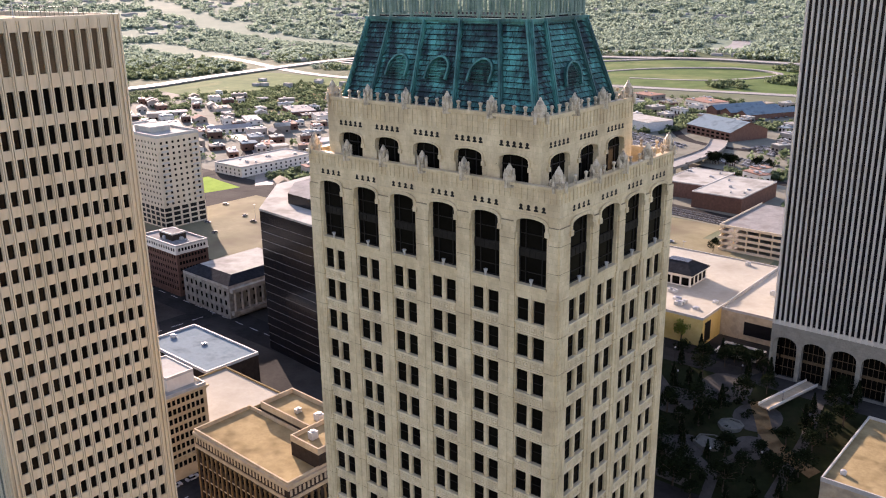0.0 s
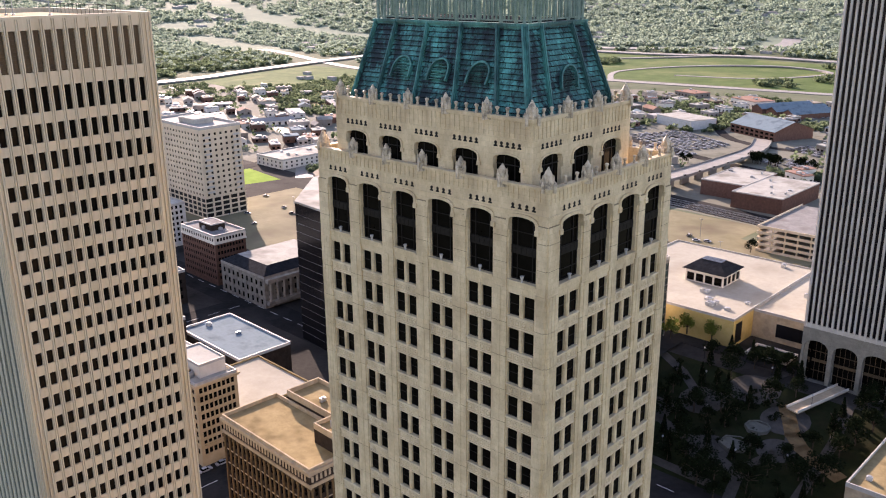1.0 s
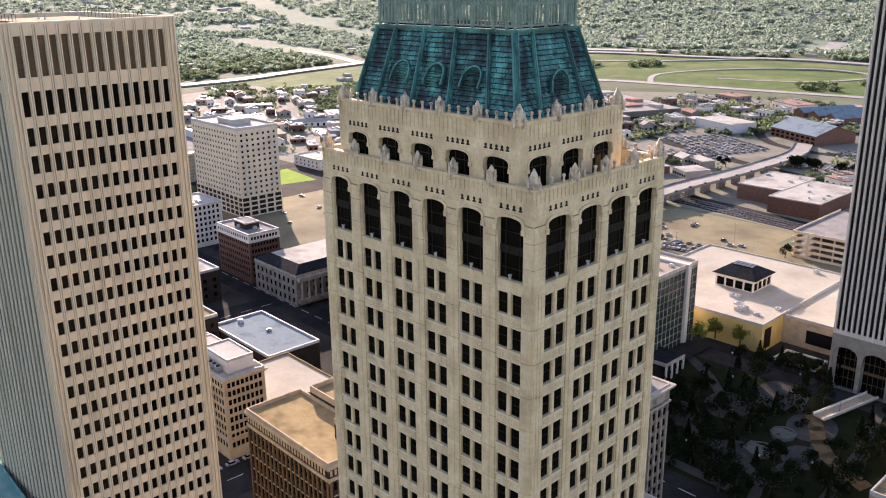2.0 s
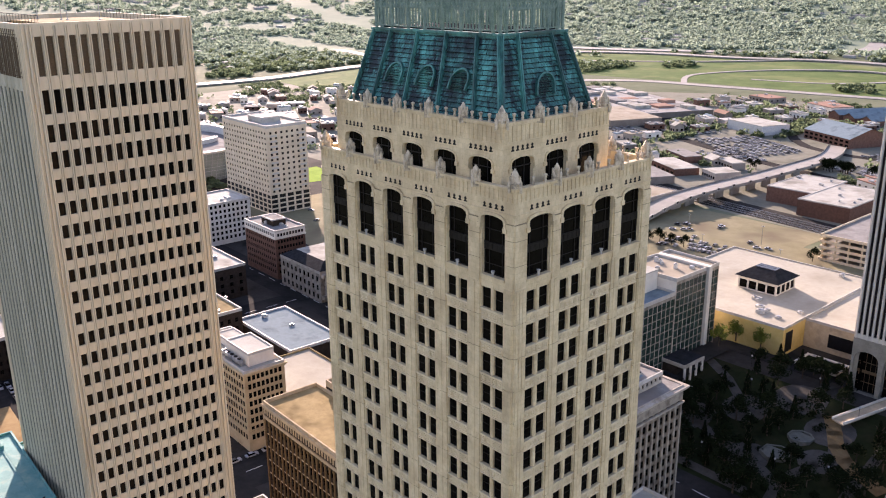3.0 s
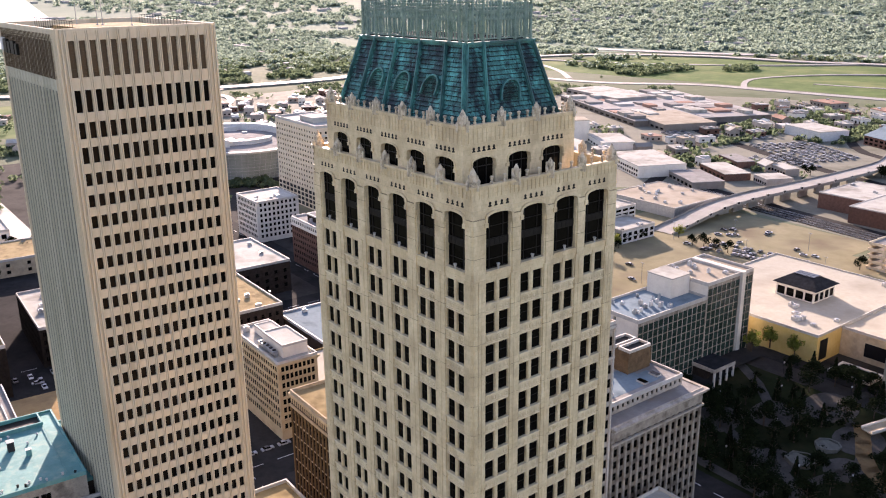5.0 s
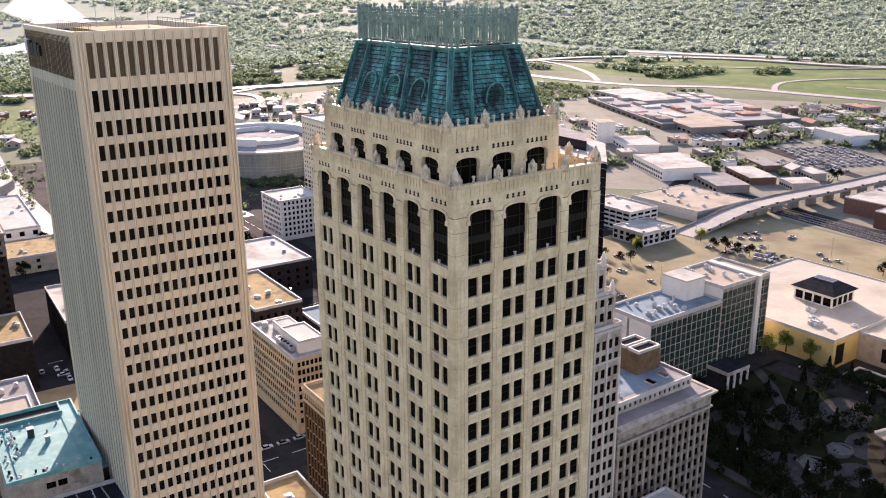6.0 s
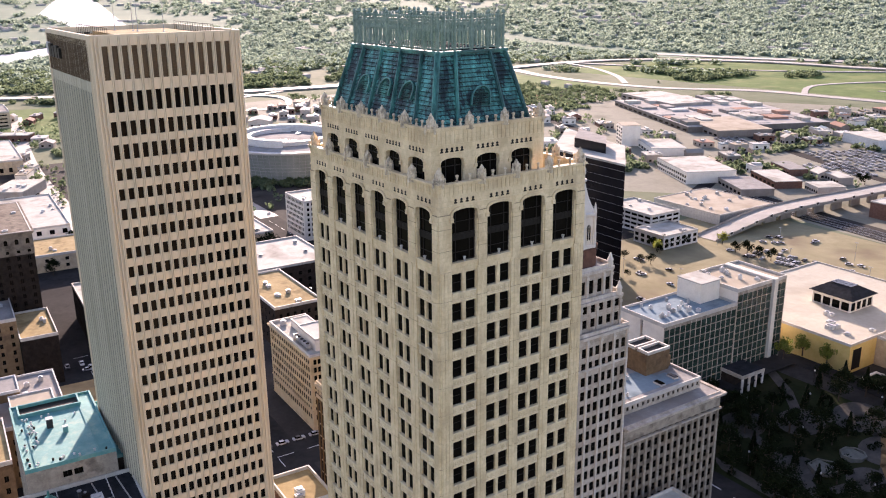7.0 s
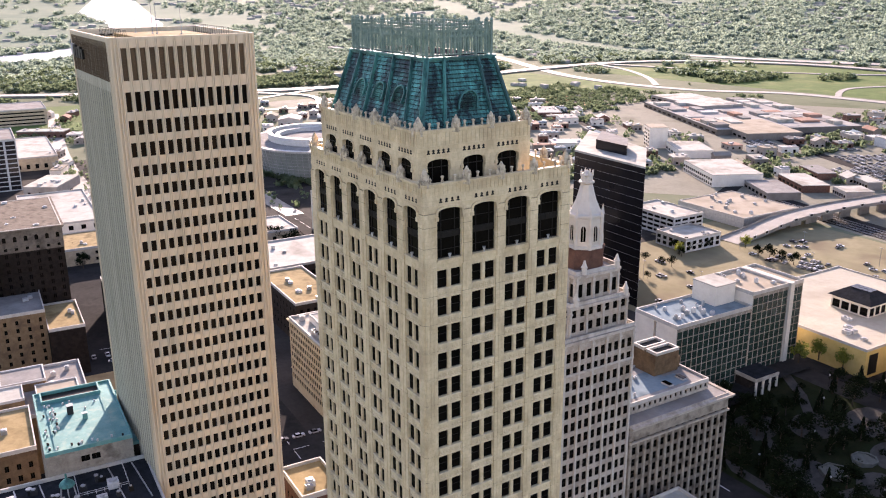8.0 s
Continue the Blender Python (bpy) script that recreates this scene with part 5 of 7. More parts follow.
for k in range(11):
    b = Build()
    b.turn([(0.9, 0), (0.8, 0.3), (0.7, 0.5), (0.62, 9.0), (0.85, 9.5)], 12, (-275.9, 146 + k * 3.9, 4.0))
    part("column", b, "limestone", court)
b = Build()
b.box(-277, 144, 2, -274.6, 187, 4.0)
b.box(-277, 144, 13.5, -274.6, 187, 15.5)
part("entablature", b, "limestone", court)

# ---- blocks west of the tower ----
bo = block("brick_office", "dark red brick office block with pale top storey", -355, -322, 145, 163, 27, "brick_red", "roof_grey", {"s": (14, 1.2, 1.4, 6, 3.4, 3.4, 1.7), "e": (9, 1.2, 1.4, 6, 3.4, 3.4, 1.7)}, "office building", single=False, units=4, seed=41)
b = Build()
for s_, U_, n_ in (("s", 33.3, 14), ("e", 18.3, 9)):
    pierced(b, side_origin(s_, -355.15, -321.85, 144.85, 163.15), s_, U_, 23.4, 27.0, spread(U_, n_, 1.2, 1.4), [(24.3, 26.0)], 0.12, 0, 1)
b.box(-355.4, 144.6, 22.9, -321.6, 163.4, 23.4)
part("top_storey", b, ("cream", "glass"), bo, "pale stone top storey")
block("brick_penthouse", "dark brick penthouse on the office roof", -345, -333, 150, 158, 30.5, "brick_dark", "roof_grey", {}, "penthouse", base=27.004, lip=0.3)
apt = block("apartment_tower", "cream concrete apartment tower with square windows over open garage floors", -503, -440, 208, 238, 61, "cream_warm", "roof_white", {"s": (16, 1.5, 2.0, 12, 15.5, 3.7, 1.5), "e": (7, 1.6, 2.0, 12, 15.5, 3.7, 1.6)}, "apartment tower", single=False, units=3, seed=42, lip=1.4)
# Dark backs close the garage gaps, standing in for the shade inside.
b = Build()
for s_, U_, n_ in (("s", 63.4, 11), ("e", 30.4, 5)):
    o_ = side_origin(s_, -503.2, -439.8, 207.8, 238.2)
    pierced(b, o_, s_, U_, 0, 14.6, spread(U_, n_, U_ / n_ * 0.78, 0.5), [(1.0, 3.6), (4.6, 7.0), (8.0, 10.4), (11.4, 13.8)], 0.19, 0, 1)
part("garage_storey", b, ("cream_warm", "frame_dark"), apt, "parking storeys with gaps closed by dark backs for inner shade")
for k in range(11):
    for y in (210, 231.5):
        b = Build()
        b.box(-440, y, 17.5 + 3.7 * k, -438.4, y + 4.5, 17.8 + 3.7 * k)
        b.box(-438.5, y, 17.8 + 3.7 * k, -438.4, y + 4.5, 18.8 + 3.7 * k)
        part("balcony", b, "frame_light", apt)
block("roof_plant_house", "white plant room on the apartment roof", -480, -460, 216, 230, 64.5, "roof_white", "roof_white", {}, "plant room", base=61.004, lip=0.3)
block("white_roof_house", "low house with blue-grey white-rimmed roof", -258, -213.5, 89.5, 113, 12, "brick_dark", "roof_blue", {}, "building", lip=0.8, lip_m="metal_white", units=2, seed=43)
block("beige_roof_house", "broad low house with beige membrane roof", -212, -177, 66, 97, 12, "brick_dark", "roof_hall", {}, "building", lip=0.7, units=1, seed=44, lip_m="roof_tan")
brown = block("brown_office", "orange-brown brick office block with tan piers and gravel roof", -136, -97, 37.5, 55, 40, "brick_dark", "roof_tan", {"s": (18, 1.0, 1.4, 9, 4, 3.7, 1.9), "e": (8, 1.0, 1.4, 9, 4, 3.7, 1.9)}, "office building", units=0, seed=45, lip_m="tan_stone")
for side, n_b, U in (("s", 18, 39.0), ("e", 8, 17.5)):
    o = side_origin(side, -136, -97, 37.5, 55)
    cols = spread(U, n_b, 1.0, 1.4)
    f = Build()
    f.box(-0.25, -0.28, 3.2, 0.25, 0.0, 36.2)
    f.box(-0.44, -0.34, 35.3, 0.44, 0.0, 35.8)
    pier_b = f.mesh("pilaster", "walk_brick")
    for k in range(n_b + 1):
        put(pier_b, brown, on_wall(o, side, 0.5 if k == 0 else (U - 0.5 if k == n_b else (cols[k - 1][1] + cols[k][0]) / 2), 0))
    b = Build()
    for k in range(n_b - 1):
        for za in (7.2 + 3.7 * j for j in range(8)):
            wall_box(b, o, side, cols[k][0] - 0.1, cols[k][1] + 0.1, za - 1.0, za - 0.75, 0.0, 0.12)
    part("sill_course", b, "tan_stone", brown, kind="stuff")
    for za, zb, q in ((36.2, 37.0, 0.3), (39.2, 39.6, 0.45), (39.6, 40.3, 0.7)):
        b = Build()
        wall_box(b, o, side, 0, U + (0.7 if side == "s" else 0.0), za, zb, 0.0, q)
        part("cornice", b, "tan_stone", brown)
    b = Build()
    k = 0
    while 0.8 + k * 1.3 < U - 0.5:
        wall_box(b, o, side, 0.5 + k * 1.3, 1.1 + k * 1.3, 37.4, 38.8, 0.0, 0.12)
        k += 1
    part("frieze", b, "tan_stone", brown, "row of tan panels under the cornice")
corner = block("corner_office", "cream brick corner office with white roof plant", -213, -174, 50, 65, 30, "cream_brick", "roof_white", {"s": (20, 1.15, 1.2, 8, 4.4, 3.2, 2.0), "e": (8, 1.15, 1.2, 8, 4.4, 3.2, 2.0)}, "office building", units=4, seed=46)
block("roof_plant_house", "pale rendered plant house on the corner office roof", -194, -178, 54, 63.5, 34.6, "cream", "roof_white", {}, "plant room", base=30.004, lip=0.4)
block("roof_plant_house", "low white plant house on the corner office roof", -206, -195.5, 56, 63, 32.8, "cream", "roof_white", {}, "plant room", base=30.004, lip=0.3)
cooler = thing("cooling_unit", "long grey cooling unit on steel legs on a flat roof", "cooling unit")
for k in range(5):
    b = Build()
    b.box(-193 + k * 2.6, 51.6, 30.9, -190.7 + k * 2.6, 53.2, 32.2)
    part("casing", b, "metal", cooler)
    b = Build()
    b.turn([(0.65, 0), (0.65, 0.3), (0.5, 0.35)], 10, (-191.85 + k * 2.6, 52.4, 32.2))
    part("fan_cowl", b, "frame_dark", cooler)
for k in range(6):
    b = Build()
    b.box(-193 + k * 2.55, 51.7, 30.0, -192.85 + k * 2.55, 53.1, 30.9)
    part("leg", b, "metal", cooler)
for z, q, h in ((7.9, 0.25, 0.4), (28.9, 0.4, 0.5), (29.45, 0.8, 0.5)):
    b = Build()
    b.box(-213 - q, 50 - q, z, -174 + q, 50.3, z + h)
    b.box(-174.3, 50.3, z, -174 + q, 65 + q, z + h)
    part("cornice", b, "cream_brick", corner)
# Walls in the darker grey: their shade put into the colour.
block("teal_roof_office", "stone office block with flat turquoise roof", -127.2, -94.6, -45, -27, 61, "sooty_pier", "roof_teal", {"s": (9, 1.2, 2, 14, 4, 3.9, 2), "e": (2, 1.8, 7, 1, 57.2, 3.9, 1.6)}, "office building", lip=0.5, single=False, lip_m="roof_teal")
block("teal_roof_annex", "narrow annex with turquoise roof against the tower", -128, -98, -26.9, -21.6, 57, "brick_dark", "roof_teal", {}, "building", lip=0.4, lip_m="roof_teal")
block("low_tan_house", "low house with tan flat roof by the park", -13, 30, 160, 206, 13.0, "tan_stone", "roof_tan", {}, "building", units=3, seed=47)

# ---- arena ----
arena = thing("arena", "silver oval arena with curved glass front and white spiral bands", "arena")
AC, AR = (-628, 222), (66, 58)


def oval(b, r0, z0, r1, z1, a0=0.0, a1=360.0, n=64, m=0):
    for k in range(n):
        p, q = radians(a0 + (a1 - a0) * k / n), radians(a0 + (a1 - a0) * (k + 1) / n)
        b.face([(AC[0] + AR[0] * r * math.cos(a), AC[1] + AR[1] * r * math.sin(a), z) for r, z, a in ((r0, z0, p), (r0, z0, q), (r1, z1, q), (r1, z1, p))], m)


b = Build()
oval(b, 0.90, 0, 1.02, 25)
part("glass_front", b, "glass_blue", arena, "curved green-grey glass front")
for k in range(72):
    a = 2 * math.pi * k / 72
    b = Build()
    b.beam((AC[0] + AR[0] * 0.905 * math.cos(a), AC[1] + AR[1] * 0.905 * math.sin(a), 0), (AC[0] + AR[0] * 1.025 * math.cos(a), AC[1] + AR[1] * 1.025 * math.sin(a), 25), 0.22, 0.22)
    part("mullion", b, "metal", arena)
for z in range(3, 25, 3):
    b = Build()
    oval(b, 0.906 + 0.12 * z / 25, z, 0.908 + 0.12 * z / 25, z + 0.35)
    part("glazing_rail", b, "metal", arena)
b = Build()
oval(b, 1.04, 24.6, 1.05, 26.2)
oval(b, 1.05, 26.2, 1.0, 26.6)
oval(b, 1.0, 24.6, 1.04, 24.6)
part("metal_band", b, "metal_white", arena, "bright rim round the roof")
b = Build()
oval(b, 1.0, 26.3, 0.72, 27.0)
oval(b, 0.72, 27.0, 0.0, 28.5)
part("roof", b, "roof_grey", arena, "grey metal roof")
for r0, h, a0, a1 in ((0.72, 6.5, 60, 330), (0.60, 4.0, 150, 400)):
    b = Build()
    oval(b, r0, 27.0, r0 + 0.015, 27.0 + h, a0, a1)
    oval(b, r0 + 0.015, 27.0 + h, r0 - 0.05, 27.2 + h, a0, a1)
    oval(b, r0 - 0.05, 27.2 + h, r0 - 0.04, 27.0, a0, a1)
    part("spiral_band", b, "metal_white", arena, "white curved band winding over the roof")
roof_units(AC[0] - 25, AC[0] + 25, AC[1] - 22, AC[1] + 22, 27.6, 4, 91, (3, 7))

# ---- park furniture ----
for x, y, r, n in ((-49.6, 185.6, 4.2, 8), (-51.9, 174, 5.0, 6)):
    p = thing("park_pool", "shallow park pool with pale kerb", "pool", "park pools")
    z = rise(x, y)
    b = Build()
    b.turn([(r, -0.6), (r, 0.9), (r - 0.6, 0.9), (r - 0.6, 0.55)], n, (x, y, z))
    part("rim", b, "pool", p)
    b = Build()
    b.turn([(r - 0.65, -0.3), (r - 0.65, 0.5)], n, (x, y, z))
    part("basin", b, "pool", p)
walk_line = [(-47, 201), (-42.5, 194), (-39, 188), (-34, 183), (-28, 179.5), (-20, 176)]
for (xa, ya), (xb, yb) in zip(walk_line, walk_line[1:]):
    d = Vector((xb - xa, yb - ya)).normalized()
    s = Vector((d.y, -d.x)) * 2.4
    d = d * 1.2
    # Warm tan puts the sun's orange light into the walk's colour.
    draped("plaza", "curving park walk in a warm tan standing in for sunlight", [(xa - d.x + s.x, ya - d.y + s.y), (xb + d.x + s.x, yb + d.y + s.y), (xb + d.x - s.x, yb + d.y - s.y), (xa - d.x - s.x, ya - d.y - s.y)], "walk_brick", 0.16)
ramp = thing("foot_bridge", "pale footbridge leading down from the terrace into the park", "bridge")
b = Build()
b.beam((-36.0, 222.0, 11.9), (-43.5, 197.5, 10.2), 4.4, 0.5)
part("deck", b, "tan_stone", ramp)
for q in (-2.3, 2.3):
    b = Build()
    b.beam((-36.0 + q * 0.92, 222.0 - q * 0.28, 12.5), (-43.5 + q * 0.92, 197.5 - q * 0.28, 10.8), 0.3, 0.9)
    part("parapet", b, "cream", ramp)
pond = thing("sunken_court", "dark sunken planting court with pale kerb", "court")
b = Build()
for q in (rect(-75, -58.6, 230, 230.8), rect(-75, -58.6, 240.2, 241), rect(-75, -74.2, 230.8, 240.2), rect(-59.4, -58.6, 230.8, 240.2)):
    b.prism(q, 10.9, 11.8)
part("kerb", b, "cream", pond)
b = Build()
b.prism(rect(-74.2, -59.4, 230.8, 240.2), 10.9, 11.3)
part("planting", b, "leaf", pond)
rnd = random.Random(4)
for x, y in ((-98, 196), (-90, 184), (-76, 200), (-66, 182), (-48, 166), (-34, 172), (-58, 214), (-84, 214), (-70, 160), (-40, 205)):
    p = thing("park_lamp", "black park lamp post with a pale globe", "lamp post", "park lamps")
    z = rise(x, y)
    b = Build()
    b.turn([(0.14, 0), (0.09, 0.4), (0.07, 4.2)], 6, (x, y, z))
    part("post", b, "frame_dark", p)
    b = Build()
    b.turn([(0.12, 4.2), (0.32, 4.45), (0.32, 4.7), (0.1, 4.95)], 8, (x, y, z))
    part("globe", b, "metal_white", p)
for k in range(75):
    x, y = rnd.uniform(-102, -22), rnd.uniform(152, 210)
    p = thing("shrub", "low dark rounded shrub in the park", "shrub", "park shrubs")
    b = Build()
    for j in range(90):
        v = Vector((rnd.gauss(0, 1), rnd.gauss(0, 1), abs(rnd.gauss(0, 0.7)))).normalized() * rnd.uniform(0.8, 1.6)
        u = Vector((rnd.gauss(0, 1), rnd.gauss(0, 1), rnd.gauss(0, 1))).normalized() * 0.3
        w = u.cross(Vector((rnd.gauss(0, 1), rnd.gauss(0, 1), rnd.gauss(0, 1)))).normalized() * 0.22
        c = Vector((x, y, rise(x, y) + 0.1)) + v
        b.face([c - u, c - w, c + u, c + w])
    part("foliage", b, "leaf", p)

# ---- old houses west of the concrete tower ----
def old_house(label, x0, x1, y0, y1, z, crown_m, shaft_m, n_e, n_s, floors, seed):
    t = block("old_office", label, x0, x1, y0, y1, z - 0.9, shaft_m, "roof_grey", {"e": (n_e, 1.3, 1.6, floors, 4, 3.5, 1.9), "s": (n_s, 1.3, 1.6, floors, 4, 3.5, 1.9)}, "office building", units=5, seed=seed, single=False)
    b = Build()
    for za, h, q in ((z - 8.2, 0.5, 0.35), (z - 1.2, 0.5, 0.6), (z - 0.68, 0.5, 1.0)):
        b.box(x0 - q, y0 - q, za, x1 + q, y1 + q, za + h)
    part("cornice", b, crown_m, t)
    for side in "senw":
        U = (x1 - x0 if side in "sn" else y1 - y0) + 0.3
        n = n_s if side in "sn" else n_e
        b = Build()
        arched_wall(b, side_origin(side, x0 - 0.15, x1 + 0.15, y0 - 0.15, y1 + 0.15), side, U, z - 10.5, z - 1.2, spread(U, n, 1.5, 1.5), z - 5.6, z - 4.0, z - 3.2, 0.12)
        part("crown", b, crown_m, t, "pale carved top storeys with arched windows")
        g = Build()
        for u0, u1 in spread(U, n, 1.5, 1.5):
            wall_box(g, side_origin(side, x0, x1, y0, y1), side, u0, u1, z - 6, z - 3, 0.0, 0.03)
            wall_box(g, side_origin(side, x0, x1, y0, y1), side, u0 + 0.1, u1 - 0.1, z - 9.5, z - 7.6, 0.1, 0.19)
        part("crown_window", g, "glass", t, kind="stuff")
    return t


old_house("dark brick office with pale ornate top storeys", -372, -311, -52, -21.5, 59, "sooty_stone", "brick_black", 7, 13, 14, 51)
old_house("dark brick office with pale ornate top storeys", -330, -296, -86, -54, 58, "sooty_stone", "brick_black", 9, 9, 14, 52)
block("brown_brick_house", "brown brick house with paired windows", -340, -283, -80, -34.5, 29, "brick_tan", "roof_grey", {"e": (10, 1.2, 1.6, 7, 3, 3.6, 1.9), "s": (12, 1.2, 1.6, 7, 3, 3.6, 1.9)}, "office building", units=6, seed=53, single=False)
block("low_brick_house", "dark brick house with a tan flat roof", -310.5, -276, -34.4, -20, 22, "brick_black", "roof_tan", {}, "building", units=2, seed=54)
block("flat_roof_house", "low house with grey flat roof and white rims", -238, -196, -62, -27, 22, "brick_tan", "roof_grey", {"e": (9, 1.2, 1.6, 4, 4, 4.0, 2.0)}, "building", lip_m="metal_white", units=9, seed=55, single=False)
block("flat_roof_house", "tan brick house with cornice and dark windows", -196, -165, -75, -47, 26, "brick_brown", "roof_tan", {"e": (8, 1.2, 1.6, 5, 4, 4.0, 2.0), "s": (9, 1.2, 1.6, 5, 4, 4.0, 2.0)}, "building", units=3, seed=56, single=False)
block("lattice_office", "dark glass office with a white structural lattice", -745, -680, -75, -22, 42, "metal_white", "roof_grey", {"e": (6, 7.2, 0.8, 11, 1.0, 3.7, 3.0), "s": (6, 9, 0.8, 11, 1.0, 3.7, 3.0)}, "office building", single=False, glass="black_glass")
block("white_roof_school", "pale low house with broad white roof", -600, -500, -30, 16, 12, "cream", "roof_white", {"e": (6, 3.0, 2, 2, 2, 5, 3)}, "building", single=False, units=4, seed=57)
block("white_hall", "broad low hall with pale roof and deep eaves", -880, -760, -60, 14, 12, "tan_stone", "roof_white", {"e": (10, 3.0, 2, 1, 2, 5, 4)}, "hall", single=False, units=4, seed=58)
block("car_park_block", "long beige car park with banded decks", -1130, -1056, -60, 30, 19, "tan_stone", "roof_grey", {"e": (1, 84, 3, 4, 2, 4.2, 1.6)}, "car park", single=False)
block("low_tan_hall", "low tan house with flat roof", -480, -440, -20, 30, 10, "tan_stone", "roof_tan", {"e": (5, 2.0, 2, 2, 2, 4, 2)}, "building", single=False, units=3, seed=59)
block("white_apartments", "white and grey apartment block with narrow windows", -430, -400, 144, 172, 26, "white_stone", "roof_white", {"e": (9, 1.5, 2, 7, 3, 3.4, 2.0), "s": (12, 1.5, 2, 7, 3, 3.4, 2.0)}, "apartment block", units=5, seed=60, single=False)
block("brick_house", "dark brick house with pale rimmed roof", -300, -250, 66, 88, 20, "brick_dark", "roof_tan", {"e": (6, 1.4, 2, 4, 3, 4, 2), "s": (11, 1.4, 2, 4, 3, 4, 2)}, "building", units=6, seed=61)
block("long_brick_house", "long grey brick house with white roof", -360, -312, 60, 122, 17, "brick_dark", "roof_white", {"e": (12, 1.8, 2, 3, 3, 4, 2), "s": (9, 1.8, 2, 3, 3, 4, 2)}, "building", units=8, seed=62)
block("small_white_house", "low house with white membrane roof", -440, -405, 88, 125, 9, "tan_stone", "roof_white", {"e": (6, 2.4, 2, 1, 2, 4, 4)}, "building", units=3, seed=63, single=False)
block("tan_roof_annex", "low brick annex with sunken tan roof", -117, -100, 14, 26, 26, "brick_red", "roof_tan", {"s": (5, 1.2, 1.6, 6, 3, 3.6, 1.9)}, "building", units=2, seed=64)
block("dark_yard_house", "dark roofed low house crowded with vents", -99.5, -70, 14, 30, 20, "brick_dark", "roof_dark", {}, "building", units=10, seed=65)
block("rear_brown_wing", "brown brick wing with sunken tan roof", -131, -108, 55.2, 66, 42, "brick_dark", "roof_tan", {"e": (4, 1.2, 1.6, 9, 4, 3.7, 1.9)}, "building", lip=1.2, lip_m="tan_stone", units=2, seed=66, single=False)
block("rear_brown_wing", "dark brick wing beside the tan roof", -107.5, -97, 47, 62, 44, "brick_dark", "roof_tan", {"e": (4, 1.2, 1.6, 9, 4, 3.7, 1.9), "s": (3, 1.2, 1.6, 9, 4, 3.7, 1.9)}, "building", lip=1.0, lip_m="tan_stone", units=2, seed=67, single=False)
block("white_roof_corner", "low house with white roof beside the stone block", -57, -30, 72, 109, 20, "tan_stone", "roof_white", {"e": (9, 1.6, 2, 4, 3, 4, 2)}, "building", units=2, seed=68, single=False)
block("stepped_stone_house", "grey stone house with railed terrace roof", -94.3, -74, -60, -24.5, 54.5, "sooty_pier", "roof_dark", {"e": (6, 1.2, 1.6, 11, 4, 3.9, 2), "s": (4, 1.2, 1.6, 11, 4, 3.9, 2)}, "building", units=5, seed=69)
block("white_office", "white four-storey office with ribbon windows", -316, -274, 322, 348, 13, "metal_white", "roof_white", {"e": (4, 5, 1, 4, 1.5, 3, 1.6), "s": (7, 5, 1, 4, 1.5, 3, 1.6)}, "office building", single=False, units=3, seed=70)
block("white_office_wing", "low white office wing with large windows", -273, -248, 306, 336, 8, "metal_white", "roof_white", {"e": (6, 3, 1, 2, 1.2, 3.2, 2.2), "s": (5, 3, 1, 2, 1.2, 3.2, 2.2)}, "office building", single=False, units=3, seed=71)
block("tan_roof_depot", "broad depot with sandy flat roof and skylights", -325, -266, 378, 433, 7, "metal", "roof_beige", {}, "warehouse", lip=0.4, units=14, seed=72)
block("sports_shed", "white shed with flat pale roof", -553, -516, 326, 402, 8, "cream", "roof_white", {"e": (14, 1.8, 3, 2, 1.5, 3.2, 1.6), "s": (6, 1.8, 3, 2, 1.5, 3.2, 1.6)}, "warehouse", single=False, units=6, seed=73)

# details of the turquoise roof
def roof_block(name, label, cat, x0, x1, y0, y1, z0, z1, m, group=""):
    t = thing(name, label, cat, group)
    b = Build()
    b.box(x0, y0, z0, x1, y1, z1)
    part("casing", b, m, t)
    b = Build()
    b.box(x0 - 0.1, y0 - 0.1, z1, x1 + 0.1, y1 + 0.1, z1 + 0.12)
    part("cap", b, "metal", t)


well = thing("roof_well", "plant well in the turquoise roof: a rim round a flush dark shade sheet", "roof well")
b = Build()
for q in ((-126.0, -43.6, -121.0, -43.2), (-126.0, -30.4, -121.0, -30.0), (-126.4, -43.6, -126.0, -30.0), (-121.0, -43.6, -120.6, -30.0)):
    b.box(q[0], q[1], 61, q[2], q[3], 62.0)
part("rim", b, "roof_teal", well)
# Flush dark sheet stands in for the shaded depth of the well.
b = Build()
b.box(-126.0, -43.2, 61.004, -121.0, -30.4, 61.05)
part("floor", b, "frame_dark", well)
roof_block("black_vent", "black louvred roof vent on the turquoise roof", "vent", -113.6, -112.2, -38.5, -37.2, 61, 63.4, "rubber")
roof_block("roof_vent", "small turquoise roof vent", "vent", -109.0, -108.2, -35.6, -34.6, 61, 62.6, "roof_teal")
rnd = random.Random(9)
for k in range(44):
    x, y = (rnd.uniform(-120, -97), rnd.uniform(-44.3, -41)) if k % 2 else ((rnd.uniform(-119, -110), rnd.uniform(-43, -32)) if k % 4 else (rnd.uniform(-97, -95.2), rnd.uniform(-44, -28)))
    p = thing("roof_stub", "small dark pipe stub on the turquoise roof", "pipe", "roof stubs")
    b = Build()
    b.turn([(0.22, 0), (0.22, 0.5), (0.3, 0.55), (0.1, 0.7)], 6, (x, y, 61))
    part("pipe", b, "metal_white" if k % 3 else "frame_dark", p)
for y in (-30.2, -42.5):
    p = thing("roof_pipe", "thin pipe run along the roof edge", "pipe")
    b = Build()
    b.beam((-120, y, 61.4), (-96.5, y, 61.4), 0.16, 0.16)
    part("run", b, "roof_teal", p)
cup = thing("cupola", "small green copper cupola on a steel frame", "cupola")
b = Build()
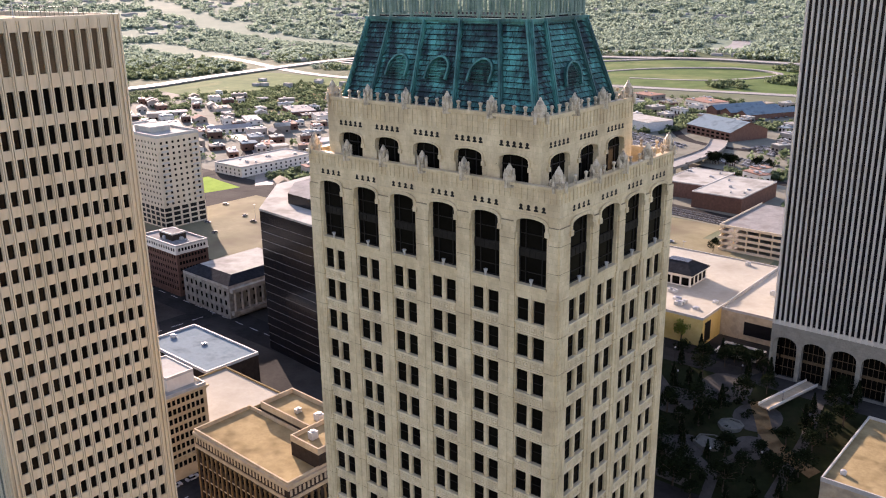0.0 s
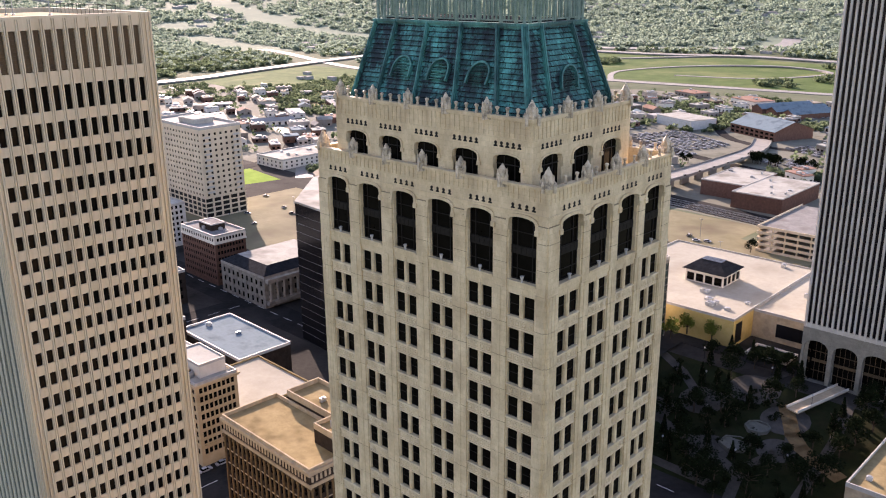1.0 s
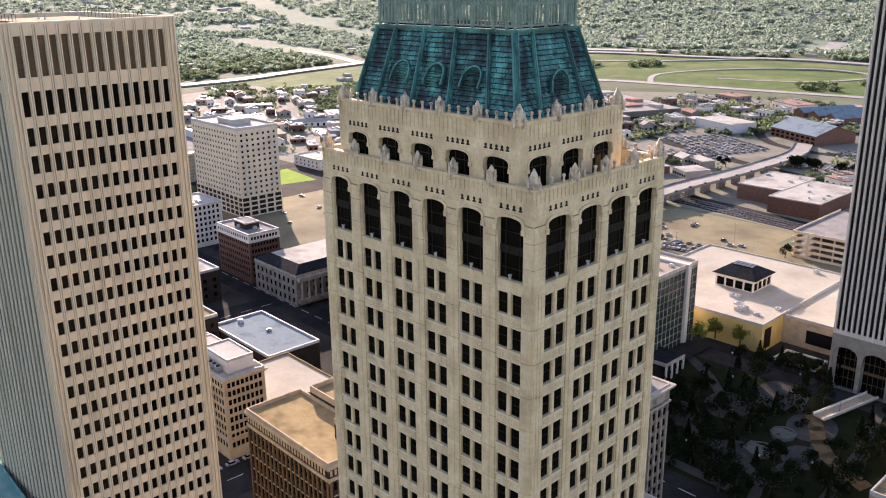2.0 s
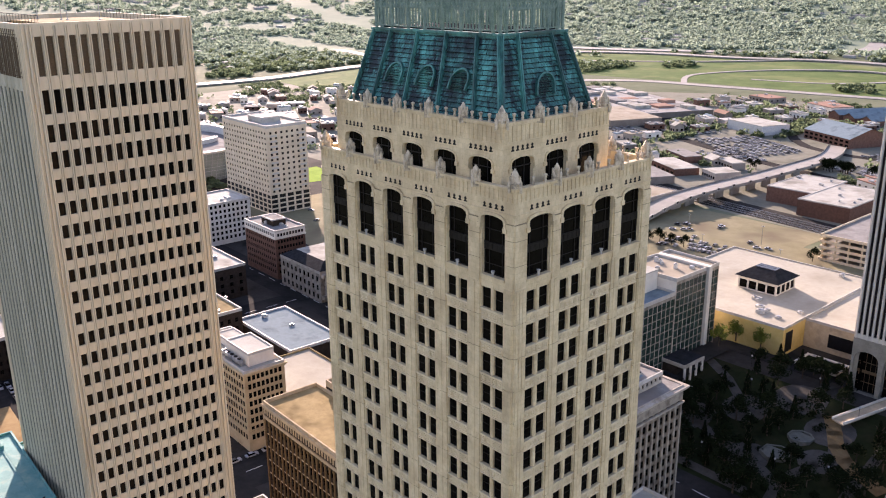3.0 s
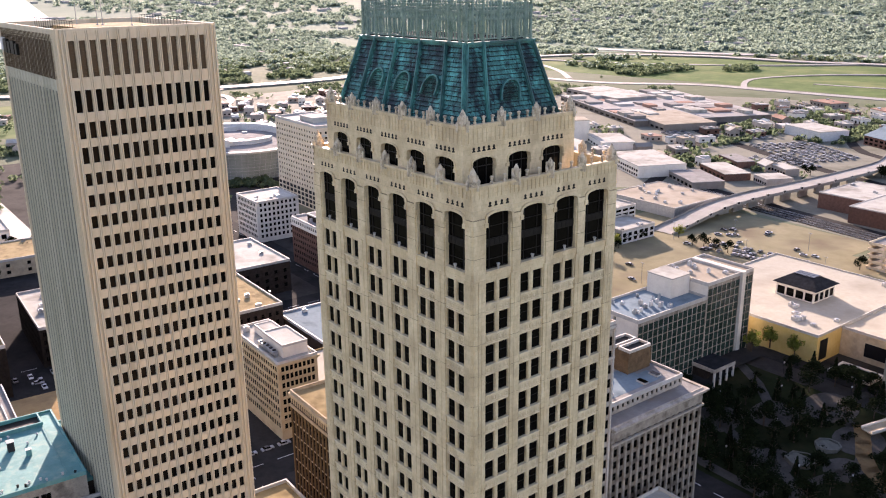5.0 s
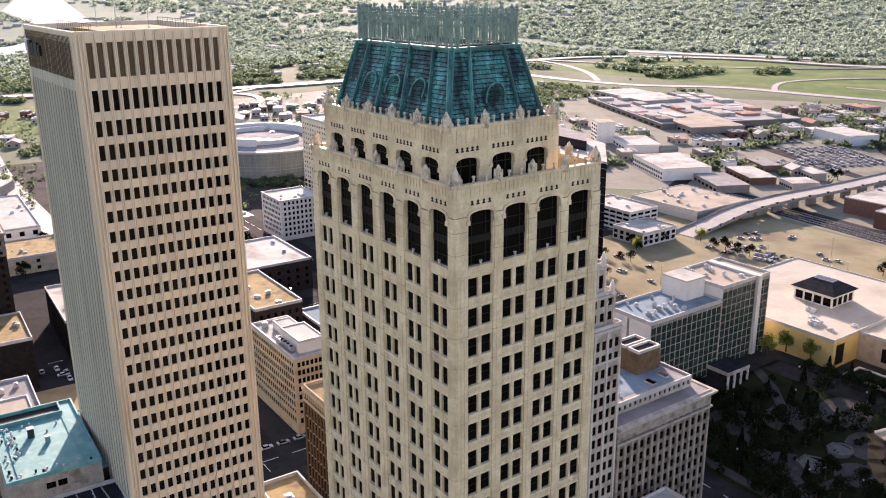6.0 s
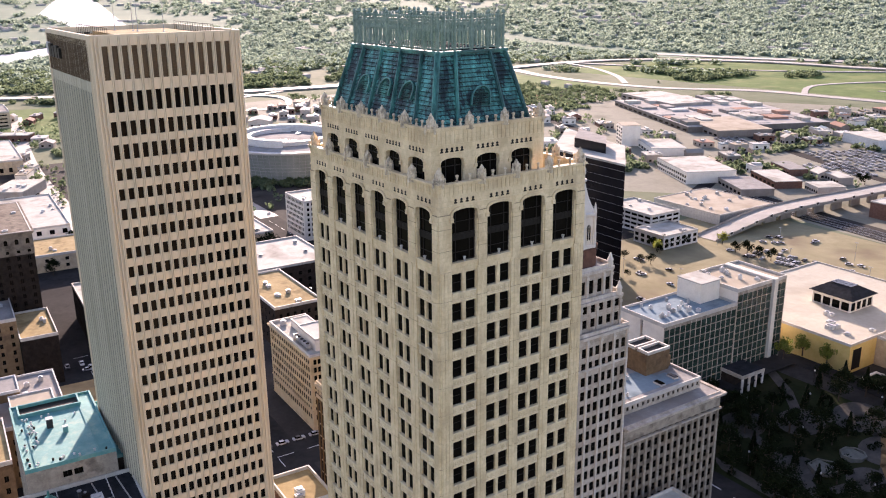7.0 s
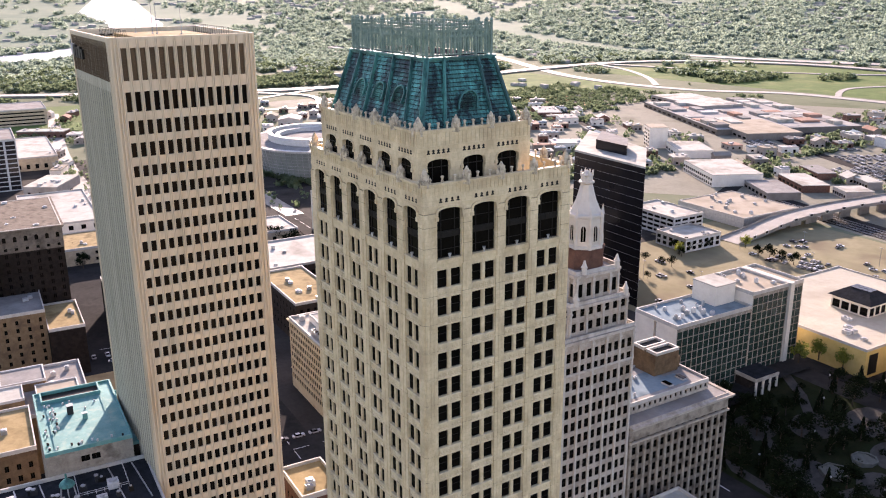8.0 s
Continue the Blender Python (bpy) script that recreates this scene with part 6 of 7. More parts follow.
b.turn([(1.5, 0), (1.6, 0.3), (1.3, 0.9), (0.7, 1.5), (0.25, 1.8), (0.2, 3.0)], 12, (-84, -42, 58.5))
part("dome", b, "copper_rib", cup)
for k in range(6):
    a = math.pi * k / 3
    b = Build()
    b.beam((-84 + 1.9 * math.cos(a), -42 + 1.9 * math.sin(a), 54.5), (-84 + 1.3 * math.cos(a), -42 + 1.3 * math.sin(a), 58.5), 0.14, 0.14)
    part("leg", b, "metal", cup)

# ---- rotated industrial houses beyond the railway ----
def turned_house(name, label, cat, cx, cy, w, d, ang, z, wall_m, roof_m, windows=0, gable=0.0, group=""):
    t = thing(name, label, cat, group)
    t.matrix_basis = pose(cx, cy, 0, 0, 0, ang)
    b = Build()
    if gable:
        b.box(-w / 2, -d / 2, 0, w / 2, d / 2, z)
        b.face([(w / 2, -d / 2, z), (w / 2, d / 2, z), (w / 2, 0, z + gable)])
        b.face([(-w / 2, d / 2, z), (-w / 2, -d / 2, z), (-w / 2, 0, z + gable)])
    else:
        b.box(-w / 2, -d / 2, 0, w / 2, d / 2, z)
    part("wall", b, wall_m, t)
    b = Build()
    if gable:
        for s in (-1, 1):
            p = [(-w / 2 - .6, s * (d / 2 + .6), z - 0.2), (w / 2 + .6, s * (d / 2 + .6), z - 0.2), (w / 2 + .6, 0, z + gable + 0.1), (-w / 2 - .6, 0, z + gable + 0.1)]
            b.face(p)
            b.face([(x, y, q - 0.25) for x, y, q in reversed(p)])
    else:
        b.box(-w / 2 - .15, -d / 2 - .15, z + 0.004, w / 2 + .15, d / 2 + .15, z + 0.45)
    part("roof", b, roof_m, t)
    for k in range(windows):
        for r in range(max(1, int(z // 4))):
            b = Build()
            u = -w / 2 + w * (k + 0.5) / windows
            b.box(u - w * 0.3 / windows, -d / 2 - 0.05, 1.2 + 3.6 * r, u + w * 0.3 / windows, -d / 2 - 0.004, 3.2 + 3.6 * r)
            part("window", b, "glass", t)
    return t


turned_house("brick_hall", "red brick hall with blue-grey gabled roof", "hall", -286, 739, 62, 46, -25, 9, "brick_red", "roof_blue", 9, 8)
turned_house("cream_office", "cream three-storey office with regular windows", "office building", -382, 486, 62, 42, -25, 9.5, "cream", "roof_white", 14)
fac = turned_house("factory", "vast low factory with pale patchwork roof", "factory", -600, 765, 225, 165, -24, 6, "walls_mixed", "roofs_mixed", 14)
rnd = random.Random(8)
for i in range(9):
    for j in range(6):
        if rnd.random() < 0.15:
            continue
        b = Build()
        u, v = -111 + i * 24.6, -80 + j * 27
        w, d, h = rnd.uniform(14, 24), rnd.uniform(9, 22), rnd.choice((0.4, 0.8, 2.2, 3.5))
        b.box(u, v, 6.46, u + w, v + d, 6.46 + h)
        part("roof_section", b, rnd.choice(("roof_white", "roofs_mixed", "roof_grey", "roofs_mixed", "roof_rust", "roof_white")), fac)
turned_house("factory_shed", "long pale factory shed roof", "factory", -700, 790, 120, 60, -14, 9.5, "walls_mixed", "roof_white", 8)
turned_house("factory_shed", "low reddish factory roof", "factory", -520, 690, 90, 60, -24, 7.0, "walls_mixed", "roof_beige", 8)
turned_house("pale_block_house", "tall pale block among the sheds", "building", -520, 545, 24, 18, -31, 20, "cream", "roof_beige", 3)
turned_house("white_store", "low white store with flat roof", "warehouse", -475, 545, 50, 32, -31, 7, "cream", "roof_white", 5)
turned_house("white_shed", "white flat shed by the lorry lot", "warehouse", -375, 735, 52, 34, -20, 9, "metal_white", "roof_white", 0)
for k, (cx, cy, w, d) in enumerate(((-323, 476, 44, 26), (-326, 517, 44, 22), (-284, 520, 20, 22), (-345, 560, 34, 16), (-300, 560, 26, 12))):
    turned_house("trade_shed", "low brick shed with light flat roof", "warehouse", cx, cy, w, d, -28, 5.5, "brick_red" if k % 2 else "walls_mixed", "roof_white" if k % 3 else "roof_grey", 6, group="trade sheds")
for cx, cy in ((-318, 880), (-296, 872), (-340, 892)):
    turned_house("gabled_shed", "long shed with blue-grey gabled roof", "warehouse", cx, cy, 70, 18, 62, 6, "brick_red", "roof_blue", 0, 4, "gabled sheds")
FREE = [(-360, -270, 840, 930), (-250, -180, 592, 615), (-350, -262, 440, 545), (-275, -225, 330, 720), (-400, -280, 575, 700), (-730, -470, 625, 830), (-420, -320, 420, 510), (-330, -240, 700, 785), (-230, -140, 440, 540), (-560, -505, 320, 410), (-310, -240, 300, 425), (-290, -150, 300, 440), (-405, -345, 710, 760), (-545, -450, 520, 570)]


def clear(x, y, r=0.0):
    return all(not (a - r < x < c + r and e - r < y < f + r) for a, c, e, f in FREE)


def shed(x, y, w, d, ang, z, wall_m, roof_m, gable, rnd):
    """A far shed in one mesh: walls, roof, dark openings and a few roof vents."""
    b = Build()
    b.box(-w / 2, -d / 2, 0, w / 2, d / 2, z, 0, 1)
    if gable:
        for s in (-1, 1):
            p = [(-w / 2 - .5, s * (d / 2 + .5), z), (w / 2 + .5, s * (d / 2 + .5), z), (w / 2 + .5, 0, z + gable), (-w / 2 - .5, 0, z + gable)]
            b.face(p if s < 0 else p[::-1], 1)
        for s in (-1, 1):
            b.face([(s * w / 2, -d / 2, z), (s * w / 2, d / 2, z), (s * w / 2, 0, z + gable)], 0)
    else:
        b.box(-w / 2 - .2, -d / 2 - .2, z - 0.3, w / 2 + .2, d / 2 + .2, z + 0.5, 1)
        for k in range(rnd.randrange(2, 7)):
            u, v, q = rnd.uniform(-.42, .42) * w, rnd.uniform(-.4, .4) * d, rnd.uniform(0.6, 1.6)
            b.box(u - q, v - q, z + 0.5, u + q, v + q, z + 0.5 + q, 3)
    n = max(2, int(w / 6))
    for k in range(n):
        u = -w / 2 + w * (k + 0.5) / n
        tall = rnd.random() < 0.25
        b.box(u - 1.2, -d / 2 - 0.06, 0.2 if tall else 1.4, u + 1.2, -d / 2 + 0.1, 3.2, 2)
    n = max(2, int(d / 7))
    for k in range(n):
        v = -d / 2 + d * (k + 0.5) / n
        b.box(w / 2 - 0.1, v - 1.1, 1.4, w / 2 + 0.06, v + 1.1, 3.2, 2)
    ob = part("warehouse", b, (wall_m, roof_m, "glass", "metal"))
    ob.matrix_basis = pose(x, y, 0, 0, 0, ang)
    tagged(ob, "low " + {"roof_white": "white-roofed", "roof_blue": "blue-grey-roofed", "roof_rust": "reddish-roofed"}.get(roof_m, "pale-roofed") + " industrial shed with dark openings", "warehouse", "industrial sheds")


rnd = random.Random(77)
placed = 0
tries = 0
while placed < 330 and tries < 9000:
    tries += 1
    zone = rnd.random()
    if zone < 0.5:
        x, y = rnd.uniform(-520, 60), rnd.uniform(480, 960)
    elif zone < 0.8:
        x, y = rnd.uniform(-1000, -440), rnd.uniform(320, 640)
    else:
        x, y = rnd.uniform(-1080, -560), rnd.uniform(0, 330)
    if abs(x + 655) < 110 and abs(y - 215) < 130:
        continue
    big = rnd.random() < 0.25
    w, d = (rnd.uniform(28, 55), rnd.uniform(16, 30)) if big else (rnd.uniform(9, 24), rnd.uniform(8, 15))
    if not clear(x, y, max(w, d) * 0.6):
        continue
    FREE.append((x - w * 0.55, x + w * 0.55, y - d * 0.65, y + d * 0.65))
    shed(x, y, w, d, rnd.choice((-28, -28, -20, 62)), rnd.uniform(4, 7.5), rnd.choice(("walls_mixed", "walls_mixed", "brick_red", "cream")),
         rnd.choice(("roofs_mixed", "roof_white", "roofs_mixed", "roof_beige", "roof_blue", "roof_rust", "roof_white")), 3.0 if rnd.random() < 0.2 else 0.0, rnd)
    placed += 1

# ---- roads, highways, bridge, river ----
def ribbon(name, label, pts, width, m, thick=0.4, kind="structure", parapet=None, piers=0.0, smooth=8):
    """A road deck along a smooth line of (x, y, z)."""
    P = [Vector(p) for p in pts]
    line = []
    for k in range(len(P) - 1):
        p0, p1, p2, p3 = P[max(k - 1, 0)], P[k], P[k + 1], P[min(k + 2, len(P) - 1)]
        for j in range(smooth):
            t = j / smooth
            line.append(0.5 * ((2 * p1) + (p2 - p0) * t + (2 * p0 - 5 * p1 + 4 * p2 - p3) * t * t + (3 * p1 - p0 - 3 * p2 + p3) * t ** 3))
    line.append(P[-1])
    b, w = Build(), Build()
    prev = None
    for k, p in enumerate(line):
        d = (line[min(k + 1, len(line) - 1)] - line[max(k - 1, 0)])
        s = Vector((d.y, -d.x, 0)).normalized() * (width / 2)
        cur = (p - s, p + s)
        if prev:
            b.face((prev[0], prev[1], cur[1], cur[0]))
            for q in (0, 1):
                b.face((prev[q], cur[q], cur[q] - UP * thick, prev[q] - UP * thick))
                if parapet:
                    w.beam(prev[q] + UP * 0.5, cur[q] + UP * 0.5, 0.35, 1.0)
            b.face((cur[0] - UP * thick, cur[1] - UP * thick, prev[1] - UP * thick, prev[0] - UP * thick))
        prev = cur
    deck = part(name, b, m, None, label, kind)
    if parapet:
        part("parapet", w, parapet, deck)
        for k in range(6, len(line) - 4, 3):
            p, d = line[k], (line[k + 1] - line[k]).normalized()
            e = p + Vector((d.y, -d.x, 0)) * (width / 2 + 0.2)
            g = Build()
            g.beam(e - d * 1.7 + UP * 0.9, e + d * 1.7 + UP * 0.9, 0.5, 2.0)
            part("pedestal", g, "coping", deck, "pale square pier in the bridge railing")
            g = Build()
            g.beam(e - d * 1.2 + UP * 0.9, e + d * 1.2 + UP * 0.9, 0.6, 1.4)
            part("pedestal_panel", g, "frame_dark", deck)
    if piers:
        for k in range(2, len(line) - 1, 3):
            if line[k].z > 3:
                c = Build()
                c.box(line[k].x - 0.8, line[k].y - width * 0.35, 0, line[k].x + 0.8, line[k].y + width * 0.35, line[k].z - thick)
                part("pier", c, "concrete", deck)
    return deck


ribbon("overpass", "curving concrete road bridge on dark piers", [(-250, 346, 0.4), (-251, 368, 2.8), (-253, 408, 7.0), (-251, 450, 8.5), (-247, 500, 8.5), (-247, 560, 7.5), (-257, 643, 3.5), (-280, 710, 0.6)], 16, "road_concrete", 1.2, parapet="concrete", piers=1.0)
ROADS = []
ring_road = ("highway", [(-1500, -300, 5), (-1340, -15, 6), (-1190, 300, 6), (-1150, 570, 6), (-1190, 760, 6), (-1235, 1069, 6), (-1180, 1250, 6), (-1000, 1380, 6), (-797, 1413, 6), (-634, 1470, 6), (-450, 1454, 6), (100, 1380, 6)], 26)
north_road = ("highway", [(-1900, 1050, 4), (-1506, 1005, 4), (-1100, 883, 4), (-848, 896, 4), (-713, 987, 4), (-579, 1010, 4), (-200, 1060, 4), (300, 1080, 4)], 20)
west_road = ("highway", [(-3000, 1760, 34), (-2549, 1590, 24), (-1966, 1380, 8), (-1540, 1341, 4), (-1180, 1400, 5), (-900, 1520, 5), (-700, 1700, 5), (-760, 1950, 9)], 40)
ramp_south = ("slip_road", [(-1190, 300, 5), (-1090, 380, 5), (-1000, 360, 4), (-975, 300, 3), (-1010, 262, 2), (-1080, 280, 3), (-1150, 420, 5)], 9)
ramp_west = ("slip_road", [(-900, 905, 4), (-1000, 980, 3), (-1120, 1040, 4), (-1225, 1060, 6)], 10)
ramp_loop = ("slip_road", [(-640, 1000, 4), (-700, 1120, 4), (-640, 1260, 5), (-520, 1330, 6), (-420, 1280, 5), (-480, 1160, 4), (-600, 1120, 4)], 9)
ramp_north = ("slip_road", [(-1235, 1069, 6), (-1000, 1180, 4), (-820, 1300, 5), (-700, 1440, 6)], 10)
for name, pts, w in (ring_road, north_road, west_road, ramp_south, ramp_west, ramp_loop, ramp_north):
    ROADS.append([Vector(p[:2]) for p in pts])
    low = [(x, y, z - 3.2 if z > 3.6 else 0.6) for x, y, z in pts]
    ribbon(name, "pale concrete highway on a low embankment", low, w, "road_concrete", 2.2, smooth=10)
for pts, w in (([(-290, 320, .2), (-330, 420, .2), (-420, 600, .2), (-560, 900, .2)], 12), ([(-150, 560, .2), (-300, 600, .2), (-480, 680, .2), (-800, 860, .2)], 12), ([(-120, 690, .2), (-300, 690, .2), (-420, 900, .2)], 10),
               ([(-470, 143, .2), (-560, 143, .2), (-760, 160, .2), (-1000, 180, .2)], 14), ([(-470, 32, .2), (-760, 32, .2), (-1100, 60, .2)], 14), ([(-560, 100, .2), (-570, 330, .2), (-640, 420, .2)], 12),
               ([(-480, 320, .2), (-620, 420, .2), (-780, 470, .2), (-1100, 560, .2)], 14), ([(-600, 560, .2), (-760, 620, .2), (-900, 800, .2)], 12)):
    ribbon("road", "grey asphalt street among the sheds", pts, w, "asphalt" if w < 13 else "road_concrete", 0.1)
def land(x, y):
    """The far country's height: flat near the town, then raised to fit the camera's view."""
    k = max(0.0, math.hypot(x - 60, y + 50) - 1900)
    return 0.066 * k * k / (k + 500)


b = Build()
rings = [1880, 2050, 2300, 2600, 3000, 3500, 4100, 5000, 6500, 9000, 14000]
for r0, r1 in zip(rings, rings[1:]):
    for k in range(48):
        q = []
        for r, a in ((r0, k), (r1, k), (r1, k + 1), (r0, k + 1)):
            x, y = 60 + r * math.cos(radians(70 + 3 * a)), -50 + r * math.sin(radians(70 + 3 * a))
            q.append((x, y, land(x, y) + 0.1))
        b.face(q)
part("far_hills", b, "far_land", None, "fields with haze in their colour, raised to fill the camera's view", "structure")
# River banks follow pixel outlines, placed to fit the camera's view.
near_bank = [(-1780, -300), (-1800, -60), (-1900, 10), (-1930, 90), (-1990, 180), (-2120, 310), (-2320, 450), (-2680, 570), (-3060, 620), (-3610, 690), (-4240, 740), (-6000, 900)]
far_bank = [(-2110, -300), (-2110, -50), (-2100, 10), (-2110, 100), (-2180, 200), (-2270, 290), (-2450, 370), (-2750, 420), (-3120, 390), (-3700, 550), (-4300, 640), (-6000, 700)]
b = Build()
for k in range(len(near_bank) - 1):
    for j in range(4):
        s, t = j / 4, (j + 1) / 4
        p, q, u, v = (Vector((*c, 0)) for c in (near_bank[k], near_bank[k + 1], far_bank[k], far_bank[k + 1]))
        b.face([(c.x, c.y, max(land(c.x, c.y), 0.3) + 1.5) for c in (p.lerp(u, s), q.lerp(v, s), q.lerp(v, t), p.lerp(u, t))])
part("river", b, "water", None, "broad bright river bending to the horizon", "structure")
sheet("industrial_yard", "pale concrete and gravel industrial yards", [(-1060, 330), (-480, 300), (-330, 440), (120, 400), (200, 1000), (-560, 960), (-1080, 640)], 0.03, "yard")
sheet("verge", "green highway verges", [(-1140, 960), (-560, 1040), (100, 1090), (100, 1360), (-640, 1440), (-1160, 1330)], 0.05, "grass")
sheet("verge", "green and brown fields by the highway", [(-1130, 600), (-900, 560), (-860, 860), (-1190, 860)], 0.06, "grass")
sheet("verge", "green roadside park", [(-1180, -60), (-900, -60), (-900, 200), (-1170, 280)], 0.05, "grass")
sheet("bare_ground", "brown bare field", [(-905, 590), (-790, 575), (-770, 700), (-890, 730)], 0.09, "roof_tan")

# ---- trees ----
def in_river(x, y):
    poly = near_bank + far_bank[::-1]
    hit = False
    for (xa, ya), (xb, yb) in zip(poly, poly[1:] + poly[:1]):
        if (ya > y) != (yb > y) and x < (xb - xa) * (y - ya) / (yb - ya) + xa:
            hit = not hit
    return hit


def far_tree(b, x, y, r, h, rnd, n=13, z=0.0, big=0.62):
    """A distant tree: a bush of ragged leafy cards."""
    for k in range(n):
        v = Vector((rnd.gauss(0, 1), rnd.gauss(0, 1), rnd.gauss(0, 1))).normalized()
        p = Vector((x + v.x * r * 0.75, y + v.y * r * 0.75, z + h * 0.52 + v.z * h * 0.42))
        s = r * big * rnd.uniform(0.56, 1.0)
        u = Vector((rnd.gauss(0, 1), rnd.gauss(0, 1), rnd.gauss(0, 0.6))).normalized()
        w = u.cross(v + Vector((rnd.gauss(0, .5), rnd.gauss(0, .5), rnd.gauss(0, .5)))).normalized()
        b.face([p - u * s, p - w * s * 0.8, p + u * s * 0.9, p + w * s * 0.7])


def by_road(x, y, r):
    p = Vector((x, y))
    for line in ROADS:
        for a, c in zip(line, line[1:]):
            d = c - a
            k = max(0.0, min(1.0, (p - a).dot(d) / d.length_squared))
            if (a + d * k - p).length < r:
                return True
    return False


rnd = random.Random(3)
far, haze, lot_trees = Build(), Build(), Build()
n_far = 0
while n_far < 21000:
    az = radians(rnd.uniform(99, 183))
    q = rnd.random()
    r = 1 / (1 / 640 + (1 / 6500 - 1 / 640) * q ** 0.8)
    x, y = 60 + r * math.cos(az), -50 + r * math.sin(az)
    dens = 0.5 + 0.5 * noise.noise(Vector((x * 0.004, y * 0.004, 0.0))) + 0.35 * noise.noise(Vector((x * 0.013, y * 0.013, 3.0)))
    if x > -1150 and y < 960:
        dens -= 0.22
    elif r < 1500:
        dens -= 0.10
    if -1150 < x < 100 and 960 < y < 1460:
        dens -= 0.22
    if x < -2250 and y < 900:
        dens -= 0.25
    if r > 1900 and x > -2000:
        dens += 0.25
    if (-610 < x < -470 and 235 < y < 335) or dens < 0.36 or not clear(x, y, 4) or in_river(x, y) or (y < 1900 and by_road(x, y, 48)):
        n_far += 0.12
        continue
    s = min(0.5 + r / 2200, 1.9) if (x < -1150 or y > 960) else 0.6
    for j in range(2):
        rr = rnd.uniform(4.0, 6.5) * s
        fine = r > 1150
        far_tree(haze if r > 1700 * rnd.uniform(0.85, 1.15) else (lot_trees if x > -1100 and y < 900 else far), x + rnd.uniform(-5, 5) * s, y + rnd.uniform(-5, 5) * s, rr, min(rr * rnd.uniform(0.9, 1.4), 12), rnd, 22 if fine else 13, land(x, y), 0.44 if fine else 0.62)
    n_far += 1
k = 0
while k < 3200:
    k += 1
    x, y = (rnd.uniform(-540, 80), rnd.uniform(430, 960)) if k % 3 else (rnd.uniform(-1050, -480), rnd.uniform(20, 640))
    if noise.noise(Vector((x * 0.012, y * 0.012, 7.0))) < -0.05 or not clear(x, y, 1.5) or by_road(x, y, 25) or math.hypot(x + 628, y - 222) < 85 or (-610 < x < -470 and 235 < y < 335):
        continue
    rr = rnd.uniform(2.2, 4.2)
    far_tree(lot_trees, x, y, rr, rr * rnd.uniform(1.6, 2.1), rnd)
part("lot_trees", lot_trees, "leaf_far", None, "small green trees between sheds and parking lots", "stuff")
part("distant_woods", haze, "leaf_haze", None, "far woods with haze put into their pale green", "stuff")
part("far_woods", far, "leaf_far", None, "green woods lightened towards haze, spreading to the horizon", "stuff")
# suburban roofs among the woods
roofs = Build()
for k in range(1500):
    az = radians(rnd.uniform(99, 183))
    r = rnd.uniform(1250, 3800)
    x, y = 60 + r * math.cos(az), -50 + r * math.sin(az)
    if by_road(x, y, 70) or in_river(x, y) or (-1160 < x < 100 and 960 < y < 1450) or noise.noise(Vector((x * 0.003, y * 0.003, 1.0))) < 0.0:
        continue
    w, d, h = rnd.uniform(4, 9) * r / 1500, rnd.uniform(4, 7) * r / 1500, rnd.uniform(4, 6.5)
    z = land(x, y)
    roofs.box(x - w, y - d, z - 3, x + w, y + d, z + h)
part("suburb_roofs", roofs, "roofs_mixed", None, "pale suburban roofs among far trees", "stuff")


def tree(label, h, crown_r, seed, leaf_m, dense=900, conical=False):
    """A tree with a tapered trunk, limbs and a crown of many small leaf cards set in clumps."""
    rnd = random.Random(seed)
    t = thing("tree", label, "tree")
    b = Build()
    b.turn([(0.32, 0), (0.24, h * 0.25), (0.15, h * 0.55), (0.05, h * 0.85)], 7)
    tips = []
    for k in range(9):
        a, z = k * 2.4 + rnd.uniform(-.3, .3), h * rnd.uniform(0.28, 0.62)
        out = crown_r * rnd.uniform(0.45, 0.8)
        tip = Vector((math.cos(a) * out, math.sin(a) * out, z + h * rnd.uniform(0.12, 0.28)))
        b.beam((0, 0, z), tip, 0.13, 0.13)
        tips.append(tip)
    part("trunk", b, "bark", t)
    tips += [Vector((rnd.uniform(-.3, .3) * crown_r, rnd.uniform(-.3, .3) * crown_r, h * rnd.uniform(0.6, 0.95))) for _ in range(6)]
    b = Build()
    for k in range(dense):
        c = tips[k % len(tips)]
        rr = crown_r * 0.42
        if conical:
            z = h * rnd.uniform(0.12, 1.0)
            a = rnd.uniform(0, 6.28)
            q = crown_r * (1 - z / h) * rnd.uniform(0.5, 1.05)
            p = Vector((math.cos(a) * q, math.sin(a) * q, z))
        else:
            v = Vector((rnd.gauss(0, 1), rnd.gauss(0, 1), rnd.gauss(0, 0.8))).normalized() * rr * rnd.uniform(0.5, 1.0)
            p = c + v
        s = rnd.uniform(0.28, 0.55)
        u = Vector((rnd.gauss(0, 1), rnd.gauss(0, 1), rnd.gauss(0, 0.5))).normalized()
        w = u.cross(Vector((rnd.gauss(0, 1), rnd.gauss(0, 1), rnd.gauss(0, 1)))).normalized()
        b.face([p - u * s, p + w * s * 0.6, p + u * s, p - w * s * 0.6])
    part("crown", b, leaf_m, t)
    return t


kinds = [tree("broadleaf tree with the park's shade put into its dark leaf green", 11, 5.2, 1, "leaf"), tree("broadleaf tree with the park's shade put into its dark leaf green", 9, 4.4, 2, "leaf"), tree("slim dark evergreen tree", 10, 2.2, 3, "leaf", 700, True)]
lime = tree("lime-green young street tree", 8, 3.4, 4, "leaf_lime", 700)
rnd = random.Random(15)
spots = []
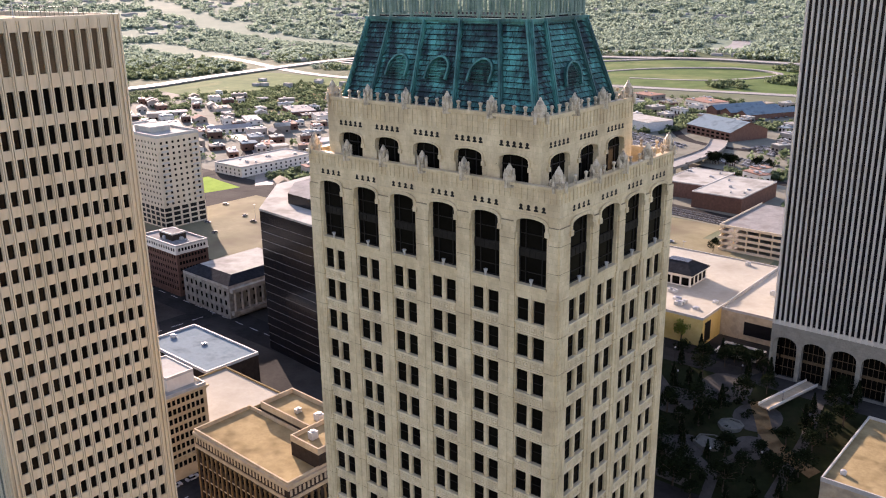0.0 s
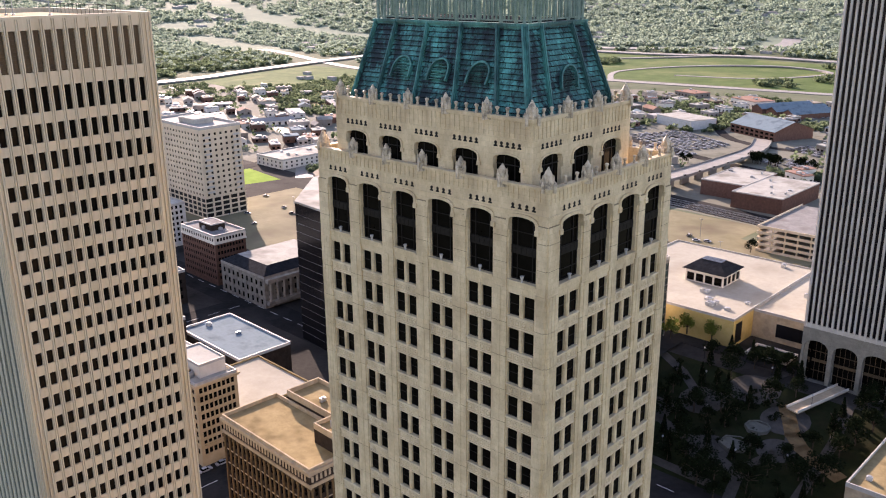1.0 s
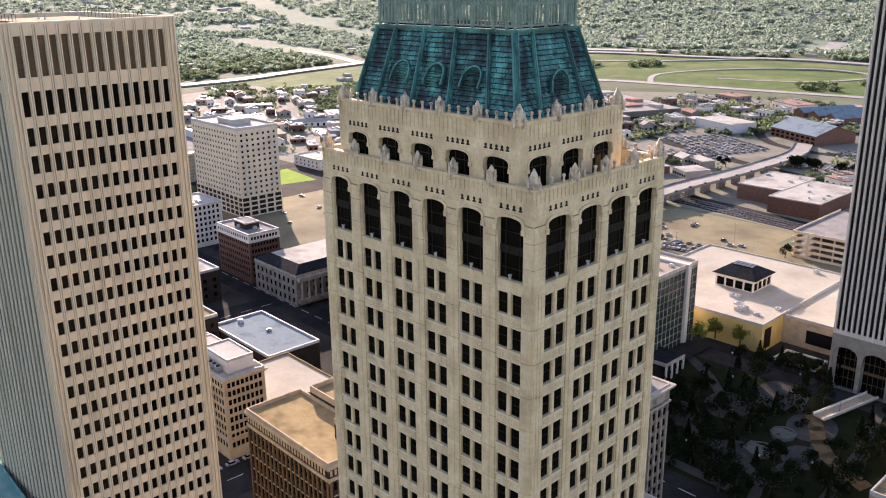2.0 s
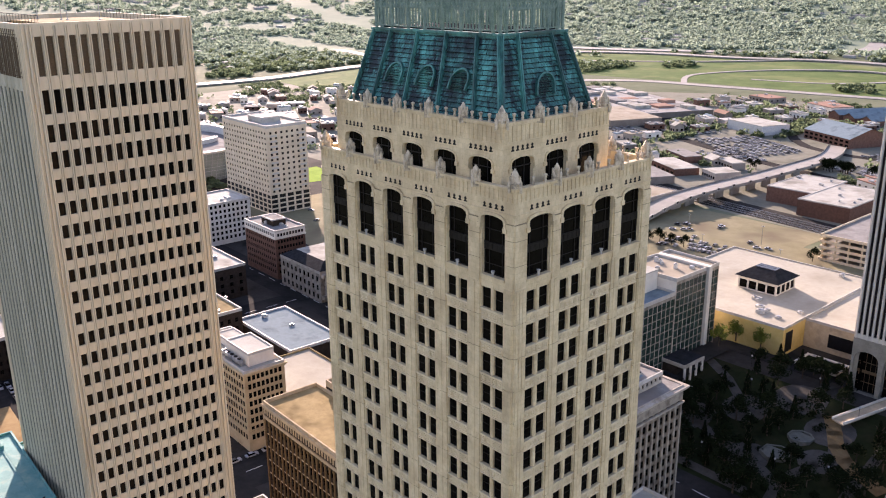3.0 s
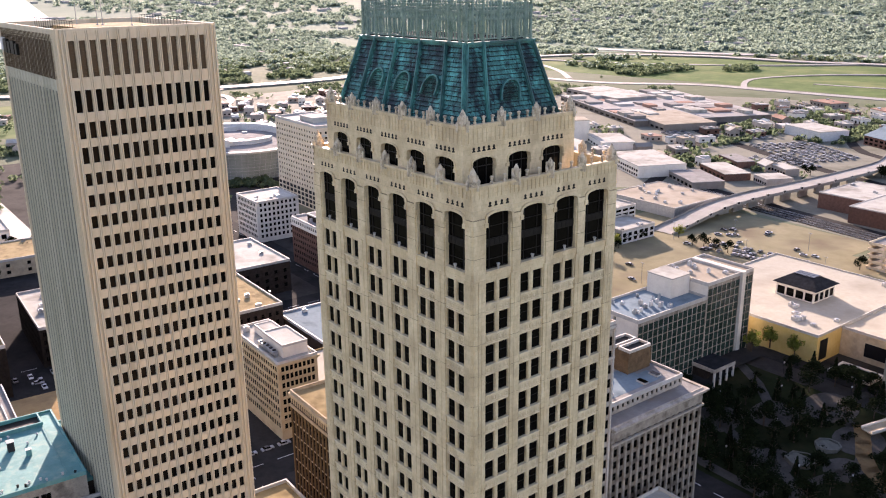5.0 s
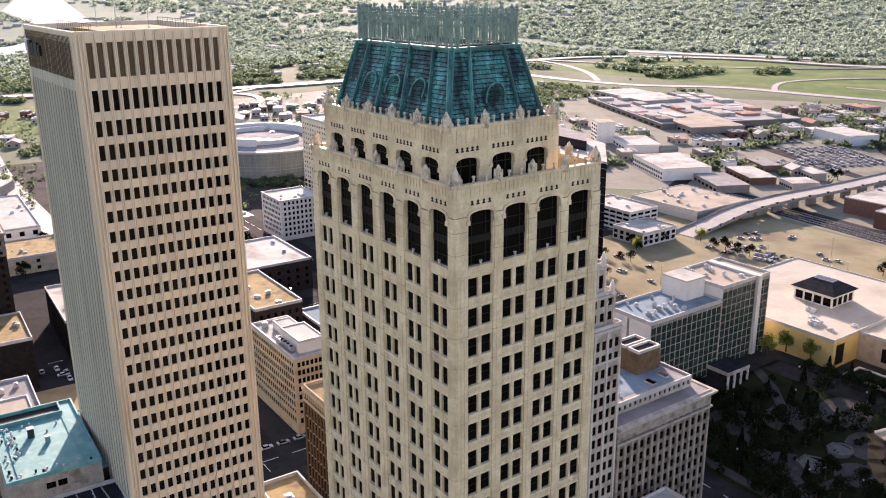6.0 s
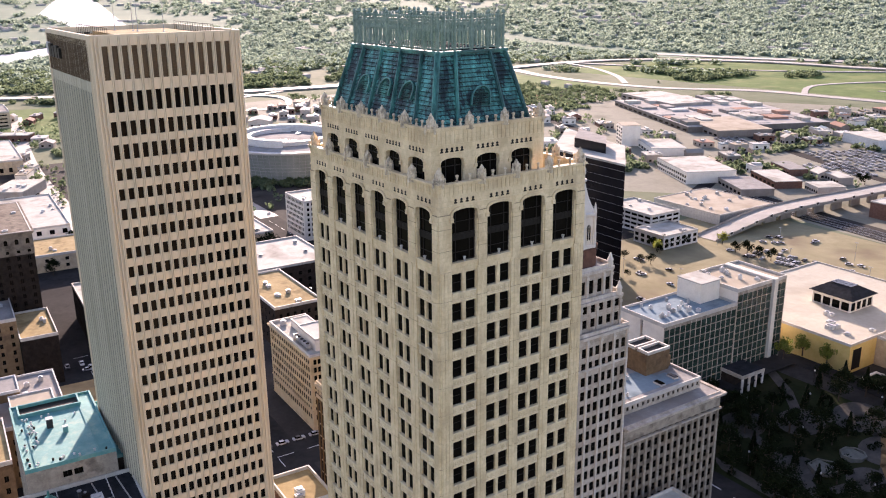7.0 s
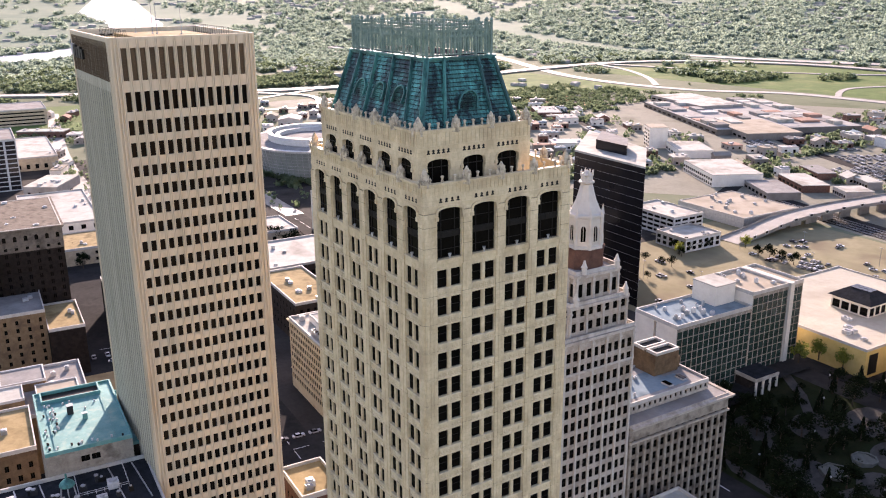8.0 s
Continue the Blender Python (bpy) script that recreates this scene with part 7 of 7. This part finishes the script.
for k in range(900):
    x, y = rnd.uniform(-108, -19), rnd.uniform(146, 232)
    if len(spots) > 92:
        break
    if any(math.hypot(x - a, y - c) < 5.2 for a, c in spots):
        continue
    if any(math.hypot(x - a, y - c) < r for a, c, r in ((-60, 205, 8), (-45, 192, 8), (-72, 190, 7), (-38, 180, 7), (-50, 185, 7), (-52, 174, 7), (-26, 178, 7), (-38, 222, 6))) or (x > -52 and y > 221) or (x < -84 and y > 186) or y > 226 or (-46 < x < -30 and y > 194):
        continue
    spots.append((x, y))
for k, (x, y) in enumerate(spots):
    copy_thing(kinds[k % 3 if k % 7 else 2], pose(x, y, rise(x, y), 0, 0, rnd.uniform(0, 360)) @ Matrix.Scale(rnd.uniform(0.65, 1.0), 4))
for x, y in ((-108, 231), (-101, 232.2), (-90, 232), (-236, 345), (-247, 300), (-300, 330)):
    copy_thing(lime, pose(x, y, rise(x, y) + 0.05, 0, 0, rnd.uniform(0, 360)))
for k in range(60):
    zone = k % 4
    x, y = ((rnd.uniform(-255, -160), rnd.uniform(232, 300)), (rnd.uniform(-243, -186), rnd.uniform(601, 606)), (rnd.uniform(-420, -380), rnd.uniform(20, 140)), (rnd.uniform(-480, -400), rnd.uniform(-10, 60)))[zone]
    if zone == 0 and -222 < x < -165:
        continue
    copy_thing(kinds[k % 2], pose(x, y, 0.1, 0, 0, rnd.uniform(0, 360)) @ Matrix.Scale(1.0 if zone else rnd.uniform(0.4, 0.6), 4))
for x, y in ((-254.6, 304), (-250, 309.5), (-250, 318.5), (-249, 325), (-220, 337.5), (-213.6, 340), (-206, 341), (-198, 341.5), (-134, 371), (-288, 571), (-280, 566)):
    copy_thing(kinds[1], pose(x, y, 0.12, 0, 0, rnd.uniform(0, 360)) @ Matrix.Scale(rnd.uniform(0.7, 0.9), 4))
for ob in (*kinds, lime):
    ob.location = (-300 + 8 * kinds.index(ob), 205, 0.1) if ob in kinds else (-270, 205, 0.1)

# ---- cars ----
def car():
    t = thing("car", "parked car with dark windows", "car", "parked cars")
    b = Build()
    b.prism([(-2.2, -0.88), (2.2, -0.88), (2.25, 0), (2.2, 0.88), (-2.2, 0.88), (-2.25, 0)], 0.3, 0.85)
    part("body", b, "car_paint", t)
    b = Build()
    i = [(-1.5, -0.8, 0.85), (1.1, -0.8, 0.85), (1.1, 0.8, 0.85), (-1.5, 0.8, 0.85)]
    j = [(-1.1, -0.65, 1.42), (0.45, -0.65, 1.42), (0.45, 0.65, 1.42), (-1.1, 0.65, 1.42)]
    for k in range(4):
        b.face([i[k], i[(k + 1) % 4], j[(k + 1) % 4], j[k]], 0)
    b.face(j, 1)
    part("cabin", b, ("glass", "car_paint"), t)
    for x in (-1.4, 1.4):
        for y in (-0.85, 0.85):
            b = Build()
            b.turn([(0.33, -0.1), (0.33, 0.1)], 10)
            b.v = [(x + px, y + pz, 0.33 + py) for px, py, pz in b.v]
            part("wheel", b, "rubber", t)
    return t


first = car()
rnd = random.Random(21)
for k in range(95):
    zone = k % 5
    if zone == 0:
        x, y, a = rnd.uniform(-230, -150), rnd.uniform(322, 400), rnd.choice((0, 90, 30))
    elif zone == 1:
        x, y, a = rnd.choice((-291, -284, -277)) + rnd.uniform(-1, 1), -17 + rnd.randrange(12) * 3, 0
    elif zone == 2:
        x, y, a = rnd.choice((-171, -157, -297, -283)), rnd.uniform(-50, 200), 90
    elif zone == 3:
        x, y, a = rnd.uniform(-260, -180), rnd.choice((244, 262, 280)), rnd.uniform(0, 360)
    else:
        x, y, a = rnd.uniform(-460, -300), rnd.uniform(200, 290), rnd.choice((20, 110))
    copy_thing(first, pose(x, y, 0.12, 0, 0, a))
first.location = (-190, 350, 0.1)
many = Build()
for cx, cy, nx, ny, ang in ((-335, 655, 30, 9, -28), (-320, 600, 20, 6, -28), (-420, 690, 16, 5, -28), (-215, 690, 14, 6, -28), (-460, 640, 18, 4, -28), (-300, 880, 14, 5, -25), (-200, 760, 18, 5, -25), (-210, 620, 14, 5, -28), (-195, 352, 12, 3, 8)):
    c, s = math.cos(radians(ang)), math.sin(radians(ang))
    for i in range(nx):
        for j in range(ny):
            if rnd.random() < 0.38:
                continue
            u, v = (i - nx / 2) * 3.0, (j - ny / 2) * 7.5
            x, y = cx + u * c - v * s, cy + u * s + v * c
            for L, W, z0, z1 in ((2.2, 0.9, 0.3, 0.95), (1.2, 0.8, 0.95, 1.5)):
                n0 = len(many.v)
                for zz in (z0, z1):
                    for p, q in ((-W, -L), (W, -L), (W, L), (-W, L)):
                        many.v.append((x + p * c - q * s, y + p * s + q * c, zz))
                many.f.extend([(n0 + 4, n0 + 5, n0 + 6, n0 + 7)] + [(n0 + k, n0 + (k + 1) % 4, n0 + 4 + (k + 1) % 4, n0 + 4 + k) for k in range(4)])
                many.m.extend([0] * 5)
part("far_parked_cars", many, "cars", None, "rows of parked cars among the sheds", "stuff")

# ---- rails, lamp posts, railings ----
for k, q in enumerate((0, 4.5, 10, 14.5)):
    b = Build()
    for g in (-0.72, 0.72):
        b.beam((-330, 451 + q + g, 0.22), (60, 403 + q * 0.9 + g, 0.22), 0.16, 0.16)
    part("railway_track", b, "metal", None, "rusty railway rails on dark ballast", "structure")
for x, y in ((-236, 340), (-215, 372), (-185, 340), (-170, 380), (-140, 345), (-225, 250), (-195, 262), (-330, 600), (-360, 640), (-300, 640), (-215, 690), (-400, 250), (-340, 230), (-290, 40), (-290, 100)):
    p = thing("street_lamp", "tall grey lamp post standing in a parking lot", "street lamp", "street lamps")
    b = Build()
    b.turn([(0.16, 0), (0.12, 4), (0.09, 11)], 6, (x, y, 0.1))
    part("post", b, "metal", p)
    b = Build()
    b.beam((x - 1.2, y, 11.1), (x + 1.2, y, 11.1), 0.35, 0.2)
    part("lamp_head", b, "metal", p)
fence = thing("roof_railing", "white tube railing round the dark terrace roof", "railing")
for x0, y0, x1, y1 in ((-93.5, -40, -84, -40), (-84, -40, -84, -30), (-84, -30, -93.5, -30)):
    n = 6
    for k in range(n + 1):
        x, y = x0 + (x1 - x0) * k / n, y0 + (y1 - y0) * k / n
        b = Build()
        b.box(x - 0.05, y - 0.05, 54.5, x + 0.05, y + 0.05, 55.65)
        part("post", b, "metal_white", fence)
    for z in (55.1, 55.6):
        b = Build()
        b.beam((x0, y0, z), (x1, y1, z), 0.08, 0.08)
        part("rail", b, "metal_white", fence)
for x0, x1, y0, y1, z, m, lab in ((-232, -218, -55, -40, 25.5, "roof_grey", "raised grey-roofed block with pale rim"), (-216, -200, -44, -30, 24.5, "roof_beige", "raised beige roof block with pale rim"), (-214, -202, -60, -48, 26.5, "roof_white", "raised white-roofed plant block")):
    block("roof_block", lab, x0, x1, y0, y1, z, "brick_tan", m, {}, "roof block", base=22.004, lip=0.5, lip_m="metal_white")
roof_units(-93, -76, -58, -26, 54.5, 12, 141, (0.6, 2.0), ("rubber", "frame_dark"))
for y in (-52, -47, -33, -28):
    p = thing("roof_pipe", "pale pipe run across the dark terrace roof", "pipe")
    b = Build()
    b.beam((-93, y, 54.8), (-77, y + 1.5, 54.8), 0.25, 0.25)
    part("run", b, "metal", p)

# ---- lane marks and kerbside cars ----
b = Build()
for x in (-290, -164, -48, 62):
    for k in range(44):
        b.box(x - 0.12, -155 + k * 11, 0.102, x + 0.12, -149 + k * 11, 0.125)
for y in (-66, 32, 143):
    for k in range(52):
        b.box(-460 + k * 11, y - 0.12, 0.108, -454 + k * 11, y + 0.12, 0.13)
part("lane_marking", b, "paint", None, "white dashed lane markings on the streets", "structure")
for k in range(9):
    copy_thing(first, pose(-171.5, 12 + k * 6.2, 0.11, 0, 0, 90))
    copy_thing(first, pose(-225 + k * 6.0, 25.0, 0.11, 0, 0, 0))
block("white_roof_house", "long dark brick house with pale flat roof beside the yard", -352, -298, -4, 9, 18, "brick_black", "roof_white", {"e": (4, 1.2, 1.4, 4, 3, 3.8, 1.8), "s": (16, 1.2, 1.4, 4, 3, 3.8, 1.8)}, "building", single=False, units=4, seed=151)

# ---- every quarter of the town, turned, scaled and shifted to fit the camera's view ----
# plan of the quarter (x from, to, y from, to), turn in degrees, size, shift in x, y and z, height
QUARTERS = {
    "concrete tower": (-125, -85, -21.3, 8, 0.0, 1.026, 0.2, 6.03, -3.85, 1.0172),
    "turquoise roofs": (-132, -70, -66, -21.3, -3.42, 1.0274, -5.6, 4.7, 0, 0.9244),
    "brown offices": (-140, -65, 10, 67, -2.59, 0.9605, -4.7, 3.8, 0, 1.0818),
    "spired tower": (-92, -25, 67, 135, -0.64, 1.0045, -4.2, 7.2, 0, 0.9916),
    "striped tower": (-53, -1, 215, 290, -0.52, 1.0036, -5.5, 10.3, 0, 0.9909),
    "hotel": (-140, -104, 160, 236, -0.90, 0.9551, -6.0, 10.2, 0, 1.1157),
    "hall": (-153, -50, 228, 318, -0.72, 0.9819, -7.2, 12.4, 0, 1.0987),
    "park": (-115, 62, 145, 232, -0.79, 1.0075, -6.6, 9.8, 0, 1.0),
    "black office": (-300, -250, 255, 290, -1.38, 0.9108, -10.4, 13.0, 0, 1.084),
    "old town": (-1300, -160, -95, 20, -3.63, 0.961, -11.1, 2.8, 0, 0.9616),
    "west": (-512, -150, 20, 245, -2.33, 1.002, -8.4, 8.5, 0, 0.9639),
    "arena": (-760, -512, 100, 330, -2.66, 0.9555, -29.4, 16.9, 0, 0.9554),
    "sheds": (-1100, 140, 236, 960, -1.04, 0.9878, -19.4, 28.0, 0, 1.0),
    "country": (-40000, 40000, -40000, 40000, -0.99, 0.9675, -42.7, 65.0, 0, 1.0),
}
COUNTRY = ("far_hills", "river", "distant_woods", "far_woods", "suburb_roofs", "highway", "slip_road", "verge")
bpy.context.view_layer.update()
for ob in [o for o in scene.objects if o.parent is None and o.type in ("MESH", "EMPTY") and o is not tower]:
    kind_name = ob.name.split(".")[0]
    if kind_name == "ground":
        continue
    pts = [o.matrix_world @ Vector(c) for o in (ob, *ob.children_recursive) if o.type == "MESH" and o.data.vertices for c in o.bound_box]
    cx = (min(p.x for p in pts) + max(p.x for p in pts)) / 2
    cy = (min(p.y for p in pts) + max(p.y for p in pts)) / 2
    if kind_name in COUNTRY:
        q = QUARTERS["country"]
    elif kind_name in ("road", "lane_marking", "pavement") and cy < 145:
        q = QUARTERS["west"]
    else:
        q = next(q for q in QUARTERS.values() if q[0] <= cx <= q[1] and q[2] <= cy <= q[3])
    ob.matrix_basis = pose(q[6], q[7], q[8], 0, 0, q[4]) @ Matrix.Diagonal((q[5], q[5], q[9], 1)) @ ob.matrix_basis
